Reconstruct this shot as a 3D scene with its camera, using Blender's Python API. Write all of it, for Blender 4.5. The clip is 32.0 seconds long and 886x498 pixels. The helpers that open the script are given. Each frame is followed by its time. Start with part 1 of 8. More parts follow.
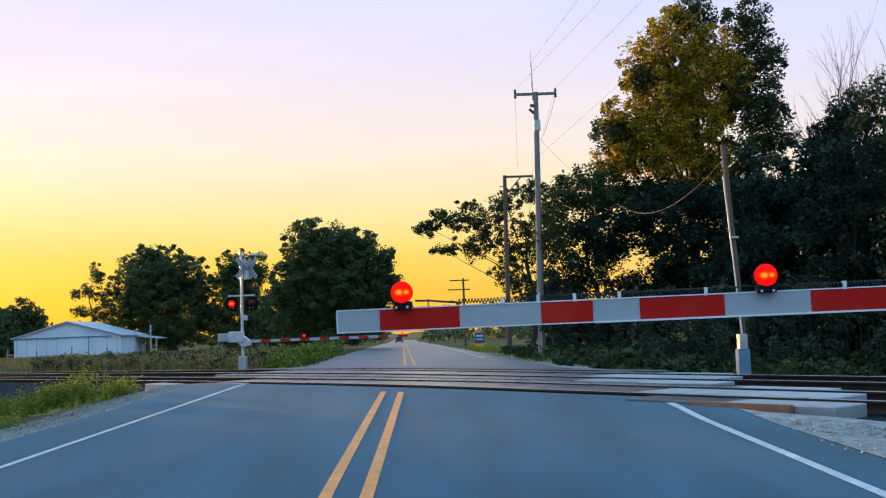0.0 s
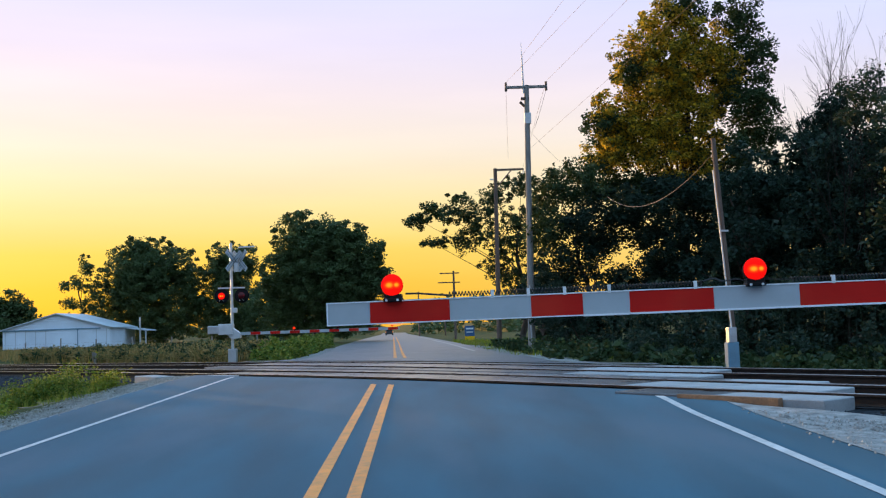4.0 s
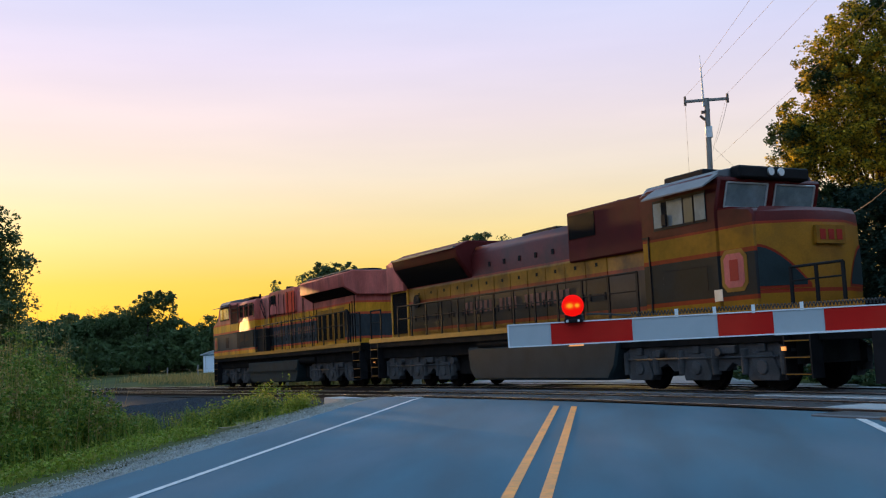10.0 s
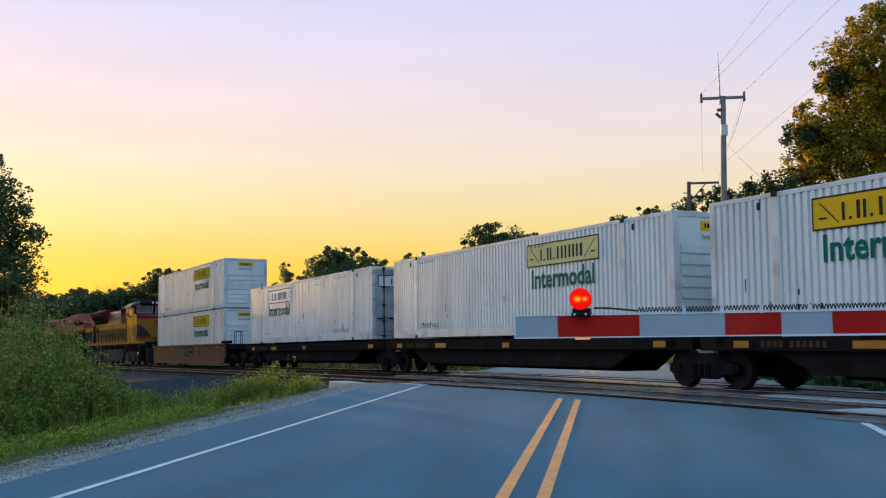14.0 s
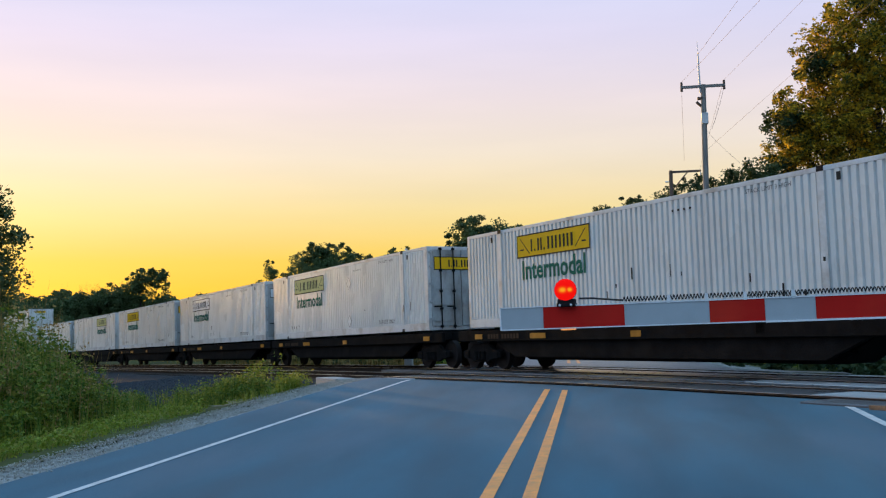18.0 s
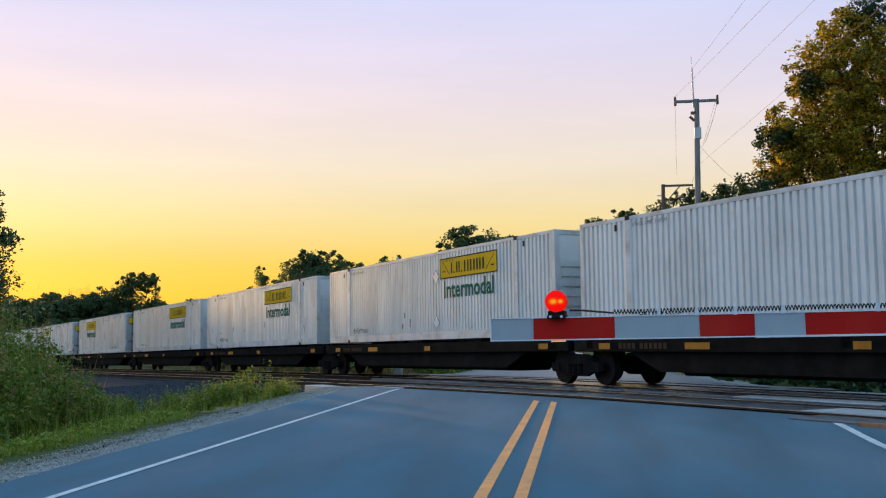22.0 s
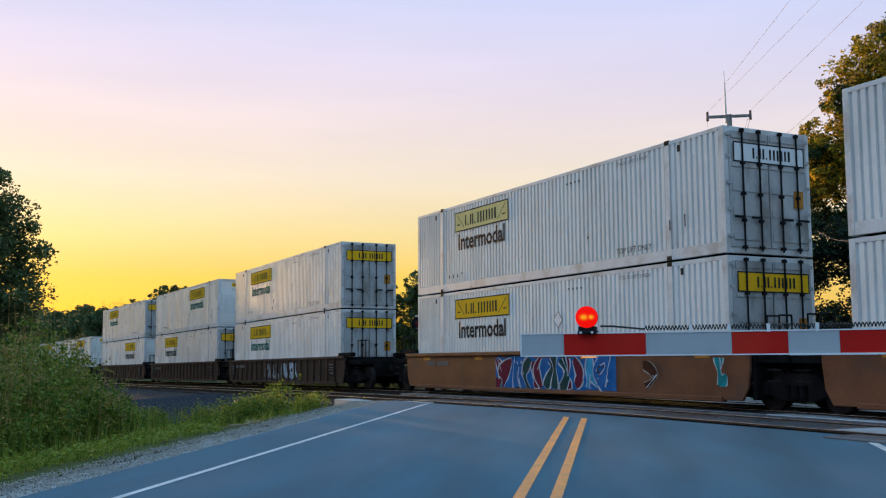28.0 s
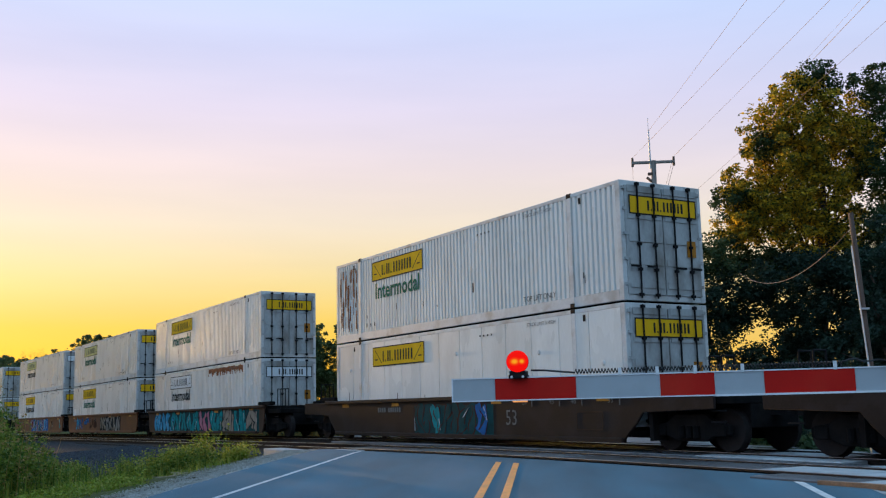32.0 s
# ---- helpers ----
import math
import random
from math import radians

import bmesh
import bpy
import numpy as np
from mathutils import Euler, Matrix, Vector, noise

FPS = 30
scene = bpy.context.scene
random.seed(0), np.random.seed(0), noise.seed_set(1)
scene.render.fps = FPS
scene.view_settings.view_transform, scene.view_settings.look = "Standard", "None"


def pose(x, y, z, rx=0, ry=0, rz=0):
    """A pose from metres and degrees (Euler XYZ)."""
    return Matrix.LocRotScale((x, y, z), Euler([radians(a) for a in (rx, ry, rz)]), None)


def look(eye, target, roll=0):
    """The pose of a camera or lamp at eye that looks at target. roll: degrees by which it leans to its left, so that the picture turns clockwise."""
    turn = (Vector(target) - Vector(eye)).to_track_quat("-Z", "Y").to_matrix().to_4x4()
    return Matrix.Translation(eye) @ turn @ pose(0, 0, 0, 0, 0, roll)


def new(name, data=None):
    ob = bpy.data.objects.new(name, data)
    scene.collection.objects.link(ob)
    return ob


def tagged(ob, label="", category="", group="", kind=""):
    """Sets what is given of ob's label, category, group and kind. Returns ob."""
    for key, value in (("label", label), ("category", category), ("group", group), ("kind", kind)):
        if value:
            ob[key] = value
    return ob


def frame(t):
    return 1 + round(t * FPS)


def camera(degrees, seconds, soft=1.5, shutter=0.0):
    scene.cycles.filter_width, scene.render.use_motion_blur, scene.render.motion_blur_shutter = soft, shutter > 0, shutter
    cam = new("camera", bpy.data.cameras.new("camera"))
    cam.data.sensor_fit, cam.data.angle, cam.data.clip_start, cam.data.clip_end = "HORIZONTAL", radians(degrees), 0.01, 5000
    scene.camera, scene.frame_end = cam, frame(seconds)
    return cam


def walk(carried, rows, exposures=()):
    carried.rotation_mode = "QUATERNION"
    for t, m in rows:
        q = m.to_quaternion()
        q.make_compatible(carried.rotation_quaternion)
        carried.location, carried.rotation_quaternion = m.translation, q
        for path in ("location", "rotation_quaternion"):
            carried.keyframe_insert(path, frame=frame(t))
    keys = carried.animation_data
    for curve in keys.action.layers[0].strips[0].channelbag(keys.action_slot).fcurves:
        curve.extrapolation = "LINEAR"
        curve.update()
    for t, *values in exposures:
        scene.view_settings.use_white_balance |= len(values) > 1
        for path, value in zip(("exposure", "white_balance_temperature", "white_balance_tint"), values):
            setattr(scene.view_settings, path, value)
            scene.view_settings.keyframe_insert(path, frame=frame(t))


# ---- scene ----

# Crossing frame: y runs along the road, z = 0 is the top of the rails at the crossing, in metres.
EYE_Z = 1.13
cam = camera(47.07, 32.0, soft=1.2)
TURNS = (
    (0.0, 94.59, 2.13, -0.71), (0.5, 94.41, 1.93, -1.04), (1.0, 94.26, 1.80, -1.21), (1.5, 94.13, 1.54, -1.32), (2.0, 94.08, 1.50, -1.38),
    (2.5, 94.08, 1.50, -1.40), (3.0, 94.11, 1.64, -1.33), (3.5, 94.15, 1.95, -1.20), (5.5, 94.19, 2.10, -1.45), (6.0, 94.40, 2.05, -1.75),
    (6.5, 94.68, 2.05, -2.12), (7.0, 95.00, 2.06, -2.48), (7.5, 95.19, 2.21, -2.09), (8.0, 95.25, 2.47, -0.51), (8.5, 95.35, 2.83, 2.23),
    (9.0, 95.51, 3.04, 5.34), (9.5, 95.65, 2.86, 7.76), (10.0, 95.76, 2.47, 8.89), (10.5, 95.83, 2.10, 8.90), (11.0, 95.86, 1.86, 8.74),
    (11.5, 95.84, 1.53, 8.73), (12.0, 95.78, 1.20, 8.81), (12.5, 95.65, 0.82, 8.96), (13.0, 95.48, 0.55, 9.09), (13.5, 95.27, 0.33, 9.20),
    (14.0, 95.11, 0.29, 9.23), (14.5, 94.91, 0.26, 9.18), (16.5, 94.36, 0.90, 8.43), (17.0, 94.43, 1.24, 8.44), (17.5, 94.60, 1.51, 8.48),
    (18.0, 94.74, 1.58, 8.45), (18.5, 94.89, 1.48, 8.34), (19.0, 95.01, 1.31, 8.18), (19.5, 95.16, 1.18, 8.04), (20.0, 95.30, 1.06, 8.01),
    (20.5, 95.36, 0.96, 8.01), (21.0, 95.38, 0.82, 7.96), (21.5, 95.32, 0.71, 7.94), (22.0, 95.27, 0.60, 7.89), (22.5, 95.22, 0.53, 7.82),
    (23.0, 95.18, 0.50, 7.79), (23.5, 95.17, 0.47, 7.74), (24.0, 95.18, 0.45, 7.69), (24.5, 95.23, 0.43, 7.65), (25.0, 95.25, 0.39, 7.62),
    (25.5, 95.20, 0.34, 7.65), (27.5, 96.09, 0.59, 9.65), (28.0, 96.11, 0.13, 9.56), (28.5, 95.94, -0.20, 8.90), (29.0, 95.82, -0.21, 7.98),
    (29.5, 96.15, 0.14, 7.12), (30.0, 96.91, 0.61, 6.47), (30.5, 97.76, 0.95, 6.05), (31.0, 98.36, 1.11, 5.88), (31.5, 98.60, 1.12, 5.78),
    (32.0, 98.63, 1.07, 5.73))
walk(cam, [(t, pose(0, 0, EYE_Z, rx, ry, rz)) for t, rx, ry, rz in TURNS], exposures=((0.0, 0.07, 6150, 10), (8.6, 0.07, 6200, 11), (10.2, -0.08, 6230, 10), (27.0, -0.10, 6230, 9), (32.0, -0.10, 6230, 9)))

# ---- light: dusk sky, the sun just over the tree line ahead to the left ----
SUN_AZ, SUN_EL = radians(-37.4), radians(2.8)
GLOW_AZ = radians(-33.0)


def math_node(tree, op, a, b=None):
    nd = tree.nodes.new("ShaderNodeMath")
    nd.operation = op
    for i, val in enumerate((a, b)):
        if val is None:
            continue
        if isinstance(val, (int, float)):
            nd.inputs[i].default_value = val
        else:
            tree.links.new(val, nd.inputs[i])
    return nd.outputs[0]


def ramp_node(tree, fac, stops, mode="LINEAR"):
    nd = tree.nodes.new("ShaderNodeValToRGB")
    nd.color_ramp.interpolation = mode
    el = nd.color_ramp.elements
    while len(el) < len(stops):
        el.new(0.5)
    for e, (pos, col) in zip(el, stops):
        e.position = pos
        e.color = (*col, 1)
    tree.links.new(fac, nd.inputs[0])
    return nd.outputs[0]


def mix_node(tree, fac, a, b, blend="MIX"):
    nd = tree.nodes.new("ShaderNodeMix")
    nd.data_type, nd.blend_type = "RGBA", blend
    for sock, val in ((nd.inputs["Factor"], fac), (nd.inputs[6], a), (nd.inputs[7], b)):
        if isinstance(val, (int, float)):
            sock.default_value = val
        elif isinstance(val, tuple):
            sock.default_value = (*val, 1)
        else:
            tree.links.new(val, sock)
    return nd.outputs[2]


def dusk_world():
    w = bpy.data.worlds.new("dusk_sky")
    w.use_nodes = True
    t = w.node_tree
    t.nodes.clear()
    out = t.nodes.new("ShaderNodeOutputWorld")
    bg = t.nodes.new("ShaderNodeBackground")
    co = t.nodes.new("ShaderNodeTexCoord")
    sep = t.nodes.new("ShaderNodeSeparateXYZ")
    t.links.new(co.outputs["Generated"], sep.inputs[0])
    z = math_node(t, "MAXIMUM", sep.outputs[2], 0.0)
    sunside = ramp_node(t, z, SKY_WARM)
    lee = ramp_node(t, z, SKY_COOL)
    flat = math_node(t, "ADD", math_node(t, "MULTIPLY", sep.outputs[0], math.sin(GLOW_AZ)),
                     math_node(t, "MULTIPLY", sep.outputs[1], math.cos(GLOW_AZ)))
    mr = t.nodes.new("ShaderNodeMapRange")
    mr.interpolation_type = "SMOOTHSTEP"
    t.links.new(flat, mr.inputs["Value"])
    mr.inputs["From Min"].default_value, mr.inputs["From Max"].default_value = 0.15, 0.97
    back = t.nodes.new("ShaderNodeMapRange")
    back.interpolation_type = "SMOOTHSTEP"
    t.links.new(flat, back.inputs["Value"])
    back.inputs["From Min"].default_value, back.inputs["From Max"].default_value = -0.75, 0.45
    col = mix_node(t, mr.outputs[0], mix_node(t, back.outputs[0], ramp_node(t, z, SKY_BACK), lee), sunside)
    sky = t.nodes.new("ShaderNodeTexSky")
    sky.sky_type, sky.sun_disc = "NISHITA", False
    sky.sun_elevation, sky.sun_rotation = SUN_EL, SUN_AZ
    haze = mix_node(t, 0.02, col, sky.outputs[0], "ADD")
    # thin high cirrus streaks
    mp = t.nodes.new("ShaderNodeMapping")
    mp.inputs["Scale"].default_value = (1.2, 1.2, 9.0)
    t.links.new(co.outputs["Generated"], mp.inputs[0])
    nz = t.nodes.new("ShaderNodeTexNoise")
    nz.inputs["Scale"].default_value, nz.inputs["Detail"].default_value = 2.0, 5.0
    t.links.new(mp.outputs[0], nz.inputs[0])
    veil = ramp_node(t, nz.outputs[0], ((0.35, (0.96, 0.96, 0.97)), (0.7, (1.05, 1.03, 1.02))))
    full = mix_node(t, 1.0, haze, veil, "MULTIPLY")
    t.links.new(full, bg.inputs[0])
    bg.inputs[1].default_value = 1.0
    t.links.new(bg.outputs[0], out.inputs[0])
    scene.world = w


SKY_WARM = ((0.0, (0.92, 0.44, 0.015)), (0.042, (0.93, 0.54, 0.034)), (0.075, (0.94, 0.62, 0.085)), (0.118, (0.95, 0.735, 0.31)),
            (0.174, (0.98, 0.82, 0.63)), (0.225, (0.95, 0.79, 0.77)), (0.282, (0.85, 0.755, 0.90)), (0.335, (0.72, 0.72, 0.95)),
            (0.5, (0.56, 0.86, 1.25)), (1.0, (0.55, 1.05, 1.50)))
SKY_COOL = ((0.0, (0.88, 0.58, 0.22)), (0.08, (0.90, 0.68, 0.42)), (0.16, (0.75, 0.70, 0.78)), (0.24, (0.60, 0.67, 0.94)),
            (0.36, (0.52, 0.72, 1.05)), (0.5, (0.54, 0.86, 1.25)), (1.0, (0.55, 1.05, 1.50)))
SKY_BACK = ((0.0, (0.18, 0.22, 0.30)), (0.12, (0.28, 0.33, 0.45)), (0.3, (0.44, 0.58, 0.78)), (0.6, (0.54, 0.90, 1.25)), (1.0, (0.55, 1.05, 1.50)))
dusk_world()
sun = new("sun", bpy.data.lights.new("sun", "SUN"))
sun.data.energy, sun.data.angle, sun.data.color = 8.0, radians(2), (1.0, 0.56, 0.18)
sun.matrix_world = look((100 * math.sin(SUN_AZ), 100 * math.cos(SUN_AZ), 100 * math.tan(SUN_EL)), (0, 0, 0))


# ---- materials ----
def mat(name, col, rough=0.6, metal=0.0, spread=0.25, scale=3.0, fine=40.0, bump=0.15, dirt=None, dirt_amount=0.5, dirt_scale=1.5,
        glow=None, power=0.0, random_tint=0.0, stops=None, spec=0.5, stretch=(1, 1, 1)):
    """A surface of one paint or stuff: broad patches, fine grain, relief, and where given dirt in patches of its own."""
    m = bpy.data.materials.new(name)
    m.use_nodes = True
    t = m.node_tree
    bs = t.nodes["Principled BSDF"]
    co = t.nodes.new("ShaderNodeTexCoord")
    mp = t.nodes.new("ShaderNodeMapping")
    mp.inputs["Scale"].default_value = stretch
    t.links.new(co.outputs["Object"], mp.inputs[0])

    def noise_at(sc, detail=5.0):
        nz = t.nodes.new("ShaderNodeTexNoise")
        nz.inputs["Scale"].default_value, nz.inputs["Detail"].default_value = sc, detail
        t.links.new(mp.outputs[0], nz.inputs[0])
        return nz.outputs[0]

    big, small = noise_at(scale), noise_at(fine)
    if stops:
        sp = t.nodes.new("ShaderNodeSeparateXYZ")
        t.links.new(co.outputs["Object"], sp.inputs[0])
        base = ramp_node(t, math_node(t, "DIVIDE", sp.outputs[2], 5.0), [(z / 5.0, c) for z, c in stops], "CONSTANT")
    else:
        base = col
    lo = tuple(1 - spread for _ in range(3))
    hi = tuple(1 + spread * 0.6 for _ in range(3))
    tone = mix_node(t, 1.0, base, ramp_node(t, big, ((0.3, lo), (0.7, hi))), "MULTIPLY")
    tone = mix_node(t, 1.0, tone, ramp_node(t, small, ((0.25, tuple(1 - spread * 0.6 for _ in range(3))), (0.75, tuple(1 + spread * 0.4 for _ in range(3))))), "MULTIPLY")
    if random_tint:
        oi = t.nodes.new("ShaderNodeObjectInfo")
        tone = mix_node(t, 1.0, tone, ramp_node(t, oi.outputs["Random"], ((0.0, (1 - random_tint,) * 3), (1.0, (1 + random_tint,) * 3))), "MULTIPLY")
    if dirt:
        dn = noise_at(dirt_scale, 8.0)
        mask = ramp_node(t, dn, ((0.5, (0, 0, 0)), (0.72, (dirt_amount,) * 3)))
        tone = mix_node(t, mask, tone, dirt)
    t.links.new(tone, bs.inputs["Base Color"])
    rr = t.nodes.new("ShaderNodeMapRange")
    t.links.new(big, rr.inputs[0])
    rr.inputs[3].default_value, rr.inputs[4].default_value = max(rough - 0.12, 0.02), min(rough + 0.12, 1)
    t.links.new(rr.outputs[0], bs.inputs["Roughness"])
    bs.inputs["Metallic"].default_value = metal
    bs.inputs["Specular IOR Level"].default_value = spec
    if bump:
        bp = t.nodes.new("ShaderNodeBump")
        bp.inputs["Strength"].default_value, bp.inputs["Distance"].default_value = bump, 0.02
        t.links.new(small, bp.inputs["Height"])
        t.links.new(bp.outputs[0], bs.inputs["Normal"])
    if glow:
        bs.inputs["Emission Color"].default_value = (*glow, 1)
        bs.inputs["Emission Strength"].default_value = power
    return m


def leaf_mat(name, cols, rough=0.6, through_light=0.3):
    """Foliage: every leaf takes its own tone, and lets a little light through."""
    m = bpy.data.materials.new(name)
    m.use_nodes = True
    t = m.node_tree
    bs = t.nodes["Principled BSDF"]
    geo = t.nodes.new("ShaderNodeNewGeometry")
    n = len(cols) - 1
    tone = ramp_node(t, geo.outputs["Random Per Island"], [(i / n, c) for i, c in enumerate(cols)])
    t.links.new(tone, bs.inputs["Base Color"])
    bs.inputs["Roughness"].default_value = rough
    bs.inputs["Specular IOR Level"].default_value = 0.2
    tr = t.nodes.new("ShaderNodeBsdfTranslucent")
    t.links.new(tone, tr.inputs[0])
    mx = t.nodes.new("ShaderNodeMixShader")
    mx.inputs[0].default_value = through_light
    t.links.new(bs.outputs[0], mx.inputs[1])
    t.links.new(tr.outputs[0], mx.inputs[2])
    t.links.new(mx.outputs[0], t.nodes["Material Output"].inputs[0])
    return m


# blue sheen of the overhead sky is mixed into this base colour
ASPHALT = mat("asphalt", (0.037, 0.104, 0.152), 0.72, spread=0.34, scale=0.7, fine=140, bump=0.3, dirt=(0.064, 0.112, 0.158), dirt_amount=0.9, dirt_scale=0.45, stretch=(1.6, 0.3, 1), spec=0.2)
ASPHALT_OLD = mat("worn_asphalt", (0.085, 0.086, 0.097), 0.42, spread=0.25, scale=0.5, fine=90, bump=0.25, dirt=(0.08, 0.08, 0.085))
PAINT_YELLOW = mat("yellow_road_paint", (0.86, 0.28, 0.045), 0.6, spread=0.2, scale=3, fine=70, dirt=(0.3, 0.17, 0.08), dirt_amount=0.45, dirt_scale=9)
PAINT_WHITE = mat("white_road_paint", (0.52, 0.52, 0.53), 0.6, spread=0.18, scale=3, fine=70, dirt=(0.24, 0.25, 0.26), dirt_amount=0.6, dirt_scale=9)
CONCRETE = mat("concrete", (0.34, 0.36, 0.39), 0.7, spread=0.25, scale=1.5, fine=60, bump=0.3, dirt=(0.15, 0.15, 0.15), dirt_amount=0.7, random_tint=0.2)
CONCRETE_WORN = mat("tyre_worn_concrete", (0.085, 0.09, 0.105), 0.3, spread=0.4, scale=1.6, fine=40, bump=0.15, dirt=(0.035, 0.035, 0.038), dirt_amount=0.9, random_tint=0.5, spec=0.6, stretch=(0.4, 3, 1))
GRAVEL = mat("gravel", (0.27, 0.265, 0.26), 0.95, spread=0.5, scale=5, fine=50, bump=0.9, dirt=(0.11, 0.10, 0.08), dirt_amount=0.7, dirt_scale=0.9)
GRAVEL_PALE = mat("pale_gravel", (0.31, 0.295, 0.29), 0.95, spread=0.45, scale=5, fine=50, bump=0.9, dirt=(0.18, 0.17, 0.16), dirt_amount=0.5, dirt_scale=1.2)
DIRT = mat("bare_dirt", (0.145, 0.115, 0.075), 0.95, spread=0.5, scale=2, fine=40, bump=0.9, dirt=(0.08, 0.085, 0.035), dirt_amount=0.7, dirt_scale=1.1)
BALLAST = mat("ballast", (0.024, 0.028, 0.036), 0.95, spread=0.7, scale=5, fine=16, bump=1.0, dirt=(0.02, 0.02, 0.02), spec=0.1)
STONE = mat("ballast_stone", (0.046, 0.054, 0.070), 0.9, spread=0.6, scale=5, fine=40, bump=0.4, spec=0.2)
RAIL_HEAD = mat("polished_rail", (0.30, 0.31, 0.33), 0.3, 1.0, spread=0.2, scale=2, fine=60, bump=0.03)
RAIL_RUST = mat("rusty_rail", (0.022, 0.017, 0.016), 0.85, spread=0.4, scale=4, fine=60, bump=0.4, spec=0.2)
TIE = mat("creosoted_timber", (0.04, 0.033, 0.029), 0.9, spread=0.4, scale=3, fine=40, bump=0.6, random_tint=0.25, stretch=(1, 6, 6), spec=0.2)
TIMBER = mat("brown_timber", (0.26, 0.14, 0.08), 0.8, spread=0.4, scale=3, fine=40, bump=0.5)
EARTH = mat("grassy_earth", (0.060, 0.066, 0.018), 0.95, spread=0.5, scale=0.25, fine=7, bump=0.9, dirt=(0.12, 0.095, 0.035), dirt_amount=0.7, dirt_scale=0.12, spec=0.1)
POLE = mat("weathered_pole", (0.26, 0.24, 0.23), 0.85, spread=0.35, scale=2, fine=30, bump=0.5, stretch=(5, 5, 0.6))
POLE_DARK = mat("brown_pole", (0.15, 0.10, 0.08), 0.85, spread=0.35, scale=2, fine=30, bump=0.5, stretch=(5, 5, 0.6))
GALV = mat("galvanised_steel", (0.55, 0.57, 0.6), 0.42, 0.7, spread=0.15, scale=4, fine=50, bump=0.05)
ALUM = mat("aluminium_paint", (0.6, 0.62, 0.65), 0.4, 0.3, spread=0.12, scale=4, fine=50, bump=0.05)
BOX_BLUE = mat("blue_grey_paint", (0.14, 0.26, 0.36), 0.5, spread=0.15, scale=4)
# pinkish evening light on the strands is put into this tone
WIRE = mat("wire", (0.22, 0.17, 0.17), 0.6, spread=0.1, bump=0)
BLACK = mat("black_enamel", (0.013, 0.013, 0.015), 0.65, spread=0.3, bump=0.05, spec=0.08)
RUBBER = mat("black_cable", (0.012, 0.012, 0.013), 0.6, spread=0.2, bump=0)
ARM_WHITE = mat("white_reflective_sheet", (0.40, 0.44, 0.48), 0.5, spread=0.06, scale=4, fine=150, bump=0.05, dirt=(0.31, 0.34, 0.37), dirt_amount=0.35, dirt_scale=6, spec=0.2)
ARM_RED = mat("red_reflective_sheet", (0.52, 0.012, 0.008), 0.5, spread=0.12, scale=5, fine=150, bump=0.05, dirt=(0.52, 0.045, 0.02), dirt_amount=0.7, dirt_scale=1.6, spec=0.15)
ARM_EDGE = mat("white_arm_edge", (0.75, 0.78, 0.82), 0.35, spread=0.06, bump=0.02)


def lamp_mat():
    """A lit red lens: two hot spots of the lamp show through the red glass."""
    m = mat("lit_red_lens", (0.12, 0.0, 0.0), 0.6, spec=0.03, spread=0.05, bump=0, glow=(1.0, 0.014, 0.006), power=0.92)
    t = m.node_tree
    co = t.nodes.new("ShaderNodeTexCoord")
    heat = None
    for cx, cz, wide, tall in ((0.40, 0.5, 0.30, 0.21), (0.72, 0.5, 0.2, 0.17)):
        mp = t.nodes.new("ShaderNodeMapping")
        mp.inputs["Location"].default_value = (-cx / wide, 0.0, -cz / tall)
        mp.inputs["Scale"].default_value = (1 / wide, 0.0, 1 / tall)
        t.links.new(co.outputs["Generated"], mp.inputs[0])
        ln = t.nodes.new("ShaderNodeVectorMath")
        ln.operation = "LENGTH"
        t.links.new(mp.outputs[0], ln.inputs[0])
        spot = math_node(t, "MAXIMUM", math_node(t, "SUBTRACT", 1.0, ln.outputs["Value"]), 0.0)
        heat = spot if heat is None else math_node(t, "MAXIMUM", heat, spot)
    col = ramp_node(t, heat, ((0.0, (1.0, 0.006, 0.003)), (0.35, (1.0, 0.05, 0.004)), (0.8, (1.1, 0.42, 0.015))))
    t.links.new(col, t.nodes["Principled BSDF"].inputs["Emission Color"])
    return m


LAMP_ON = lamp_mat()
LAMP_OFF = mat("dark_red_lens", (0.09, 0.006, 0.010), 0.25, spread=0.1, bump=0, spec=0.3)
LAMP_AMBER = mat("amber_glow", (1.0, 0.4, 0.1), 0.3, spread=0.05, bump=0, glow=(1.0, 0.35, 0.08), power=1.0)
GLASS_DARK = mat("cab_glass", (0.03, 0.035, 0.04), 0.08, spread=0.1, bump=0, spec=0.8)
# opaque panes: the sky showing through the cab is painted as their colour
GLASS_SKY = mat("cab_glass_painted_sky", (0.34, 0.40, 0.40), 0.12, spread=0.5, scale=2.5, bump=0, spec=0.7)
GLASS_SKY_DIM = mat("cab_glass_painted_dim_sky", (0.16, 0.21, 0.24), 0.15, spread=0.3, bump=0, spec=0.6)

COACH_RED, COACH_YEL, COACH_ORG, COACH_BLK = (0.52, 0.135, 0.11), (0.66, 0.28, 0.02), (0.62, 0.10, 0.04), (0.046, 0.052, 0.058)
BANDS = ((0.0, COACH_YEL), (1.92, COACH_ORG), (2.02, COACH_BLK), (2.92, COACH_ORG), (3.02, COACH_YEL), (3.38, COACH_ORG), (3.46, COACH_RED))
LIVERY = mat("banded_locomotive_paint", COACH_RED, 0.6, spread=0.35, scale=1.1, fine=9, bump=0.02, stops=BANDS, dirt=(0.055, 0.050, 0.052), dirt_amount=0.5, dirt_scale=1.5, stretch=(1.4, 1.4, 0.45), spec=0.08)
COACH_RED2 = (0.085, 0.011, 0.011)
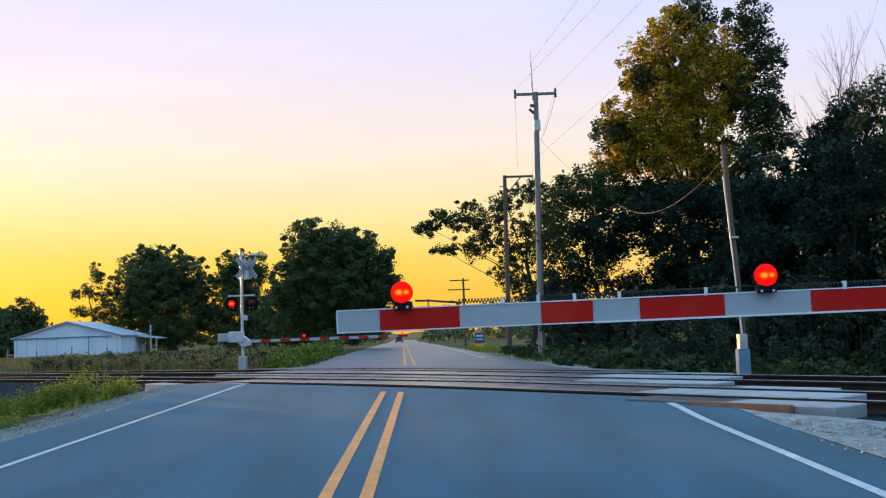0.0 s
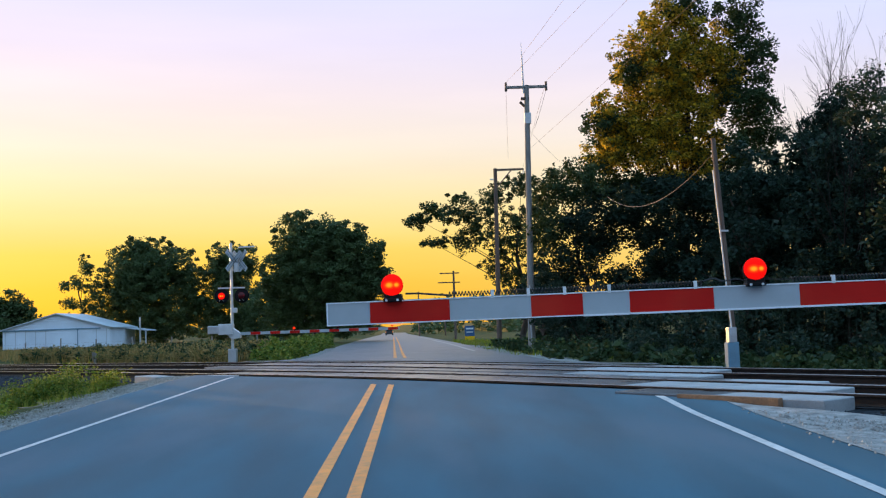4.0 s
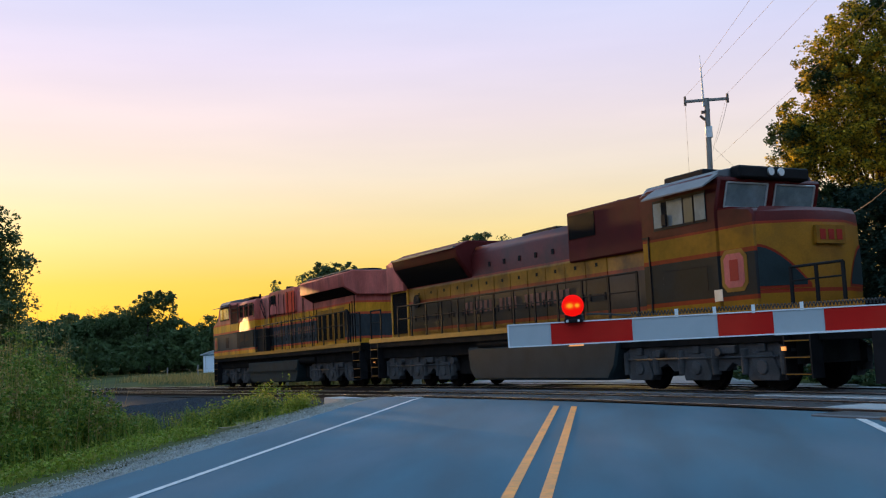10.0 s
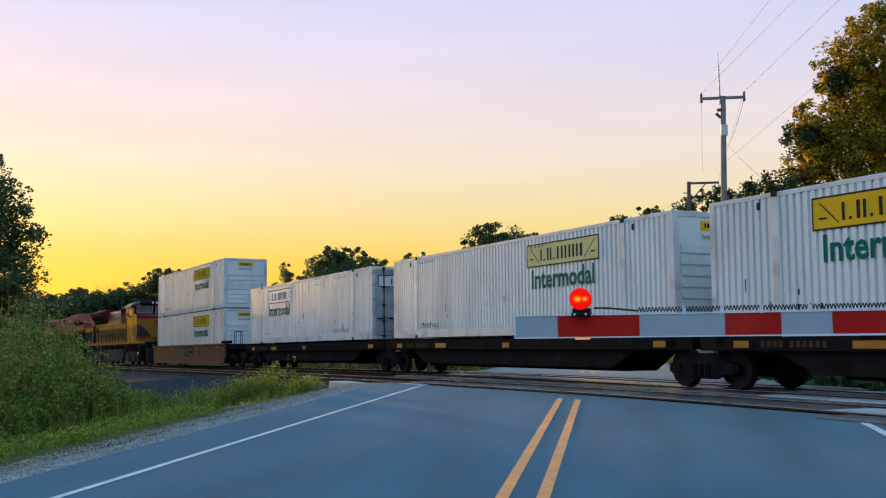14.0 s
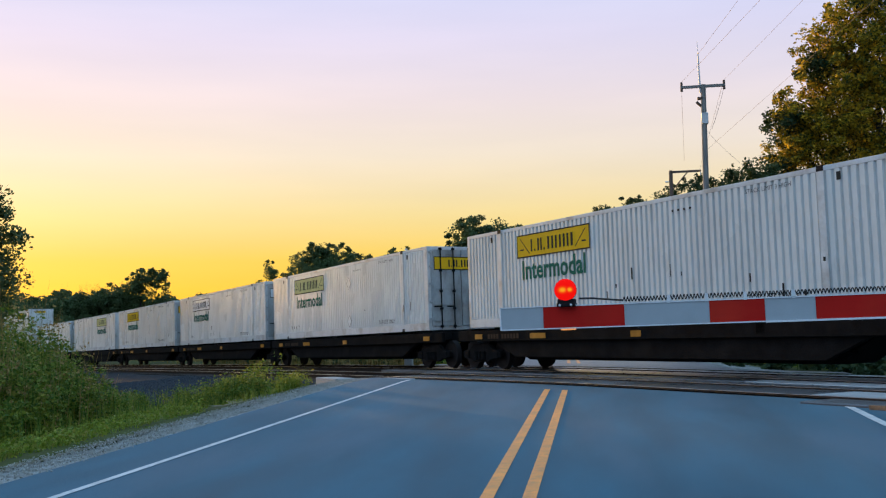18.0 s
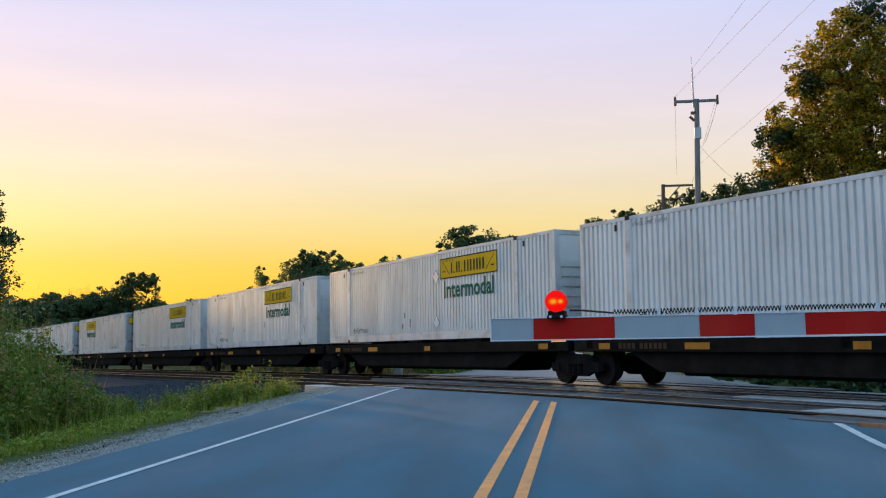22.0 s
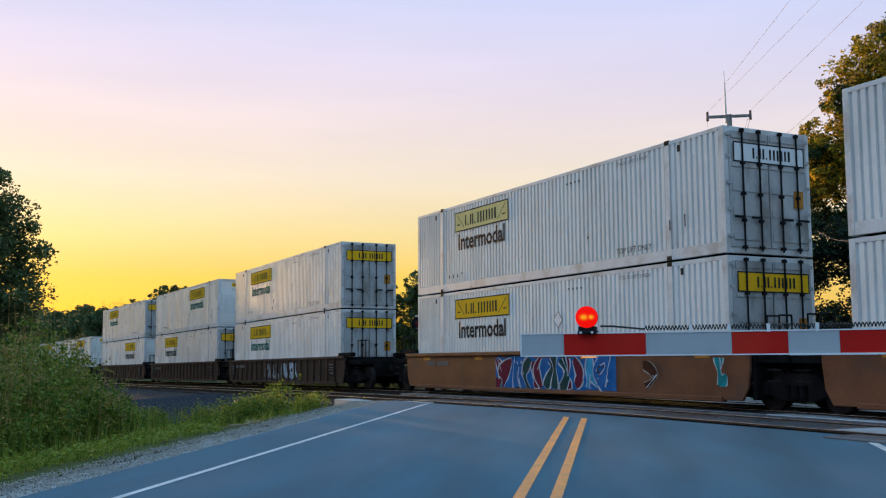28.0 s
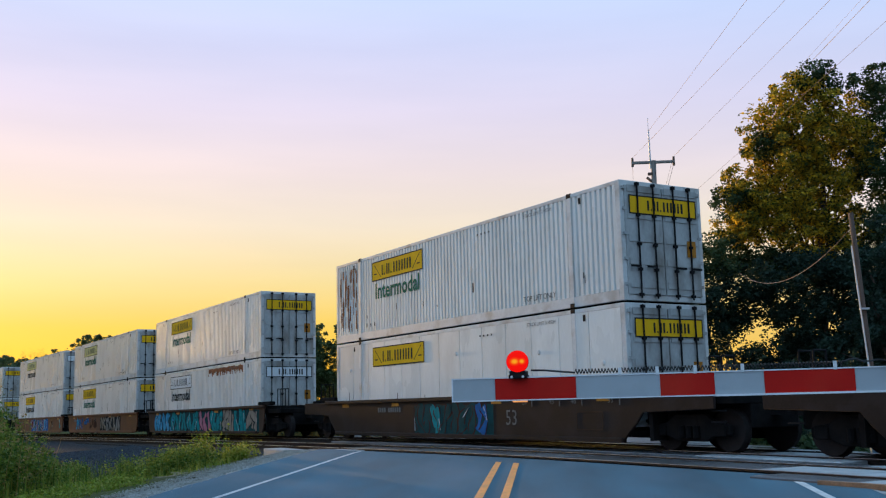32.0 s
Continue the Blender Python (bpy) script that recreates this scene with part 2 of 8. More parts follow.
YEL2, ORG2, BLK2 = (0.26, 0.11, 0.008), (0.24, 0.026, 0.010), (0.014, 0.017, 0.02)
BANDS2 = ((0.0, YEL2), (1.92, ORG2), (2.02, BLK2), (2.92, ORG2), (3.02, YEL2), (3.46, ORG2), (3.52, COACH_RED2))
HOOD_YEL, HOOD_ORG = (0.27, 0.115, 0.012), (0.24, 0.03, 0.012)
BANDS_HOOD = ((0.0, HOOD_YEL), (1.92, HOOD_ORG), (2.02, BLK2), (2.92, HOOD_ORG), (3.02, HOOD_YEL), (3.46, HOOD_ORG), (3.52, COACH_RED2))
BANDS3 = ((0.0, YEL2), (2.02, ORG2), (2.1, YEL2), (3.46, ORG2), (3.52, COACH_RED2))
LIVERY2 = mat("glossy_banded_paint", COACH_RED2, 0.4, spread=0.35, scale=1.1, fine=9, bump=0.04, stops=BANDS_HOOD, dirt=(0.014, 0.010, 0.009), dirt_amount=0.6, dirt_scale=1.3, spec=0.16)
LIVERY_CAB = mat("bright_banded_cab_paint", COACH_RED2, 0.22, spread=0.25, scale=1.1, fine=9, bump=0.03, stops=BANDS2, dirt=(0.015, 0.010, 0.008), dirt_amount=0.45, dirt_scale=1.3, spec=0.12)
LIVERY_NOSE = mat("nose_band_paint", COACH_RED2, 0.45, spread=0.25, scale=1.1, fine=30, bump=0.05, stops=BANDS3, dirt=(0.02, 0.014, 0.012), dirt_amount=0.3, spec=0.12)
RED_FADED = mat("faded_red_paint", COACH_RED, 0.7, spread=0.3, scale=1.3, fine=24, bump=0.03, dirt=(0.16, 0.07, 0.06), dirt_amount=0.6, dirt_scale=1.6, stretch=(1.4, 1.4, 0.45), spec=0.04)
RED_FRESH = mat("fresh_red_paint", (0.66, 0.075, 0.035), 0.65, spread=0.15, scale=1.3, bump=0.03, spec=0.05)
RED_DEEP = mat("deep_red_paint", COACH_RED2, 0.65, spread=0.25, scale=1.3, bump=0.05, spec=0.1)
YELLOW_PAINT = mat("yellow_paint", COACH_YEL, 0.45, spread=0.25, scale=2, bump=0.05)
RED_BAND = mat("orange_red_band", ORG2, 0.5, spread=0.2, scale=2, bump=0, spec=0.12)
DULL_YELLOW = mat("dull_yellow_paint", YEL2, 0.5, spread=0.3, scale=2, bump=0.05, spec=0.2)
ROOF_GREY = mat("grey_roof_paint", (0.12, 0.13, 0.15), 0.6, spread=0.3, scale=2, bump=0.1, spec=0.3)
UNDER = mat("grimy_underframe", (0.010, 0.0095, 0.010), 0.92, spread=0.45, scale=2.5, fine=30, bump=0.3, dirt=(0.026, 0.02, 0.017), dirt_amount=0.4, spec=0.05)
TANK = mat("dark_tank_paint", (0.024, 0.036, 0.041), 0.6, spread=0.3, scale=1.5, bump=0.1, spec=0.05)
TRUCK = mat("grimy_bogie_paint", (0.046, 0.047, 0.052), 0.75, spread=0.45, scale=2.5, fine=30, bump=0.3, dirt=(0.05, 0.042, 0.036), dirt_amount=0.4, spec=0.2)
GRILLE = mat("black_grille", (0.006, 0.006, 0.007), 0.8, spread=0.4, fine=60, bump=0.5, spec=0.05)
STEEL_WHEEL = mat("wheel_steel", (0.022, 0.018, 0.018), 0.75, 0.0, spread=0.3, scale=4, bump=0.1, spec=0.1)

WHITE_BOX = mat("white_container_paint", (0.71, 0.72, 0.72), 0.28, spread=0.08, scale=0.7, fine=14, bump=0.04, dirt=(0.42, 0.41, 0.40), dirt_amount=0.4, dirt_scale=1.1, random_tint=0.06, stretch=(1, 1, 0.35))
WHITE_RAILS = mat("white_container_frame", (0.6, 0.61, 0.62), 0.5, spread=0.15, scale=1.5, fine=14, bump=0.05, dirt=(0.26, 0.21, 0.17), dirt_amount=0.6, dirt_scale=1.8)
DOOR_WHITE = mat("grimy_white_door", (0.43, 0.44, 0.45), 0.55, spread=0.2, scale=1.2, fine=16, bump=0.05, dirt=(0.13, 0.10, 0.075), dirt_amount=0.9, dirt_scale=1.1, stretch=(1, 1, 0.5), spec=0.3)
RUST = mat("rust_patch", (0.27, 0.10, 0.045), 0.9, spread=0.6, scale=4, fine=30, bump=0.3, dirt=(0.12, 0.045, 0.03), dirt_amount=0.9, dirt_scale=3, stretch=(2, 2, 0.6), spec=0.1)
DECAL_YELLOW = mat("yellow_decal", (0.80, 0.45, 0.015), 0.75, spread=0.08, scale=2, bump=0, spec=0.06)
DECAL_PALE = mat("bleached_yellow_decal", (0.72, 0.60, 0.25), 0.75, spread=0.1, scale=2, bump=0, spec=0.06)
DECAL_WHITE = mat("white_decal", (0.66, 0.70, 0.74), 0.45, spread=0.1, scale=2, bump=0)
DECAL_BLACK = mat("black_decal", (0.03, 0.03, 0.03), 0.75, spread=0.2, bump=0, spec=0.06)
DECAL_GREEN = mat("green_decal", (0.004, 0.13, 0.09), 0.75, spread=0.15, bump=0, spec=0.06)
DECAL_GREY = mat("grey_lettering", (0.15, 0.15, 0.15), 0.75, spread=0.1, bump=0, spec=0.06)
DECAL_GOLD = mat("gold_lettering", (0.22, 0.10, 0.075), 0.75, spread=0.3, bump=0, spec=0.06)
DECAL_DIM = mat("grimy_lettering", (0.055, 0.035, 0.024), 0.75, spread=0.3, bump=0, spec=0.06)
DECAL_RED = mat("red_decal", (0.33, 0.03, 0.022), 0.6, spread=0.2, bump=0, spec=0.1)
REFLECTOR = mat("amber_reflector", (0.42, 0.17, 0.02), 0.4, spread=0.3, bump=0, spec=0.2)
WELL_BROWN = mat("brown_well_paint", (0.165, 0.064, 0.032), 0.6, spread=0.3, scale=1.2, fine=20, bump=0.1, dirt=(0.06, 0.045, 0.04), dirt_amount=0.6, dirt_scale=0.8, spec=0.12)
WELL_RUST = mat("rusty_brown_well_paint", (0.066, 0.037, 0.025), 0.7, spread=0.35, scale=1.5, fine=20, bump=0.15, dirt=(0.045, 0.035, 0.03), dirt_amount=0.7, spec=0.12)
WELL_DARK = mat("dark_brown_well_paint", (0.024, 0.016, 0.014), 0.65, spread=0.35, scale=1.5, fine=20, bump=0.1, dirt=(0.03, 0.025, 0.025), dirt_amount=0.6, spec=0.12)
SPRAY = [mat("spray_" + nm, c, 0.7, spread=0.3, scale=4, bump=0, spec=0.05) for nm, c in (
    ("blue", (0.02, 0.12, 0.34)), ("teal", (0.012, 0.22, 0.24)), ("white", (0.45, 0.49, 0.54)), ("maroon", (0.13, 0.012, 0.035)),
    ("black", (0.010, 0.011, 0.014)), ("sky", (0.05, 0.30, 0.50)), ("grey", (0.24, 0.23, 0.23)), ("orange", (0.4, 0.1, 0.03)),
    ("tan", (0.25, 0.21, 0.17)), ("pink", (0.42, 0.16, 0.22)), ("deep_teal", (0.012, 0.055, 0.060)), ("olive", (0.08, 0.10, 0.03)), ("dull_brown", (0.05, 0.018, 0.012)))]
BARN_WHITE = mat("white_sheet_metal", (0.70, 0.78, 0.90), 0.5, spread=0.1, scale=0.5, bump=0.05)
BARN_ROOF = mat("pale_metal_roof", (0.5, 0.55, 0.62), 0.4, 0.2, spread=0.12, scale=0.4, bump=0.05)
TWIG = mat("dark_twigs", (0.028, 0.023, 0.02), 0.95, spread=0.3, bump=0, spec=0.05)
BARK = mat("bark", (0.07, 0.055, 0.045), 0.95, spread=0.4, scale=3, fine=20, bump=0.8, stretch=(3, 3, 0.6))
# low sun on the foliage is put into these golds, with greens mixed in
LEAF_SUNLIT = leaf_mat("sunlit_leaves", ((0.56, 0.37, 0.025), (0.05, 0.07, 0.016), (0.66, 0.43, 0.03), (0.10, 0.12, 0.02), (0.06, 0.08, 0.018), (0.40, 0.29, 0.022), (0.80, 0.53, 0.03), (0.05, 0.07, 0.018)), through_light=0.5)
# the thicket's deep shade is put into this green
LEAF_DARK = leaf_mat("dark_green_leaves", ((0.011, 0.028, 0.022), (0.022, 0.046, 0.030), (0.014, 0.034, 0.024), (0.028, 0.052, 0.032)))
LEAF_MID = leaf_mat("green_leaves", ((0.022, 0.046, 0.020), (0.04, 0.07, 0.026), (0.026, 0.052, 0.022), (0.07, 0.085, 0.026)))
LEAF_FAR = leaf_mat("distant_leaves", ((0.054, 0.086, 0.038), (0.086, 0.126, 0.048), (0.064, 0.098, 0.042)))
WEED_GREEN = leaf_mat("weed_green", ((0.035, 0.075, 0.014), (0.22, 0.26, 0.03), (0.055, 0.115, 0.018), (0.13, 0.18, 0.022), (0.32, 0.29, 0.05)))
WEED_BRIGHT = leaf_mat("bright_verge_grass", ((0.14, 0.20, 0.016), (0.27, 0.30, 0.03), (0.09, 0.15, 0.016), (0.34, 0.29, 0.06)))
WEED_DRY = leaf_mat("dry_weed", ((0.32, 0.20, 0.07), (0.42, 0.27, 0.09), (0.22, 0.17, 0.06), (0.17, 0.17, 0.05)))


# ---- mesh building ----
class Shape:
    """Collects faces of one part."""

    def __init__(self):
        self.v, self.f = [], []

    def add(self, verts, faces):
        k = len(self.v)
        self.v += [tuple(p) for p in verts]
        self.f += [tuple(i + k for i in fc) for fc in faces]
        return self

    def box(self, x0, x1, y0, y1, z0, z1, m=None):
        vs = [Vector((x, y, z)) for z in (z0, z1) for y in (y0, y1) for x in (x0, x1)]
        if m is not None:
            vs = [m @ p for p in vs]
        return self.add(vs, ((0, 2, 3, 1), (4, 5, 7, 6), (0, 1, 5, 4), (2, 6, 7, 3), (0, 4, 6, 2), (1, 3, 7, 5)))

    def tube(self, a, b, r0, r1=None, seg=8, caps=True):
        a, b = Vector(a), Vector(b)
        r1 = r0 if r1 is None else r1
        ax = (b - a).normalized()
        u = ax.orthogonal().normalized()
        w = ax.cross(u)
        vs = []
        for c, r in ((a, r0), (b, r1)):
            vs += [c + (u * math.cos(i * math.tau / seg) + w * math.sin(i * math.tau / seg)) * r for i in range(seg)]
        fs = [(i, (i + 1) % seg, seg + (i + 1) % seg, seg + i) for i in range(seg)]
        if caps:
            fs += [tuple(range(seg - 1, -1, -1)), tuple(range(seg, 2 * seg))]
        return self.add(vs, fs)

    def path(self, pts, r, seg=5):
        for a, b in zip(pts, pts[1:]):
            self.tube(a, b, r, r, seg, caps=False)
        return self

    def prism(self, outline, y0, y1):
        """An outline of (x, z) points, pushed through from y0 to y1."""
        n = len(outline)
        vs = [(x, y0, z) for x, z in outline] + [(x, y1, z) for x, z in outline]
        fs = [(i, (i + 1) % n, n + (i + 1) % n, n + i) for i in range(n)]
        fs += [tuple(range(n - 1, -1, -1)), tuple(range(n, 2 * n))]
        return self.add(vs, fs)

    def profile(self, outline, x0, x1):
        """An outline of (y, z) points, pushed through from x0 to x1."""
        n = len(outline)
        vs = [(x0, y, z) for y, z in outline] + [(x1, y, z) for y, z in outline]
        fs = [(i, n + i, n + (i + 1) % n, (i + 1) % n) for i in range(n)]
        fs += [tuple(range(n)), tuple(range(2 * n - 1, n - 1, -1))]
        return self.add(vs, fs)

    def loft(self, rings):
        n = len(rings[0])
        vs = [p for ring in rings for p in ring]
        fs = []
        for k in range(len(rings) - 1):
            fs += [(k * n + i, k * n + (i + 1) % n, (k + 1) * n + (i + 1) % n, (k + 1) * n + i) for i in range(n)]
        fs += [tuple(range(n - 1, -1, -1)), tuple(range((len(rings) - 1) * n, len(rings) * n))]
        return self.add(vs, fs)

    def sheet(self, pts, t=0.004):
        return self.add(pts, [tuple(range(len(pts)))])

    def mesh(self, name, material, bevel=0.0, smooth=True):
        me = bpy.data.meshes.new(name)
        me.from_pydata(self.v, [], self.f)
        bm = bmesh.new()
        bm.from_mesh(me)
        bmesh.ops.recalc_face_normals(bm, faces=bm.faces[:])
        if bevel:
            sharp = [e for e in bm.edges if len(e.link_faces) == 2 and e.calc_face_angle(0) > 0.6]
            bmesh.ops.bevel(bm, geom=sharp, offset=bevel, segments=1, profile=0.7, affect="EDGES", clamp_overlap=True)
        bm.to_mesh(me)
        bm.free()
        me.materials.append(material)
        if smooth:
            me.shade_smooth()
            me.set_sharp_from_angle(angle=radians(35))
        return me


def raw_mesh(name, verts, faces, material):
    me = bpy.data.meshes.new(name)
    me.from_pydata(verts, [], faces)
    me.materials.append(material)
    return me


def part(name, shape, material, parent, label="", bevel=0.0, at=None):
    """Links one mesh as a part under its thing."""
    me = shape if isinstance(shape, bpy.types.Mesh) else shape.mesh(name, material, bevel)
    ob = new(name, me)
    ob.parent = parent
    if at is not None:
        ob.matrix_basis = at
    if label:
        ob["label"] = label
    return ob


def thing(name, m, label, category, group="", kind=""):
    ob = new(name)
    ob.empty_display_size = 0.2
    ob.matrix_world = m
    return tagged(ob, label, category, group, kind)


def one(name, shape, material, label, category, kind="", bevel=0.0, group=""):
    me = shape if isinstance(shape, bpy.types.Mesh) else shape.mesh(name, material, bevel)
    return tagged(new(name, me), label, category, group, kind)


PIECES = {}


def pieces(name, key, boxes, material, parent, label="", at=None):
    """Small box-shaped parts, one object each; alike sets share their meshes."""
    for k, dims in enumerate(boxes):
        if (key, k) not in PIECES:
            PIECES[key, k] = Shape().box(*dims).mesh(name, material)
        part(name, PIECES[key, k], None, parent, label, at=at)


TEXT = {}


def lettering(words, height, material, spread=0.0):
    """A flat mesh of words, standing upright, facing -y, starting at the origin. Kept for reuse."""
    key = (words, height, material.name)
    if key not in TEXT:
        cu = bpy.data.curves.new("lettering", "FONT")
        cu.body, cu.size, cu.offset, cu.resolution_u = words, height * 1.38, spread, 2
        ob = bpy.data.objects.new("lettering", cu)
        scene.collection.objects.link(ob)
        dg = bpy.context.evaluated_depsgraph_get()
        me = bpy.data.meshes.new_from_object(ob.evaluated_get(dg))
        bpy.data.objects.remove(ob)
        me.materials.clear()
        me.materials.append(material)
        me.transform(pose(0, 0, 0, 90, 0, 0))
        TEXT[key] = me
    return TEXT[key]


# ---- lines of the place ----
D2, N2 = Vector((-0.58637, 0.81004, 0)), Vector((0.81004, 0.58637, 0))
NEAR, FAR = 13.40, 16.85
HEAD = math.degrees(math.atan2(D2.y, D2.x))


def sag(s, start, grade):
    u = max(s - start, 0.0)
    return -grade * u * u / (u + 8.0)


def bend(s):
    return -0.00042 * max(s - 25.0, 0.0) ** 2


def track_z(s, p):
    """Rail height at s along the tracks and p across them."""
    k = min(max((p - NEAR) / (FAR - NEAR), 0.0), 1.0)
    return (1 - k) * sag(s, 16, 0.014) + k * sag(s, 24, 0.013)


def on_track(s, p, z=0.0):
    q = D2 * s + N2 * (p + bend(s))
    q.z = track_z(s, p) + z
    return q


def across(x, y):
    """The (s, p) of a place."""
    s, p = x * D2.x + y * D2.y, x * N2.x + y * N2.y
    return s, p - bend(s)


CENTRE = -0.78


def road_x(y):
    return CENTRE - 0.027 * max(y - 36.0, 0.0)


def smooth(a, b, x):
    k = min(max((x - a) / (b - a), 0.0), 1.0)
    return k * k * (3 - 2 * k)


def road_z(x, y):
    """Height of the road: up to the tracks, level over them, and gently down beyond."""
    s, p = across(x, y)
    crown = -0.012 * abs(x - road_x(y))
    if p < 12.56:
        z = min(-0.37 + 0.0172 * y, 0.035)
        tz = track_z(s, p) - 0.055
        k = smooth(10.5, 12.5, p)
        return z * (1 - k) + tz * k
    tz = track_z(s, p)
    if p < 18.8:
        return tz - 0.004
    fall = -0.0098 * (p - 18.8)
    fall = max(fall, -1.6 - 0.001 * (p - 18.8))
    return min(tz, -0.0) * (1 - smooth(19, 40, p)) + fall + crown * smooth(19, 24, p)


def ground_z(x, y):
    """Natural ground: a low verge beside the road, the railway bank, flat fields."""
    s, p = across(x, y)
    side = abs(x - road_x(y)) - (5.2 if x < road_x(y) else 4.9)
    field = -0.75 if p < 19 else -0.55 + 0.25 * smooth(60, 140, y)
    if p > 19:
        field = min(field, road_z(road_x(y), y) - 0.25) if side < 25 and y > 0 else field
    rz = road_z(x, y) - 0.06 if side < 8 else 0
    k = smooth(0.6, 5.0, side)
    z = rz * (1 - k) + field * k if side < 8 else field
    bank = track_z(max(s, -40), p) - 0.42
    if 8.6 < p < 22:
        kb = smooth(8.6, 10.6, p) * (1 - smooth(19.6, 22, p))
        if side > 0.2:
            z = z * (1 - kb) + min(z, bank) * kb if bank < z else z * (1 - kb) + bank * kb
        else:
            z = min(z, bank - 0.2 * kb)
    if side < 0.9:
        z = min(z, road_z(x, y) - 0.10)
    elif x < 0 and 4.6 < p < 11:
        z -= 0.3 * smooth(4.6, 6.4, p) * smooth(0.9, 2.0, side)
    return z


# ---- ground, road and railway ----
def lattice(xs, ys, height):
    vs = [(x, y, height(x, y)) for y in ys for x in xs]
    n = len(xs)
    fs = [(j * n + i, j * n + i + 1, (j + 1) * n + i + 1, (j + 1) * n + i) for j in range(len(ys) - 1) for i in range(n - 1)]
    return vs, fs


def spaced(marks):
    """Positions from (start, step) pairs up to the last mark."""
    out = []
    for (a, st), (b, _) in zip(marks, marks[1:]):
        k = max(int(round((b - a) / st)), 1)
        out += [a + (b - a) * i / k for i in range(k)]
    return out + [marks[-1][0]]


gx = spaced([(-3000, 600), (-600, 120), (-120, 15), (-45, 2.0), (-14, 0.5), (14, 0.5), (24, 2), (60, 15), (120, 120), (600, 600), (3000, 1)])
gy = spaced([(-300, 60), (-20, 2.5), (2, 0.5), (40, 1.2), (70, 8), (160, 60), (600, 600), (4200, 1)])
gv, gf = lattice(gx, gy, lambda x, y: ground_z(x, y) + (0.05 * noise.noise(Vector((x * 0.9, y * 0.9, 0))) if abs(x - road_x(y)) > 6.4 else 0))
ground = one("ground", raw_mesh("ground", gv, gf, EARTH), EARTH, "dark grassy earth verge and flat fields", "ground", "structure")


def strip(y0, y1, step, left, right, lift=0.0, cols=9, skew=True):
    """A strip of road surface between two x limits that follows the road."""
    ys = spaced([(y0, step), (y1, step)])
    vs, fs = [], []
    for y in ys:
        for i in range(cols):
            x = left(y) + (right(y) - left(y)) * i / (cols - 1)
            vs.append((x, y, road_z(x, y) + lift))
    for j in range(len(ys) - 1):
        fs += [(j * cols + i, j * cols + i + 1, (j + 1) * cols + i + 1, (j + 1) * cols + i) for i in range(cols - 1)]
    return vs, fs


def slab_strip(p0, p1, left, right, rows, cols=13, lift=0.0, slant=0.0):
    """A strip of road that begins and ends on lines parallel to the tracks (at p0 and p1 across them)."""
    vs, fs = [], []
    for j in range(rows + 1):
        p = p0 + (p1 - p0) * j / rows
        for i in range(cols):
            x = left + (right - left) * i / (cols - 1)
            y = (p - x * N2.x) / N2.y
            for _ in range(4):
                s = x * D2.x + y * D2.y
                y = (p + bend(s) - x * N2.x) / N2.y
            xx = x + (road_x(y) - CENTRE) + slant * (y - 10)
            vs.append((xx, y, road_z(xx, y) + lift))
    for j in range(rows):
        fs += [(j * cols + i, j * cols + i + 1, (j + 1) * cols + i + 1, (j + 1) * cols + i) for i in range(cols - 1)]
    return vs, fs


road = one("road", raw_mesh("road", *slab_strip(-12.0, 12.52, -5.75, 4.2, 64), ASPHALT), ASPHALT, "smooth asphalt road rising to the crossing, sky blue painted into its grey", "road", "structure")
one("road", raw_mesh("road", *slab_strip(18.85, 260.0, -4.9, 3.6, 160), ASPHALT_OLD), ASPHALT_OLD, "worn grey asphalt road running on beyond the tracks", "road", "structure")


def stripe(name, p0, p1, x, width, material, label, rows=50, slant=0.0):
    me = raw_mesh(name, *slab_strip(p0, p1, x - width / 2, x + width / 2, rows, 2, 0.006, slant), material)
    return one(name, me, material, label, "road marking", "structure")


stripe("centre_line", -10, 11.15, -0.932, 0.115, PAINT_YELLOW, "orange-yellow painted centre line on asphalt", 50, -0.0029)
stripe("centre_line", -10, 11.25, -0.582, 0.115, PAINT_YELLOW, "orange-yellow painted centre line on asphalt", 50, -0.0027)
stripe("edge_line", -12, 10.4, -4.75, 0.09, PAINT_WHITE, "white painted edge line on asphalt", 50, 0.022)
stripe("edge_line", -12, 11.9, 3.44, 0.11, PAINT_WHITE, "white painted edge line on asphalt", 50, 0.018)
stripe("centre_line", 20.6, 90, -0.93, 0.12, PAINT_YELLOW, "faded yellow centre line beyond the tracks")
stripe("centre_line", 20.6, 90, -0.58, 0.12, PAINT_YELLOW, "faded yellow centre line beyond the tracks")
stripe("edge_line", 30, 90, 2.75, 0.11, PAINT_WHITE, "faded white edge line beyond the tracks")


def shoulder(name, p0, p1, a, b, material, label, seed, rows=60, top=0.0):
    """A band of loose gravel with ragged edges."""
    rng = random.Random(seed)
    vs, fs = slab_strip(p0, p1, a, b, rows, 6, 0)
    out = []
    for k, (x, y, z) in enumerate(vs):
        c = k % 6
        edge = 5 if abs(b - CENTRE) > abs(a - CENTRE) else 0
        inner = 5 - edge
        jag = rng.uniform(-0.22, 0.22) if c == edge else (0.0 if c == inner else rng.uniform(-0.05, 0.05))
        fall = 0.07 * abs(c - inner) / 5 * 1.2
        out.append((x + jag, y, z + 0.008 - fall + (0 if c == inner else rng.uniform(-0.012, 0.012)) + top))
    me = raw_mesh(name, out, fs, material)
    return one(name, me, material, label, "gravel", "structure")


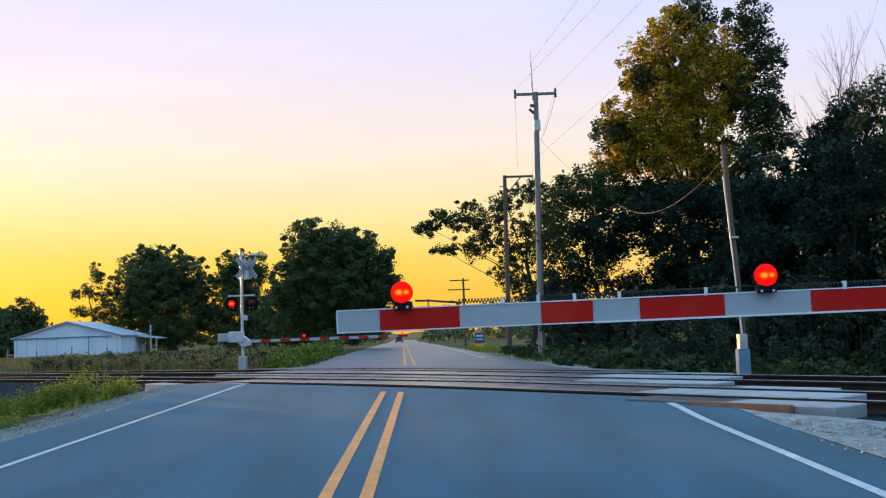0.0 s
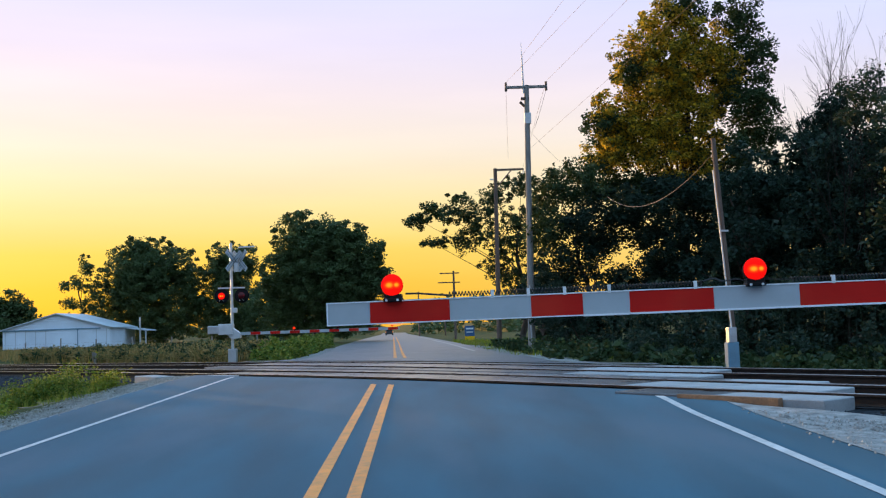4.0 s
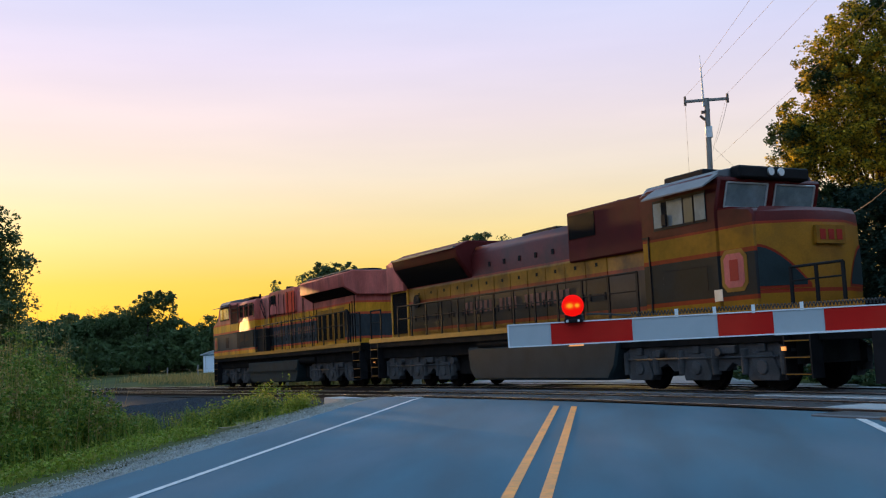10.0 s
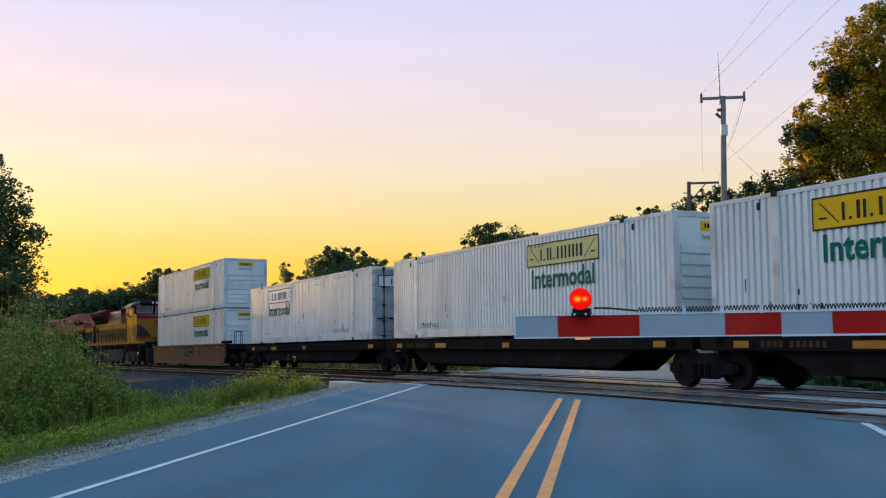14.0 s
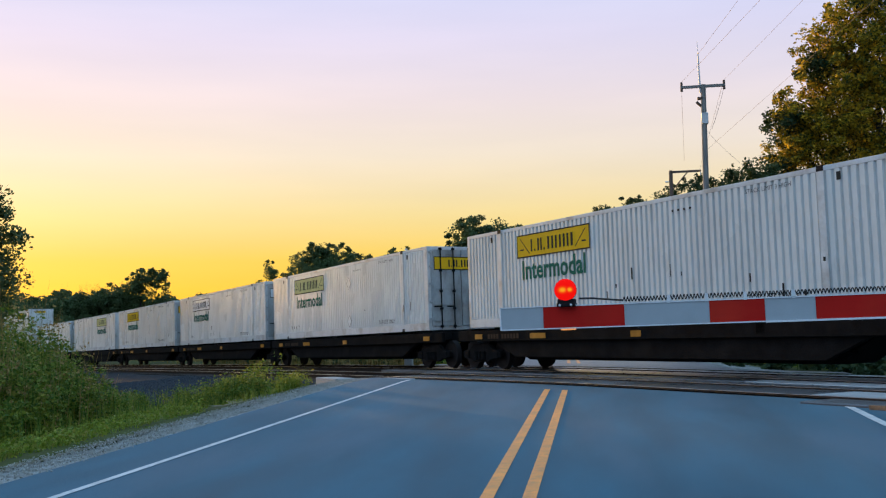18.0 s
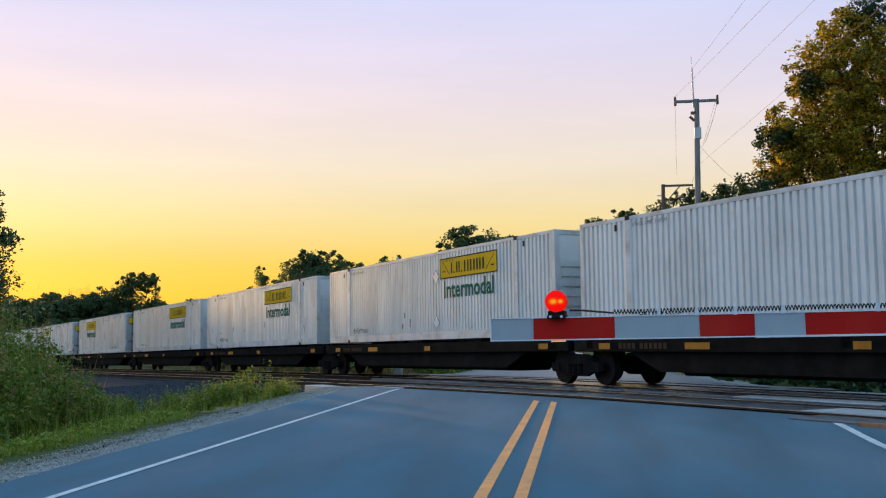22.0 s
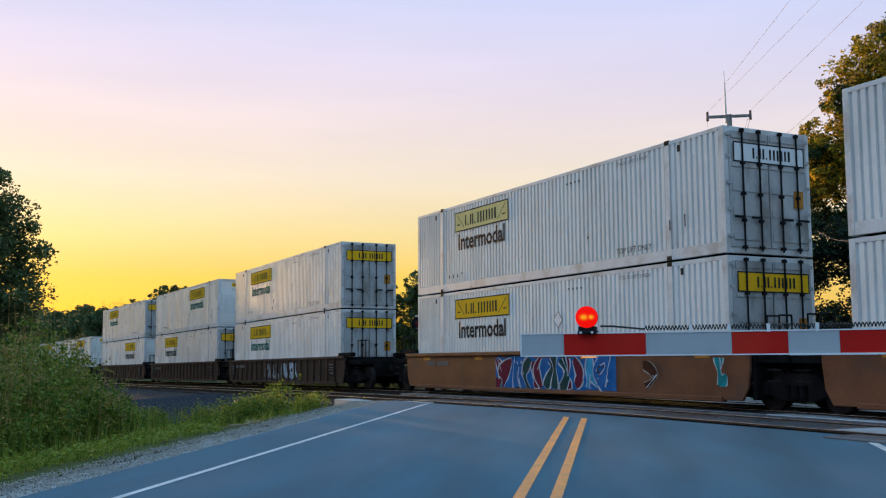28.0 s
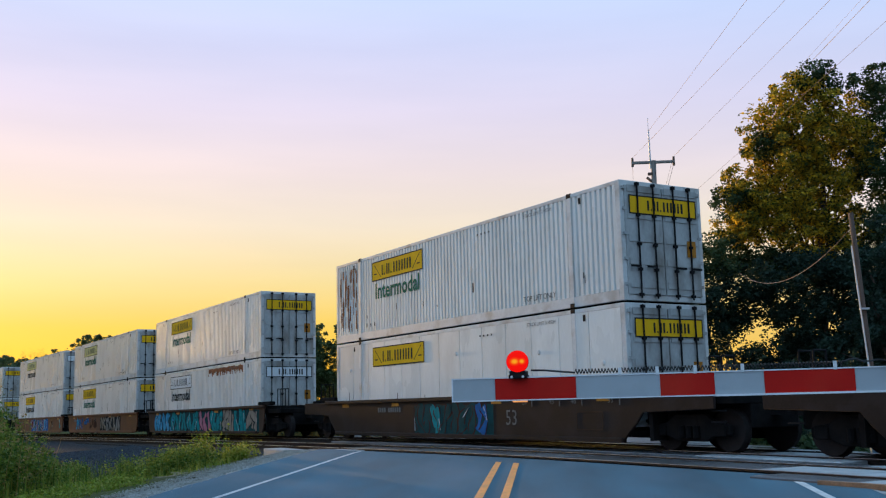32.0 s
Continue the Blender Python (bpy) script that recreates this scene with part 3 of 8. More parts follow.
shoulder("gravel_shoulder", -6, 11.0, -6.55, -5.7, GRAVEL, "grey gravel shoulder beside the asphalt", 3, 90, top=-0.014)
shoulder("dirt_verge", -6, 7.2, -7.5, -6.5, DIRT, "bare brown dirt between gravel and grass", 7, 120, top=-0.07)
shoulder("gravel_shoulder", -6, 11.6, 4.17, 5.7, GRAVEL_PALE, "pale grey gravel shoulder beside the asphalt", 4, 90)
shoulder("gravel_shoulder", 18.9, 36, -6.6, -4.7, GRAVEL, "pale gravel apron beyond the tracks", 5, 50)
shoulder("gravel_shoulder", 18.9, 40, 3.5, 5.0, GRAVEL, "pale gravel apron beyond the tracks", 6, 50)

# ballast bed under both tracks, one prism with rounded shoulders
bed_s = spaced([(-60, 6), (-5, 0.8), (48, 4), (170, 1)])
bed_p = [4.6, 5.6, 6.4, 7.2, 8.3, 9.2, 10.4, 11.2, 11.7, 12.2, 12.7, 13.4, 14.1, 14.7, 15.2, 15.7, 16.2, 16.9, 17.6, 18.2, 18.8, 19.4, 20.3, 21.2]
bed_h = [-1.1, -0.78, -0.62, -0.54, -0.46, -0.41, -0.36, -0.31, -0.24, -0.21, -0.2, -0.2, -0.2, -0.22, -0.24, -0.22, -0.2, -0.2, -0.2, -0.21, -0.25, -0.45, -0.75, -1.0]
bv = [on_track(s, p, h + 0.035 * noise.noise(Vector((s * 3.1, p * 3.3, 0)))) for s in bed_s for p, h in zip(bed_p, bed_h)]
nb = len(bed_p)
bf = [(j * nb + i, j * nb + i + 1, (j + 1) * nb + i + 1, (j + 1) * nb + i) for j in range(len(bed_s) - 1) for i in range(nb - 1)]
ballast = one("ballast_bed", raw_mesh("ballast_bed", bv, bf, BALLAST), BALLAST, "bank of dark blue-grey crushed stone under the rails", "ballast", "structure")


def stones():
    rng = random.Random(11)
    vs, fs = [], []
    spots = [(5.0, 8.2, 9.0, 12.0, 3200), (20.0, 27.5, 5.6, 12.0, 9000), (27.5, 36.0, 6.0, 12.2, 9000), (36.0, 50.0, 6.0, 12.2, 9000), (-2.0, 5.0, 9.9, 12.3, 900), (26.5, 40, 14.3, 16.0, 900), (5, 9.5, 18.4, 19.6, 300)]
    for s0, s1, p0, p1, n in spots:
        for _ in range(n):
            s, p = rng.uniform(s0, s1), rng.uniform(p0, p1)
            h = float(np.interp(p, bed_p, bed_h))
            c = on_track(s, p, h + 0.012)
            r = rng.uniform(0.022, 0.06)
            m = Euler((rng.uniform(0, 6), rng.uniform(0, 6), rng.uniform(0, 6))).to_matrix()
            k = len(vs)
            for v in ((1, 0, 0), (-1, 0, 0), (0, 1, 0), (0, -1, 0), (0, 0, 0.8), (0, 0, -0.8)):
                vs.append(c + m @ (Vector(v) * r * rng.uniform(0.7, 1.2)))
            fs += [(k + a, k + b, k + e) for a, b, e in ((0, 2, 4), (2, 1, 4), (1, 3, 4), (3, 0, 4), (2, 0, 5), (1, 2, 5), (3, 1, 5), (0, 3, 5))]
    return raw_mesh("loose_stones", vs, fs, STONE)


def chips(name, p0, p1, a, b, n, seed, r0, r1, drop, material):
    """Loose gravel chips lying on a shoulder."""
    rng = random.Random(seed)
    vs, fs = [], []
    for _ in range(n):
        p = rng.uniform(p0, p1)
        u = rng.random() ** 0.8
        x = a + (b - a) * u + rng.gauss(0, 0.06)
        y = (p - x * N2.x) / N2.y
        c = Vector((x, y, road_z(x, y) + 0.006 - drop * u))
        r = rng.uniform(r0, r1)
        m = Euler((rng.uniform(0, 6), rng.uniform(0, 6), rng.uniform(0, 6))).to_matrix()
        k = len(vs)
        for v in ((1, 0, 0), (-1, 0, 0), (0, 1, 0), (0, -1, 0), (0, 0, 0.8), (0, 0, -0.8)):
            vs.append(c + m @ (Vector(v) * r * rng.uniform(0.7, 1.2)))
        fs += [(k + i, k + j, k + e) for i, j, e in ((0, 2, 4), (2, 1, 4), (1, 3, 4), (3, 0, 4), (2, 0, 5), (1, 2, 5), (3, 1, 5), (0, 3, 5))]
    return one(name, raw_mesh(name, vs, fs, material), material, "loose gravel chips on the shoulder", "gravel", "stuff")


GRAVEL_CHIP = mat("gravel_chip", (0.34, 0.325, 0.30), 0.9, spread=0.45, scale=6, fine=60, bump=0.3)
chips("gravel_chips", 3, 11.2, 4.15, 5.8, 6000, 21, 0.010, 0.028, 0.085, mat("pale_gravel_chip", (0.33, 0.32, 0.315), 0.9, spread=0.45, scale=6, fine=60, bump=0.3))
chips("gravel_chips", -2, 10.6, -5.75, -6.95, 9000, 22, 0.006, 0.017, 0.1, GRAVEL_CHIP)
one("loose_stones", stones(), STONE, "loose angular grey ballast stones along the rails", "stones", "stuff")

# rails: foot, web and polished head
RAIL_FOOT = ((-0.075, -0.17), (0.075, -0.17), (0.075, -0.157), (0.012, -0.135), (0.012, -0.05), (0.036, -0.04), (0.036, -0.008), (-0.036, -0.008), (-0.036, -0.04), (-0.012, -0.05), (-0.012, -0.135), (-0.075, -0.157))
RAIL_TOP = ((-0.037, -0.008), (0.037, -0.008), (0.036, -0.003), (0.028, 0.0), (-0.028, 0.0), (-0.036, -0.003))


def rail(p):
    ss = spaced([(-80, 10), (-5, 2), (60, 3), (175, 1)])
    t = thing("rail", Matrix(), "rusty steel rail with a polished running surface", "rail", "rails of the two tracks", "structure")
    for nm, prof, m in (("web", RAIL_FOOT, RAIL_RUST), ("head", RAIL_TOP, RAIL_HEAD)):
        sh = Shape()
        rings = [[on_track(s, p + a, b) for a, b in prof] for s in ss]
        sh.loft(rings)
        part(nm, sh, m, t)


for p in (NEAR - 0.753, NEAR + 0.753, FAR - 0.753, FAR + 0.753):
    rail(p)

tie_mesh = Shape().box(-1.3, 1.3, -0.115, 0.115, -0.17, 0.0).mesh("tie", TIE, 0.012)
for trackp, s0, s1 in ((NEAR, 29.8, 62), (NEAR, -6, 7.2), (FAR, 35.2, 62), (FAR, -4, 12.7)):
    s = s0
    while s < s1:
        ob = tagged(new("railway_tie", tie_mesh), "dark creosoted timber tie in the ballast", "railway tie", "ties of the two tracks", "structure")
        ob.matrix_world = Matrix.Translation(on_track(s, trackp, -0.165)) @ pose(0, 0, 0, 0, 0, math.degrees(math.atan2(N2.y, N2.x)) + random.uniform(-1, 1))
        s += 0.56

# crossing surface: precast panels between and beside the rails
crossing = thing("crossing_surface", Matrix(), "precast concrete crossing panels, pale at the ends and dark in the lanes", "level crossing", kind="structure")


def panel_mesh(width, length, material):
    return Shape().box(-length / 2, length / 2, -width / 2, width / 2, -0.2, 0.0).mesh("panel", material, 0.015)


HALF = 1.82
PALE = {}
ROWS = ((NEAR, -1.23, 0.72, 7.55, 29.4), (NEAR, 0.0, 1.28, 8.45, 29.6), (NEAR, 1.23, 0.72, 9.45, 30.0),
        (FAR, -1.23, 0.72, 12.3, 34.9), (FAR, 0.0, 1.28, 13.25, 35.0), (FAR, 1.23, 0.72, 14.2, 35.3))
for trackp, off, width, s_first, s_last in ROWS:
    count = int((s_last - s_first) / (HALF + 0.014))
    for i in range(count):
        s = s_first + HALF / 2 + i * (HALF + 0.014)
        x = on_track(s, trackp + off).x
        pale = i < (1 if off > 1 or (off < -1 and trackp == NEAR) else 2) or (i == count - 1 and off < -1 and trackp == NEAR)
        if trackp == NEAR and off < -1 and i >= 2 and x > -5.6:
            continue
        key = (width, pale)
        if key not in PALE:
            PALE[key] = panel_mesh(width, HALF, CONCRETE if pale else CONCRETE_WORN)
        a, b = on_track(s - HALF / 2, trackp + off, -0.03), on_track(s + HALF / 2, trackp + off, -0.03)
        dv = b - a
        ob = part("panel", PALE[key], None, crossing)
        ob.matrix_basis = Matrix.Translation((a + b) / 2) @ dv.to_track_quat("X", "Z").to_matrix().to_4x4()
# low pale end block beside the outer panels at the verge
mm = Matrix.Translation(on_track(29.2, 11.42, -0.01)) @ pose(0, 0, 0, 0, 0, HEAD)
part("end_block", Shape().box(-0.85, 0.85, -0.3, 0.3, -0.24, 0.0, mm), CONCRETE, crossing, "pale concrete end block", bevel=0.02)
# asphalt infill between the tracks and behind the far track
me = raw_mesh("infill", *slab_strip(14.98, 15.27, -7.6, 5.6, 1, 24, -0.05), ASPHALT_OLD)
part("infill", me, None, crossing, "dark asphalt strip against the panels")
me = raw_mesh("infill", *slab_strip(18.42, 18.9, -7.0, 5.6, 1, 24, -0.004), ASPHALT_OLD)
part("infill", me, None, crossing, "dark asphalt strip against the panels")
# timber header along the near edge of the panels at the kerb end
hd = Shape()
for s in (8.15,):
    a, b = on_track(s, 11.74, -0.13), on_track(s + 1.7, 11.74, -0.13)
    mm = Matrix.Translation((a + b) / 2) @ (b - a).to_track_quat("X", "Z").to_matrix().to_4x4()
    hd.box(-0.85, 0.85, -0.05, 0.05, -0.1, 0.11, mm)
part("timber_header", hd, TIMBER, crossing, "weathered brown timber header")


# ---- train ----
SPEED = 16.1
MOVING = []


def riding(ob, q, base=9.0):
    """Marks a thing as part of the train: q is its middle along the train, base the distance of its bogies."""
    MOVING.append((ob, q, base))
    return ob


def train_pose(q, base, t):
    s = q + SPEED * t
    a, b = on_track(s - base / 2, FAR), on_track(s + base / 2, FAR)
    dv = (b - a).normalized()
    return Matrix.Translation((a + b) / 2) @ dv.to_track_quat("X", "Z").to_matrix().to_4x4()


def wheel_shape(x, y, r=0.46):
    sh = Shape()
    sgn = 1 if y > 0 else -1
    sh.tube((x, y - sgn * 0.07, r), (x, y + sgn * 0.065, r), r, r - 0.01, 20)
    sh.tube((x, y - sgn * 0.09, r), (x, y - sgn * 0.07, r), r + 0.025, r + 0.025, 20)
    sh.tube((x, y + sgn * 0.065, r), (x, y + sgn * 0.10, r), 0.14, 0.12, 12)
    return sh


PARTS = {}


def shared(key, make):
    if key not in PARTS:
        PARTS[key] = make()
    return PARTS[key]


def freight_bogie(parent, x):
    """Two axles at x, with cast side frames and spring nests."""
    def frame_shape():
        sh = Shape()
        for sg in (-1, 1):
            y0, y1 = (1.02 * sg - 0.07, 1.02 * sg + 0.07)
            sh.prism(((-1.15, 0.36), (-1.15, 0.56), (-0.75, 0.62), (-0.45, 0.8), (0.45, 0.8), (0.75, 0.62), (1.15, 0.56), (1.15, 0.36), (0.8, 0.36), (0.42, 0.22), (-0.42, 0.22), (-0.8, 0.36)), y0, y1)
            for ax in (-0.89, 0.89):
                sh.box(ax - 0.16, ax + 0.16, 1.02 * sg - 0.11, 1.02 * sg + 0.11, 0.33, 0.58)
        sh.box(-0.25, 0.25, -1.1, 1.1, 0.5, 0.76)
        return sh.mesh("side_frame", UNDER, 0.02)

    bogie = part("bogie", shared("fb", frame_shape), None, parent, "grimy cast steel bogie", at=pose(x, 0, 0))
    for sg in (-1, 1):
        for k in (-0.22, 0, 0.22):
            part("spring", shared("fs", lambda: Shape().tube((0, 0, 0.3), (0, 0, 0.55), 0.085, 0.085, 10).mesh("spring", UNDER)), None, bogie, at=pose(k, 1.11 * sg, 0))
    for ax in (-0.89, 0.89):
        for sg in (-1, 1):
            part("wheel", shared(("w", ax, sg), lambda: wheel_shape(ax, 0.78 * sg).mesh("wheel", STEEL_WHEEL)), None, bogie)
    return bogie


def loco_bogie(parent, x):
    def frame_shape():
        sh = Shape()
        for sg in (-1, 1):
            y0, y1 = (1.12 * sg - 0.09, 1.12 * sg + 0.09)
            sh.prism(((-2.75, 0.52), (-2.75, 0.86), (-2.4, 1.06), (2.4, 1.06), (2.75, 0.86), (2.75, 0.52), (2.45, 0.5), (1.6, 0.44), (1.1, 0.62), (0.85, 0.44), (-0.85, 0.44), (-1.1, 0.62), (-1.6, 0.44), (-2.45, 0.5)), y0, y1)
            for ax in (-2.04, 0, 2.04):
                sh.prism(((ax - 0.42, 0.24), (ax - 0.46, 0.36), (ax - 0.26, 0.84), (ax + 0.26, 0.84), (ax + 0.46, 0.36), (ax + 0.42, 0.24)), 1.12 * sg - 0.14, 1.12 * sg + 0.14)
                sh.tube((ax, 1.12 * sg, 0.52), (ax, 1.3 * sg, 0.52), 0.17, 0.15, 14)
                for dx in (-0.56, 0.56):
                    sh.tube((ax + dx, 1.18 * sg, 0.36), (ax + dx, 1.18 * sg, 0.92), 0.11, 0.11, 10)
                sh.box(ax - 0.1, ax + 0.1, 1.16 * sg - 0.08, 1.16 * sg + 0.12, 0.84, 1.02)
                sh.tube((ax - 0.8, 1.2 * sg, 0.86), (ax - 0.8, 1.36 * sg, 0.86), 0.1, 0.1, 10)
            sh.box(-1.3, -0.75, 1.2 * sg - 0.08, 1.2 * sg + 0.12, 0.82, 1.0)
            sh.tube((-2.5, 1.26 * sg, 0.74), (2.5, 1.26 * sg, 0.74), 0.03, 0.03, 6)
        sh.box(-2.6, 2.6, -1.0, 1.0, 0.55, 1.1)
        return sh.mesh("bogie", TRUCK, 0.015)

    bogie = part("bogie", shared("lb", frame_shape), None, parent, "grimy three-axle locomotive bogie", at=pose(x, 0, 0))
    for ax in (-2.04, 0, 2.04):
        for sg in (-1, 1):
            part("wheel", shared(("lw", ax, sg), lambda: wheel_shape(ax, 0.78 * sg, 0.53).mesh("wheel", UNDER)), None, bogie)
    return bogie


def louvres(parent, name, x0, x1, z0, z1, y, count, frame_mat):
    """A framed grille with slats, set on the hood side."""
    sh = Shape().box(x0, x1, y - 0.02, y + 0.006, z0, z1)
    g = part(name, sh, GRILLE, parent, "black louvred air intake")
    sl = Shape()
    for i in range(count):
        z = z0 + (z1 - z0) * (i + 0.5) / count
        sl.box(x0 + 0.03, x1 - 0.03, y + 0.004, y + 0.03, z - 0.012, z + 0.012, )
    part("slats", sl, GRILLE, g)
    fr = Shape()
    for a, b in ((x0 - 0.04, x0), (x1, x1 + 0.04)):
        fr.box(a, b, y - 0.02, y + 0.03, z0 - 0.03, z1 + 0.03)
    fr.box(x0, x1, y - 0.02, y + 0.03, z1, z1 + 0.03)
    fr.box(x0, x1, y - 0.02, y + 0.03, z0 - 0.03, z0)
    part("frame", fr, frame_mat, g)
    return g


def handrail(parent, x0, x1, y, z0, z1, posts):
    h = part("handrail", Shape().tube((x0, y, z1), (x1, y, z1), 0.03, seg=6), BLACK, parent, "black tubular handrail")
    part("lower_rail", Shape().tube((x0, y, (z0 + z1) / 2 + 0.1), (x1, y, (z0 + z1) / 2 + 0.1), 0.02, seg=6), BLACK, h)
    for i in range(posts):
        x = x0 + (x1 - x0) * i / (posts - 1)
        part("post", Shape().box(x - 0.036, x + 0.036, y - 0.02, y + 0.02, z0, z1), BLACK, h)
    return h


def steps(parent, x, y, count=4):
    st = Shape()
    for i in range(count):
        z = 0.38 + i * 0.33
        st.box(x - 0.32, x + 0.32, y - 0.3, y + 0.02, z - 0.02, z + 0.02)
    for a in (-0.34, 0.34):
        st.box(x + a - 0.02, x + a + 0.02, y - 0.3, y + 0.02, 0.3, 1.7)
    s = part("steps", st, BLACK, parent, "black boarding steps with worn yellow edges")
    for i in range(count):
        z = 0.38 + i * 0.33
        part("edge", Shape().box(x - 0.32, x + 0.32, y + 0.022, y + 0.03, z - 0.009, z + 0.009), DULL_YELLOW, s)


def bars_of_text(parent, name, x, z, height, widths, y, material, gap=0.07):
    """Lettering that stays as plain bars."""
    for w in widths:
        if w > 0:
            part(name, Shape().box(x - w, x, y, y + 0.006, z, z + height), material, parent, "worn letter as a plain bar")
        x -= abs(w) + gap


def locomotive_front():
    """Leading locomotive: rounded wide cab, square hood, flared radiator wings."""
    t = thing("locomotive", pose(0, 0, 0), "faded red, yellow and black freight locomotive with wide cab", "locomotive", "locomotives of the train")
    fr = Shape().box(-9.75, 11.0, -1.5, 1.5, 1.42, 1.72)
    fr.box(-9.75, 10.9, -1.3, 1.3, 1.02, 1.42)
    part("frame", fr, UNDER, t, bevel=0.02)
    part("sill", Shape().box(-9.75, 11.05, 1.5, 1.53, 1.62, 1.77), DULL_YELLOW, t, "yellow walkway sill")
    cab = Shape()
    cab.prism(((11.25, 1.72), (11.25, 3.46), (10.25, 3.76), (9.9, 4.48), (9.55, 4.62), (7.78, 4.62), (7.6, 4.5), (6.3, 4.5), (6.3, 1.72)), -1.53, 1.53)
    cab_o = part("cab", cab, LIVERY, t, "wide cab in faded red over yellow and black", bevel=0.05)
    part("roof", Shape().profile(((-1.6, 4.5), (1.6, 4.5), (1.45, 4.68), (0.9, 4.78), (-0.9, 4.78), (-1.45, 4.68)), 7.75, 9.6), ROOF_GREY, cab_o, "pale grey cab roof", bevel=0.02)
    part("awning", Shape().profile(((1.5, 4.42), (1.95, 4.34), (1.95, 4.36), (1.5, 4.48)), 7.9, 9.75), ROOF_GREY, cab_o, "pale sun visor over the side window")
    part("side_window", Shape().box(7.95, 9.7, 1.532, 1.545, 3.66, 4.38), BLACK, cab_o, "black rubber window frame")
    for a, b, m in ((9.3, 9.62, GLASS_SKY), (8.98, 9.24, GLASS_DARK), (8.45, 8.92, GLASS_SKY), (8.03, 8.38, GLASS_SKY)):
        part("pane", Shape().box(a, b, 1.546, 1.552, 3.74, 4.3), m, cab_o)
    part("windshield", Shape().add([(10.25, -1.2, 3.8), (10.25, 1.2, 3.8), (9.96, 1.15, 4.4), (9.96, -1.15, 4.4)], [(0, 1, 2, 3)]), GLASS_DARK, cab_o)
    nose_door = Shape().box(8.2, 8.75, 1.531, 1.54, 2.15, 2.72)
    part("nose_door", nose_door, BLACK, cab_o, "small black access door")
    part("seam", Shape().box(6.9, 10.1, 1.531, 1.536, 2.88, 2.9).box(10.08, 10.1, 1.531, 1.536, 2.0, 2.88), BLACK, cab_o)
    oct_ = Shape().prism(((10.95, 2.2), (10.95, 2.66), (10.83, 2.8), (10.5, 2.8), (10.38, 2.66), (10.38, 2.2), (10.5, 2.06), (10.83, 2.06)), 1.531, 1.54)
    badge = part("badge", oct_, DULL_YELLOW, cab_o, "octagonal orange badge with a plain pale rim")
    part("inset", Shape().prism(((10.86, 2.26), (10.86, 2.6), (10.77, 2.71), (10.56, 2.71), (10.47, 2.6), (10.47, 2.26), (10.56, 2.15), (10.77, 2.15)), 1.541, 1.545), RED_FADED, badge)
    part("emblem", Shape().prism(((10.665, 2.24), (10.79, 2.43), (10.665, 2.62), (10.54, 2.43)), 1.546, 1.55), DECAL_RED, badge)
    # hood
    # no hollow here: a flat dark red panel paints the inset's shade
    part("recess", Shape().box(6.42, 7.6, 1.531, 1.537, 3.46, 4.4), RED_DEEP, cab_o, "flat dark red panel painting the shade of an inset behind the cab windows")
    part("recess_frame", Shape().box(6.34, 6.42, 1.531, 1.56, 3.42, 4.46).box(7.6, 7.66, 1.531, 1.56, 3.42, 4.46).box(6.42, 7.6, 1.531, 1.56, 3.4, 3.46), BLACK, cab_o)
    aux = Shape().profile(((-1.5, 1.72), (1.5, 1.72), (1.5, 4.36), (1.36, 4.5), (-1.36, 4.5), (-1.5, 4.36)), 3.65, 6.3)
    aux.profile(((-1.18, 1.72), (1.18, 1.72), (1.18, 4.45), (1.05, 4.6), (-1.05, 4.6), (-1.18, 4.45)), 2.3, 3.65)
    aux_o = part("auxiliary_cab", aux, LIVERY, t, "hood section with three black louvres", bevel=0.02)
    for k in range(3):
        louvres(aux_o, "louvre", 5.42 - k * 0.84, 6.1 - k * 0.84, 3.66, 4.3, 1.51, 7, RED_FADED)
    part("equipment_panel", Shape().box(3.75, 6.6, 1.531, 1.55, 2.08, 2.9), DECAL_BLACK, aux_o, "black equipment doors with scraped paint")
    part("panel_edge", Shape().box(3.7, 6.65, 1.531, 1.57, 2.9, 2.93), DECAL_DIM, aux_o, "bright worn edge strip")
    for x in (5.65, 4.75):
        part("scrape", Shape().add([(x + 0.42, 1.554, 2.36), (x + 0.1, 1.554, 2.8), (x - 0.4, 1.554, 2.44)], [(0, 1, 2)]), DECAL_DIM, aux_o, "paler scraped wedge")
    part("panel_joint", Shape().box(5.19, 5.21, 1.551, 1.556, 2.08, 2.9), UNDER, aux_o)
    part("toolbox", Shape().box(2.1, 3.6, 1.18, 1.42, 1.75, 2.92), BLACK, aux_o, "black equipment box beside the hood", bevel=0.03)
    part("hose", Shape().path([(3.5, 1.2, 4.4), (3.3, 1.28, 4.1), (3.05, 1.26, 3.8), (2.8, 1.24, 3.5)], 0.025, 6), BLACK, aux_o)
    part("hose", Shape().path([(3.3, 1.2, 4.45), (3.0, 1.28, 4.2), (2.75, 1.25, 3.9), (2.7, 1.22, 3.4)], 0.025, 6), BLACK, aux_o)
    hood = Shape().profile(((-1.02, 1.72), (1.02, 1.72), (1.02, 4.4), (0.88, 4.58), (-0.88, 4.58), (-1.02, 4.4)), -8.3, 2.3)
    hood_o = part("engine_hood", hood, LIVERY, t, "long engine hood with tall doors", bevel=0.02)
    part("exhaust_box", Shape().box(-1.4, 2.35, -1.12, 1.12, 3.5, 4.66), RED_FADED, hood_o, "patched red upper hood", bevel=0.03)
    part("patch_panel", Shape().box(-1.3, -0.1, 1.121, 1.13, 3.5, 4.5), RED_FRESH, hood_o, "newer bright red panel")
    part("intake", Shape().box(1.45, 2.05, 1.121, 1.135, 4.05, 4.5), GRILLE, hood_o, "black square intake")
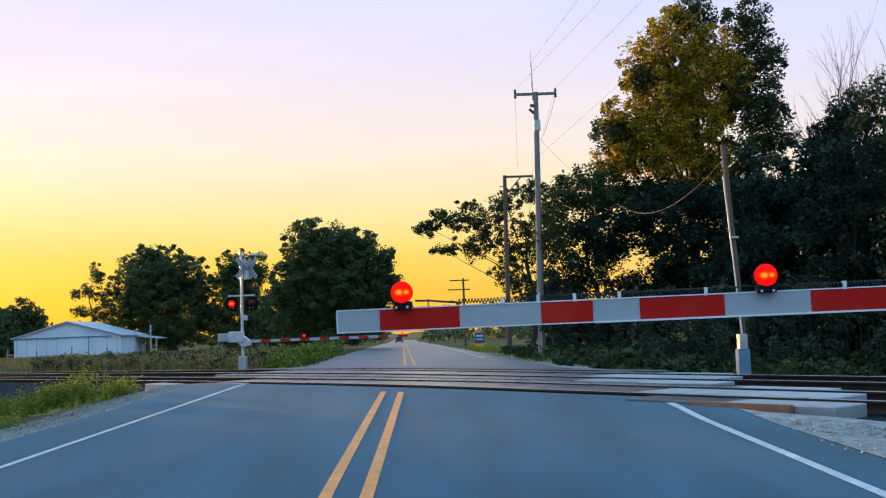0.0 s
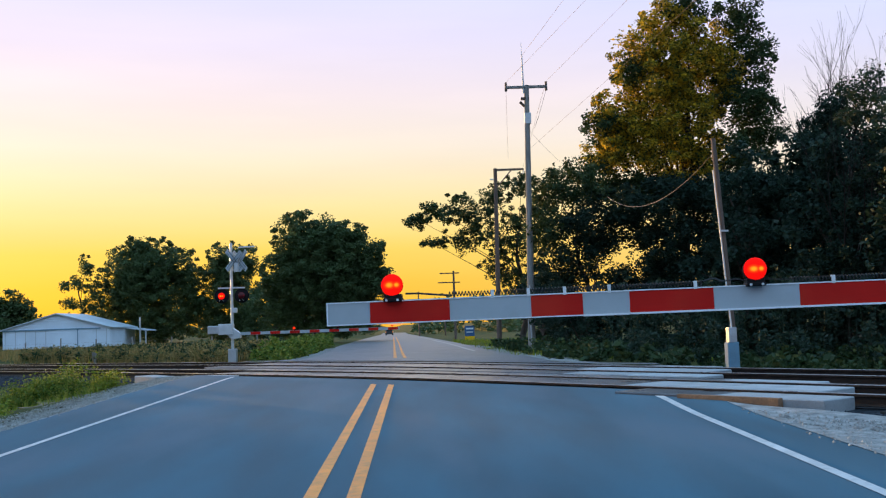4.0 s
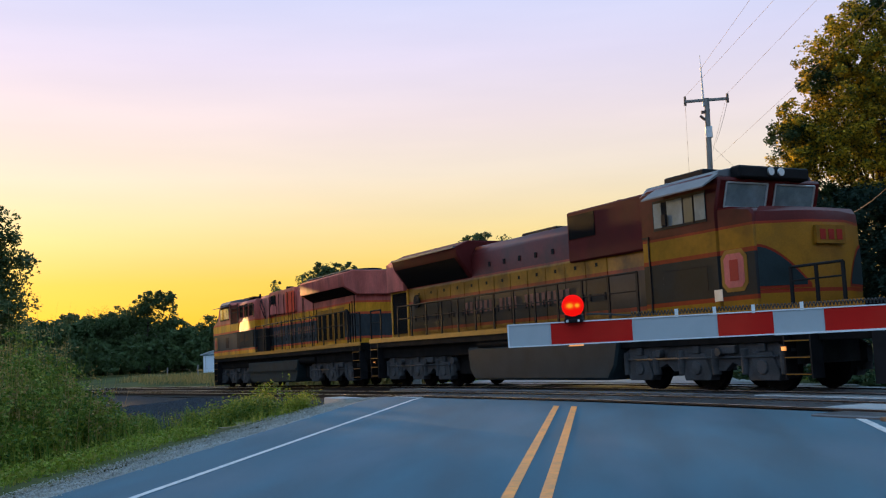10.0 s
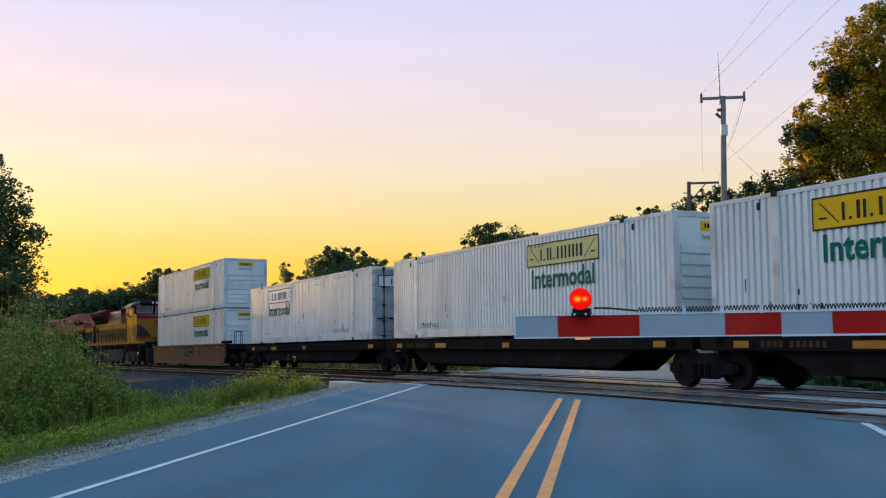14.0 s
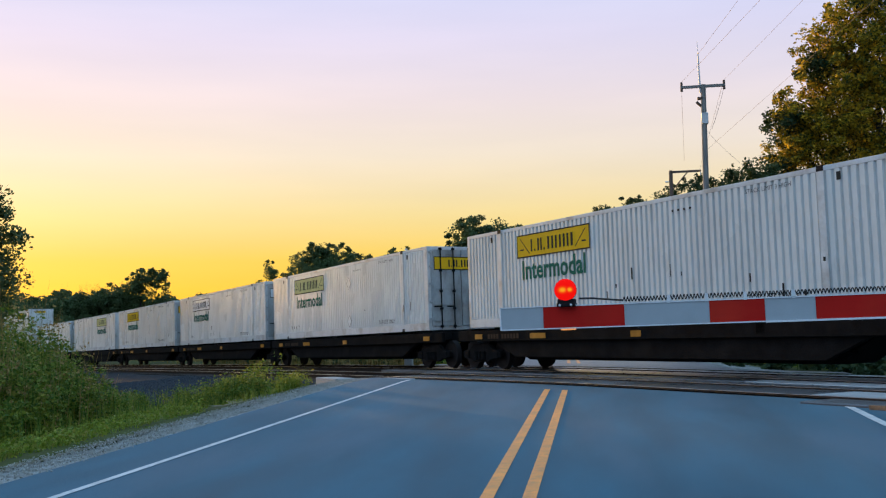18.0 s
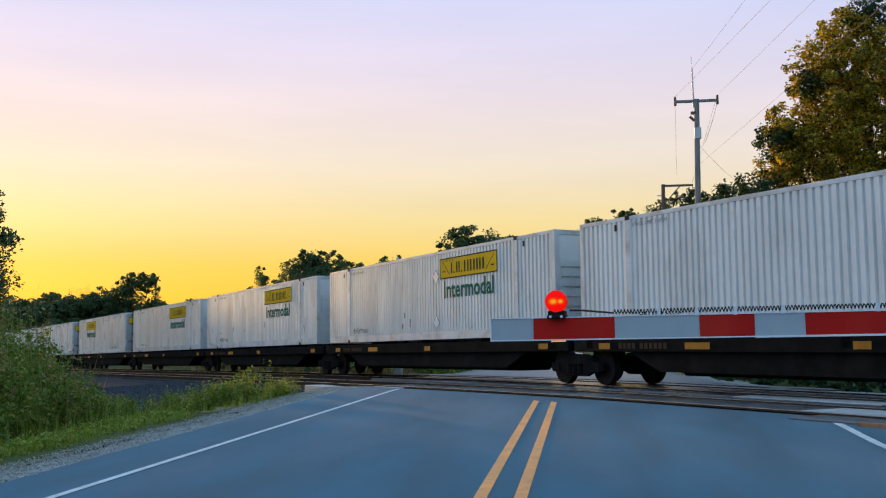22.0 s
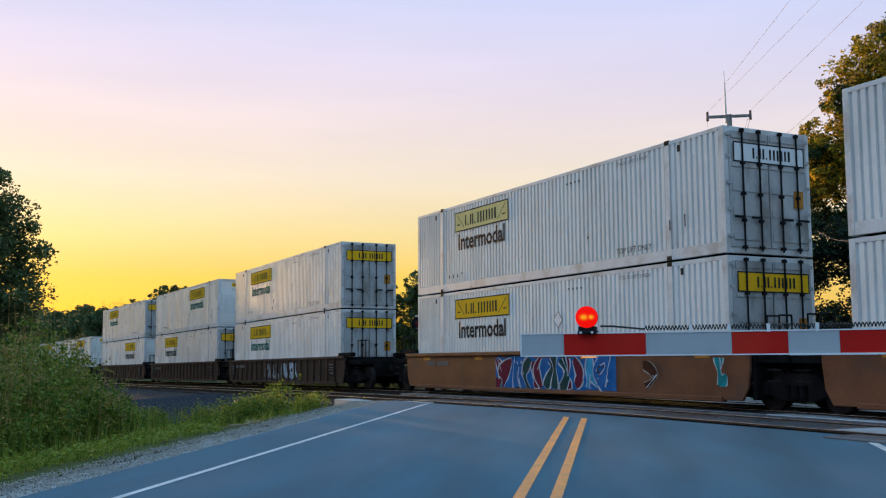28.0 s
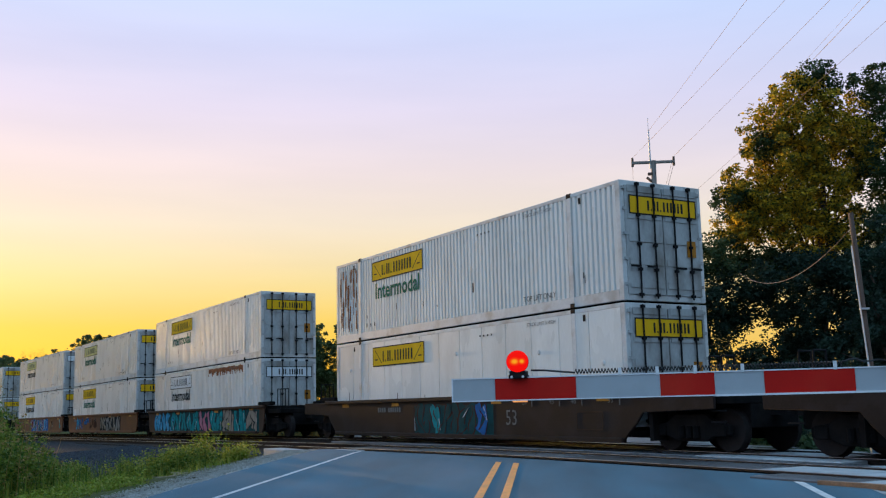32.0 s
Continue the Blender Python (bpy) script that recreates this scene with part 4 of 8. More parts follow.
    part("cover_plate", Shape().box(1.2, 2.1, 1.121, 1.17, 3.55, 3.95), RED_FADED, hood_o, bevel=0.02)
    for i, x in enumerate((1.9, 1.25, 0.6, -0.05, -0.7, -1.35, -2.0, -2.65, -3.3)):
        d = part("hood_door", Shape().box(x - 0.58, x, 1.021, 1.04, 1.85, 3.4), LIVERY, hood_o)
        pieces("latch", ("latch", i, x), [(x - 0.5, x - 0.44, 1.04, 1.06, 2.2, 2.32), (x - 0.5, x - 0.44, 1.04, 1.06, 3.05, 3.2)], BLACK, d)
    for k, x in enumerate((2.28, 2.1, 1.35, 0.12, -0.45, -1.02, -1.38, -2.2, -2.35, -3.55)):
        part("conduit", Shape().tube((x, 1.14 if x > -1.4 else 1.05, 1.8), (x, 1.14 if x > -1.4 else 1.05, 4.45), 0.016, seg=5), BLACK, hood_o)
    for k, (x, za, zb) in enumerate(((1.7, 3.5, 4.5), (0.9, 3.5, 4.5), (-0.3, 3.5, 4.5), (-3.0, 1.9, 3.4), (-3.9, 1.9, 3.4), (-7.7, 1.8, 3.4), (-7.95, 1.8, 3.5), (-8.2, 1.8, 4.2))):
        part("seam_bar", Shape().box(x - 0.02, x + 0.02, 1.0, 1.135 if za > 3 else 1.05, za, zb), UNDER, hood_o)
    for k, x in enumerate((-7.85, -8.15)):
        part("grab_iron", Shape().path([(x, 1.02, 2.1), (x, 1.14, 2.1), (x, 1.14, 2.9), (x, 1.02, 2.9)], 0.014, 5), BLACK, hood_o)
    part("brake_stand", Shape().tube((-7.45, 1.06, 2.95), (-7.45, 1.12, 2.95), 0.24, 0.24, 18).box(-7.6, -7.3, 1.02, 1.08, 2.3, 2.9), BLACK, hood_o, "black hand brake with chain box")
    part("roof_pipe", Shape().tube((2.2, 0.75, 4.68), (-1.3, 0.75, 4.68), 0.03, seg=6), BLACK, hood_o)
    part("antenna_plate", Shape().box(6.9, 8.6, -0.5, 0.5, 4.78, 4.86).tube((7.2, 0, 4.86), (7.2, 0, 5.0), 0.06), BLACK, cab_o, "antennas on the cab roof")
    for k in range(5):
        x = -4.0 - k * 0.62
        d = part("vent_door", Shape().box(x - 0.55, x, 1.021, 1.04, 1.95, 3.3), DULL_YELLOW, hood_o, "yellow-edged door with a tall black vent")
        part("vent", Shape().box(x - 0.46, x - 0.12, 1.04, 1.052, 2.0, 3.1), GRILLE, d)
    rad = Shape().profile(((1.02, 3.72), (1.6, 4.05), (1.62, 4.58), (1.2, 4.72), (-1.2, 4.72), (-1.62, 4.58), (-1.6, 4.05), (-1.02, 3.72)), -8.5, -3.4)
    rad_o = part("radiator_cab", rad, RED_FADED, t, "flared radiator cab in faded red", bevel=0.03)
    part("radiator_screen", Shape().add([(-8.35, 1.03, 3.72), (-3.55, 1.03, 3.72), (-3.55, 1.59, 4.04), (-8.35, 1.59, 4.04)], [(0, 1, 2, 3)]), GRILLE, rad_o, "black radiator screen under the wing")
    part("walk_top", Shape().box(-8.3, -3.5, -1.3, 1.3, 4.73, 4.77), ROOF_GREY, rad_o, "pale grey roof sheet")
    for i in range(3):
        part("roof_fan", Shape().tube((-4.4 - i * 1.5, 0, 4.77), (-4.4 - i * 1.5, 0, 4.86), 0.6, 0.58, 16), BLACK, rad_o)
    part("horn", Shape().tube((1.0, 0.4, 4.66), (1.0, 0.4, 4.8), 0.03).tube((0.8, 0.4, 4.82), (1.25, 0.4, 4.82), 0.05, 0.09).tube((0.8, 0.55, 4.82), (1.2, 0.55, 4.82), 0.05, 0.08), BLACK, t)
    part("rear_headlight", Shape().box(-8.38, -8.3, 0.05, 0.55, 4.1, 4.4), BLACK, t)
    for y in (0.18, 0.42):
        part("lens", Shape().tube((-8.4, y, 4.25), (-8.38, y, 4.25), 0.09, 0.09, 14), ALUM, t)
    bars_of_text(t, "name_bar", 1.9, 2.42, 0.32, (0.13, 0.14, 0.14, 0.12, 0.14, 0.12, -0.2, 0.13, 0.06, 0.12, 0.13, -0.2, 0.12, 0.14, 0.13, 0.12, 0.13, 0.12, 0.13, 0.14), 1.045, DECAL_GOLD, 0.15)
    handrail(t, -8.5, 3.5, 1.5, 1.75, 3.05, 10)
    handrail(t, 3.4, 7.4, 1.6, 3.55, 4.2, 4)
    handrail(t, -9.65, -8.6, 1.45, 1.75, 2.9, 2)
    steps(t, 10.9, 1.5), steps(t, -9.3, 1.5)
    plow = Shape().prism(((11.3, 0.2), (11.6, 0.12), (11.3, 1.3), (11.1, 1.3), (11.1, 0.2)), -1.4, 1.4)
    part("pilot", plow, BLACK, t, "black snowplough pilot")
    part("coupler", Shape().box(11.3, 11.9, -0.15, 0.15, 0.72, 1.0), UNDER, t)
    part("coupler", Shape().box(-10.4, -9.75, -0.15, 0.15, 0.72, 1.0), UNDER, t)
    tank = Shape().prism(((5.15, 1.25), (5.0, 0.6), (4.6, 0.24), (-2.0, 0.24), (-2.2, 0.6), (-2.3, 1.25)), -1.42, 1.42)
    tank_o = part("fuel_tank", tank, TANK, t, "dark fuel tank between the bogies", bevel=0.05)
    part("tank_step", Shape().box(-2.2, 5.0, 1.42, 1.5, 0.78, 0.86), TANK, tank_o)
    part("air_tank", Shape().tube((-2.4, 1.25, 1.2), (-4.4, 1.25, 1.2), 0.16, 0.16, 12), UNDER, t)
    part("equipment_rack", Shape().box(5.0, 5.4, -1.1, 1.05, 0.42, 1.42), UNDER, t)
    part("equipment_rack", Shape().box(-3.3, -2.4, -1.1, 1.05, 0.42, 1.42), UNDER, t, "dark equipment between tank and bogie")
    loco_bogie(t, 8.25), loco_bogie(t, -6.1)
    return riding(t, -114.15, 14.0)


def locomotive_rear():
    """Second locomotive, running backwards: radiator end leads, cab with a low nose at the rear."""
    t = thing("locomotive", pose(0, 0, 0), "dark red, yellow and black freight locomotive running cab last", "locomotive", "locomotives of the train")
    part("frame", Shape().box(-11.1, 12.15, -1.5, 1.5, 1.42, 1.72).box(-10.9, 12.0, -1.3, 1.3, 1.02, 1.42), UNDER, t, bevel=0.02)
    part("sill", Shape().box(-11.0, 12.15, 1.5, 1.53, 1.62, 1.77), DULL_YELLOW, t, "dull yellow walkway sill")
    hood = Shape().profile(((-1.0, 1.72), (1.0, 1.72), (1.0, 4.2), (0.8, 4.5), (-0.8, 4.5), (-1.0, 4.2)), -4.7, 11.0)
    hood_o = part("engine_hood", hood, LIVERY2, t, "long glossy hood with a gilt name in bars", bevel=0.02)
    head = Shape().profile(((-1.2, 3.45), (1.2, 3.45), (1.2, 4.5), (1.0, 4.64), (-1.0, 4.64), (-1.2, 4.5)), 9.6, 11.05)
    part("radiator_head", head, RED_FADED, hood_o, "red hood end with fine louvres", bevel=0.02)
    part("open_doorway", Shape().box(9.65, 10.95, 1.001, 1.02, 1.9, 3.4), GRILLE, hood_o, "black open radiator doorway in a yellow frame")
    part("door_frame", Shape().box(10.95, 11.04, 1.0, 1.05, 1.8, 3.5).box(9.56, 9.65, 1.0, 1.05, 1.8, 3.5).box(9.56, 11.04, 1.0, 1.05, 3.4, 3.5), YELLOW_PAINT, hood_o)
    wing = Shape().profile(((1.0, 3.5), (1.5, 4.2), (1.58, 4.5), (1.1, 4.72), (-1.1, 4.72), (-1.58, 4.5), (-1.5, 4.2), (-1.0, 3.5)), 4.7, 9.7)
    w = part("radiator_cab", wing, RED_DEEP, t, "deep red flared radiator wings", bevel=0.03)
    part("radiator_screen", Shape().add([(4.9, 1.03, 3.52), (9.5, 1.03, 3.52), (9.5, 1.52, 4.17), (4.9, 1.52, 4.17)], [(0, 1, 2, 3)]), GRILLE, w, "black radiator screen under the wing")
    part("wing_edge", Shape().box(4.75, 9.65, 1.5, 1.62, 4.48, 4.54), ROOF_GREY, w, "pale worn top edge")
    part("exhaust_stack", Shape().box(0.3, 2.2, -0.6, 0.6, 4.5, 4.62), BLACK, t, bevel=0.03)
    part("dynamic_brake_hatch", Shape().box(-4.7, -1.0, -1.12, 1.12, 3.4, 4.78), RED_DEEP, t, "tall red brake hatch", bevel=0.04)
    part("intake", Shape().box(-2.3, -1.1, 1.121, 1.14, 4.02, 4.66), GRILLE, t, "black intake on the hatch")
    for i in range(12):
        x = 9.1 - i * 0.98
        d = part("hood_door", Shape().box(x - 0.9, x, 1.001, 1.02, 1.86, 3.42), LIVERY2, hood_o)
        pieces("latch", ("latch", i, x), [(x - 0.8, x - 0.74, 1.02, 1.045, 2.3, 2.5), (x - 0.14, x - 0.08, 1.02, 1.045, 2.3, 2.5), (x - 0.5, x - 0.4, 1.02, 1.03, 3.2, 3.3)], BLACK, d)
    for i in range(9):
        x = 3.6 - i * 0.9
        part("rivet_plate", Shape().box(x - 0.12, x, 1.001, 1.02, 3.75, 3.9), BLACK, hood_o)
    part("hand_brake", Shape().tube((8.75, 1.06, 3.0), (8.75, 1.1, 3.0), 0.24, 0.24, 18).tube((8.75, 1.02, 3.0), (8.75, 1.12, 3.0), 0.05), BLACK, t, "black hand brake wheel")
    bars_of_text(t, "name_bar", 5.2, 2.36, 0.36, (0.17, 0.18, 0.18, 0.16, 0.18, 0.16, -0.2, 0.17, 0.07, 0.16, 0.17, -0.2, 0.16, 0.18, 0.17, 0.16, 0.17, 0.16, 0.17, 0.18), 1.025, DECAL_GOLD, 0.14)
    cab = Shape().prism(((-4.7, 1.72), (-4.7, 4.62), (-5.0, 4.74), (-7.2, 4.74), (-7.5, 4.62), (-7.3, 3.95), (-7.3, 1.72)), -1.53, 1.53)
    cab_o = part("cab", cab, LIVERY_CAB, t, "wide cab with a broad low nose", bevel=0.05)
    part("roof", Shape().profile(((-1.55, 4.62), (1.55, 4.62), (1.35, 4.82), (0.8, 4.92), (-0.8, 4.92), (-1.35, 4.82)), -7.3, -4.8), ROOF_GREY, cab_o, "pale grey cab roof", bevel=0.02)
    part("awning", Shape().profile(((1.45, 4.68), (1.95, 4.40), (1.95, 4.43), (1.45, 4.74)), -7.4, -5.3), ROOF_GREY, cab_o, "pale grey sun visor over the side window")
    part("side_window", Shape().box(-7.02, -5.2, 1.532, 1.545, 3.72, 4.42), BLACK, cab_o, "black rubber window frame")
    for a, b, m in ((-7.0, -6.66, GLASS_SKY_DIM), (-6.6, -6.3, GLASS_DARK), (-6.25, -5.72, GLASS_SKY_DIM), (-5.52, -5.24, GLASS_SKY_DIM)):
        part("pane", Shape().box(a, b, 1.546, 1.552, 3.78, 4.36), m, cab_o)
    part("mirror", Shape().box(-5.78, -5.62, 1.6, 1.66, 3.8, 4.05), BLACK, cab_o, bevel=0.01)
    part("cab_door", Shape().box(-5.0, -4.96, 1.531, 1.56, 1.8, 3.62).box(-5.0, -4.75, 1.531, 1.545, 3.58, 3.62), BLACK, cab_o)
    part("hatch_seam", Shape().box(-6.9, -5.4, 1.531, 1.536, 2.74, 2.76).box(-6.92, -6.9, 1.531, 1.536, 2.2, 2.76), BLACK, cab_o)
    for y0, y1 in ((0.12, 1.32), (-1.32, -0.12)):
        part("windshield", Shape().add([(-7.33, y0, 4.02), (-7.33, y1, 4.02), (-7.47, y1, 4.5), (-7.47, y0, 4.5)], [(0, 1, 2, 3)]), GLASS_SKY_DIM, cab_o, "dim grey windshield in a pale rim")
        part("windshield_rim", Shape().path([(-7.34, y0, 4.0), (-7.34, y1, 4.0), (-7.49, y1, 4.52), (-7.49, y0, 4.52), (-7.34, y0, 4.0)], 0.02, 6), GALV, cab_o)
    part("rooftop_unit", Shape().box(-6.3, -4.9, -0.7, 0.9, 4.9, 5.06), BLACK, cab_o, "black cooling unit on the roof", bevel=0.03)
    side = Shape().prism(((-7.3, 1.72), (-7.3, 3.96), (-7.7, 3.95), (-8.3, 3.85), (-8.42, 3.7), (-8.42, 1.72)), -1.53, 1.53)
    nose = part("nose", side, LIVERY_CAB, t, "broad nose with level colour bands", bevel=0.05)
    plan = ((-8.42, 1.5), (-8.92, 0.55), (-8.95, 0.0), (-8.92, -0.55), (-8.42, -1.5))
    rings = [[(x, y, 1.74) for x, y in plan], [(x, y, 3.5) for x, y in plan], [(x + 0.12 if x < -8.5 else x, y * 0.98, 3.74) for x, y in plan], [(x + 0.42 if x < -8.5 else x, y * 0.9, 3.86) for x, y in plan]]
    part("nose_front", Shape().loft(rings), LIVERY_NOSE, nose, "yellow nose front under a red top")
    for sg in (1, -1):
        for name, lift, top, m in (("band_edge", 0.006, 3.06, RED_BAND), ("band", 0.012, 3.0, TANK)):
            pts = []
            for k in range(13):
                u = k / 12
                x, y = -8.42 - 0.5 * u - lift, sg * (1.5 - 0.95 * u + lift)
                pts.append((x, y, top - 0.86 * u ** 1.7))
            low = [(x, y, 2.12 if name == "band_edge" else 2.18) for x, y, z in pts]
            n = len(pts)
            part(name, Shape().add(low + pts, [(k, k + 1, n + k + 1, n + k) for k in range(n - 1) if pts[k + 1][2] > low[k + 1][2]]), m, nose, "curved dark band sweeping down the nose")
    plate = part("name_plate", Shape().box(-9.02, -8.95, -0.42, 0.42, 3.02, 3.4), DULL_YELLOW, nose, "yellow plate with red bars")
    pieces("bar", "nosebars", [(-9.03, -9.02, y, y + 0.16, 3.1, 3.32) for y in (-0.32, -0.08, 0.16)], DECAL_RED, plate)
    part("number_board", Shape().box(-7.62, -7.3, -1.05, 1.05, 4.62, 4.9), BLACK, t, "black number board over the windshield", bevel=0.04)
    for y in (-0.15, 0.15):
        part("headlight", Shape().tube((-7.66, y, 4.78), (-7.62, y, 4.78), 0.09, 0.09, 14), ALUM, t)
    oct_ = Shape().prism(((-8.14, 2.28), (-8.14, 2.86), (-8.0, 3.02), (-7.5, 3.02), (-7.36, 2.86), (-7.36, 2.28), (-7.5, 2.12), (-8.0, 2.12)), 1.531, 1.54)
    badge = part("badge", oct_, DULL_YELLOW, nose, "octagonal orange badge with a plain pale rim")
    part("inset", Shape().prism(((-8.05, 2.32), (-8.05, 2.82), (-7.95, 2.93), (-7.55, 2.93), (-7.45, 2.82), (-7.45, 2.32), (-7.55, 2.21), (-7.95, 2.21)), 1.541, 1.545), RED_FADED, badge)
    part("emblem", Shape().prism(((-7.88, 2.35), (-7.88, 2.8), (-7.62, 2.8), (-7.62, 2.35)), 1.546, 1.55), DECAL_RED, badge)
    part("notice", Shape().box(-7.35, -7.1, 1.531, 1.54, 1.95, 2.2), GALV, nose)
    part("horn", Shape().tube((-2.6, 0.3, 4.62), (-2.6, 0.3, 4.85), 0.05).tube((-2.9, 0.3, 4.86), (-2.3, 0.3, 4.86), 0.07, 0.12), BLACK, t)
    handrail(t, -4.4, 9.5, 1.5, 1.75, 2.85, 13)
    handrail(t, -10.5, -9.2, 1.42, 1.75, 2.5, 3)
    steps(t, 11.75, 1.5), steps(t, -9.3, 1.5)
    handrail(t, 11.15, 12.1, 1.45, 1.75, 2.85, 2)
    part("step_light", Shape().box(11.7, 11.74, 1.51, 1.56, 0.87, 0.91), LAMP_AMBER, t, "small lit step lamp")
    part("step_light", Shape().box(-9.0, -8.92, 1.5, 1.56, 0.85, 0.93), LAMP_AMBER, t, "small lit step lamp")
    part("pilot", Shape().prism(((-11.3, 0.2), (-11.5, 0.14), (-11.2, 1.3), (-11.0, 1.3), (-11.0, 0.2)), -1.4, 1.4), BLACK, t, "black snowplough pilot")
    part("coupler", Shape().box(12.1, 12.8, -0.15, 0.15, 0.72, 1.0), UNDER, t)
    part("coupler", Shape().box(-11.8, -11.0, -0.15, 0.15, 0.72, 1.0), UNDER, t)
    tank = Shape().prism(((4.5, 1.25), (4.4, 0.55), (4.1, 0.24), (-2.9, 0.24), (-3.2, 0.6), (-3.4, 1.25)), -1.42, 1.42)
    part("fuel_tank", tank, TANK, t, "dark fuel tank between the bogies", bevel=0.06)
    part("air_tank", Shape().tube((3.8, 1.3, 1.35), (0.8, 1.3, 1.35), 0.16, 0.16, 12), UNDER, t)
    part("equipment_rack", Shape().box(4.4, 5.7, -1.1, 1.05, 0.42, 1.42), UNDER, t)
    part("equipment_rack", Shape().box(-3.9, -3.3, -1.1, 1.05, 0.42, 1.42), UNDER, t, "dark equipment between tank and bogie")
    loco_bogie(t, 8.5), loco_bogie(t, -6.05)
    return riding(t, -136.95, 14.0)


locomotive_front()
locomotive_rear()

# ---- containers ----
CL, CW, CH = 16.15, 2.59, 2.875
HALF_L = CL / 2


def corrugated(x0, x1, z0, z1, y, depth=0.05, pitch=0.192):
    """A wall of trapezoid folds, as one sheet facing +y."""
    n = max(int(round((x1 - x0) / pitch)), 1)
    st = (x1 - x0) / n
    vs = []
    for i in range(n):
        a = x0 + i * st
        for f, d in ((0.0, 0), (0.56, 0), (0.68, depth), (0.88, depth)):
            vs.append((a + f * st, y - d))
    vs.append((x1, y))
    k = len(vs)
    sh = Shape()
    sh.add([(x, yy, z0) for x, yy in vs] + [(x, yy, z1) for x, yy in vs], [(i, i + 1, k + i + 1, k + i) for i in range(k - 1)])
    return sh


def box_frame():
    sh = Shape()
    for x in (-HALF_L, HALF_L - 0.16):
        for y in (-CW / 2, CW / 2 - 0.16):
            sh.box(x, x + 0.16, y, y + 0.16, 0, CH)
    for y in (-CW / 2, CW / 2 - 0.08):
        sh.box(-HALF_L + 0.16, HALF_L - 0.16, y, y + 0.08, 0.0, 0.26)
        sh.box(-HALF_L + 0.16, HALF_L - 0.16, y, y + 0.08, CH - 0.1, CH)
        for x in (-6.1, 6.1):
            sh.box(x - 0.09, x + 0.09, y - 0.004 * (1 if y < 0 else -1), y + 0.084 if y > 0 else y + 0.08, 0.1, CH)
    for x in (-HALF_L, HALF_L - 0.1):
        sh.box(x, x + 0.1, -CW / 2 + 0.16, CW / 2 - 0.16, 0, 0.16)
        sh.box(x, x + 0.1, -CW / 2 + 0.16, CW / 2 - 0.16, CH - 0.14, CH)
    return sh.mesh("frame", WHITE_RAILS, 0.008)


def castings():
    sh = Shape()
    for x in (-6.1, 6.1):
        for y in (-CW / 2 - 0.01, CW / 2 - 0.15):
            for z in (-0.02, CH - 0.1):
                sh.box(x - 0.09, x + 0.09, y, y + 0.16, z, z + 0.12)
    return sh.mesh("corner_casting", BLACK, 0.01)


def small_marks(seed):
    """Tiny stencilled lines, scratches and vents, as bars."""
    rng = random.Random(seed)
    sh = Shape()
    y = CW / 2 + 0.004
    for x, z, w, h in ((6.5, 2.55, 0.1, 0.16), (-6.6, 2.55, 0.1, 0.16), (5.5, 0.42, 0.05, 0.12), (5.2, 0.42, 0.05, 0.12), (4.9, 0.42, 0.05, 0.12), (-2.4, 2.5, 0.06, 0.05), (-2.2, 2.5, 0.06, 0.05), (-2.0, 2.5, 0.06, 0.05), (-1.8, 2.5, 0.06, 0.05)):
        sh.box(x, x + w, y, y + 0.004, z, z + h)
    for _ in range(rng.randint(3, 9)):
        x, z = rng.uniform(-7, 7), rng.uniform(0.3, 1.1)
        sh.box(x, x + rng.uniform(0.02, 0.06), y, y + 0.004, z, z + rng.uniform(0.06, 0.3))
    return sh.mesh("stencil_print", DECAL_BLACK)


def placard(z):
    """Diamond placard holders: a dark rim with a white face, all in one mesh."""
    sh = Shape()
    for r, lift in ((0.25, 0.004), (0.215, 0.007)):
        y = CW / 2 + lift
        for cz in z:
            sh.add([(0.0, y, cz - r), (r, y, cz), (0.0, y, cz + r), (-r, y, cz)], [(0, 1, 2, 3)])
    me = sh.mesh("placard", DECAL_GREY)
    me.materials.append(DECAL_WHITE)
    for k, f in enumerate(me.polygons):
        f.material_index = 0 if k < len(z) else 1
    return me


def door_end(t, paint):
    """Two door leaves with ribs, lock rods and a marked panel at the -x end."""
    x = -HALF_L
    for sg in (-1, 1):
        d = part("door", shared(("door", sg), lambda: door_leaf(sg)), None, t, "grimy white door leaf")
        part("lock_rod", shared(("rod", sg), lambda: lock_rods(sg)), None, d, "dark steel lock rods with handles")
        pieces("rib", ("doorrib", sg), [(x - 0.05, x - 0.03, min(0.06 * sg, 1.1 * sg), max(0.06 * sg, 1.1 * sg), z, z + 0.16) for z in (0.3, 0.85, 1.4, 1.95, 2.6)], DOOR_WHITE, d)
        pieces("hinge", ("hinge", sg), hinges(sg), DOOR_WHITE, d)
    pn = part("door_sign", Shape().box(x - 0.062, x - 0.056, -1.05, 1.05, 2.08, 2.5), paint, t, "owner's sign on the doors as plain bars")
    rim = Shape()
    for y0, y1, z0, z1 in ((-1.07, 1.07, 2.06, 2.09), (-1.07, 1.07, 2.49, 2.52), (-1.07, -1.04, 2.06, 2.52), (1.04, 1.07, 2.06, 2.52)):
        rim.box(x - 0.066, x - 0.06, y0, y1, z0, z1)
    part("rim", rim, DECAL_BLACK, pn)
    pieces("letter_bar", "dbars", door_bars(x), DECAL_BLACK, pn)
    part("notice", Shape().box(x - 0.062, x - 0.056, -1.0, -0.72, 1.1, 1.5), REFLECTOR, t, "small yellow notice")


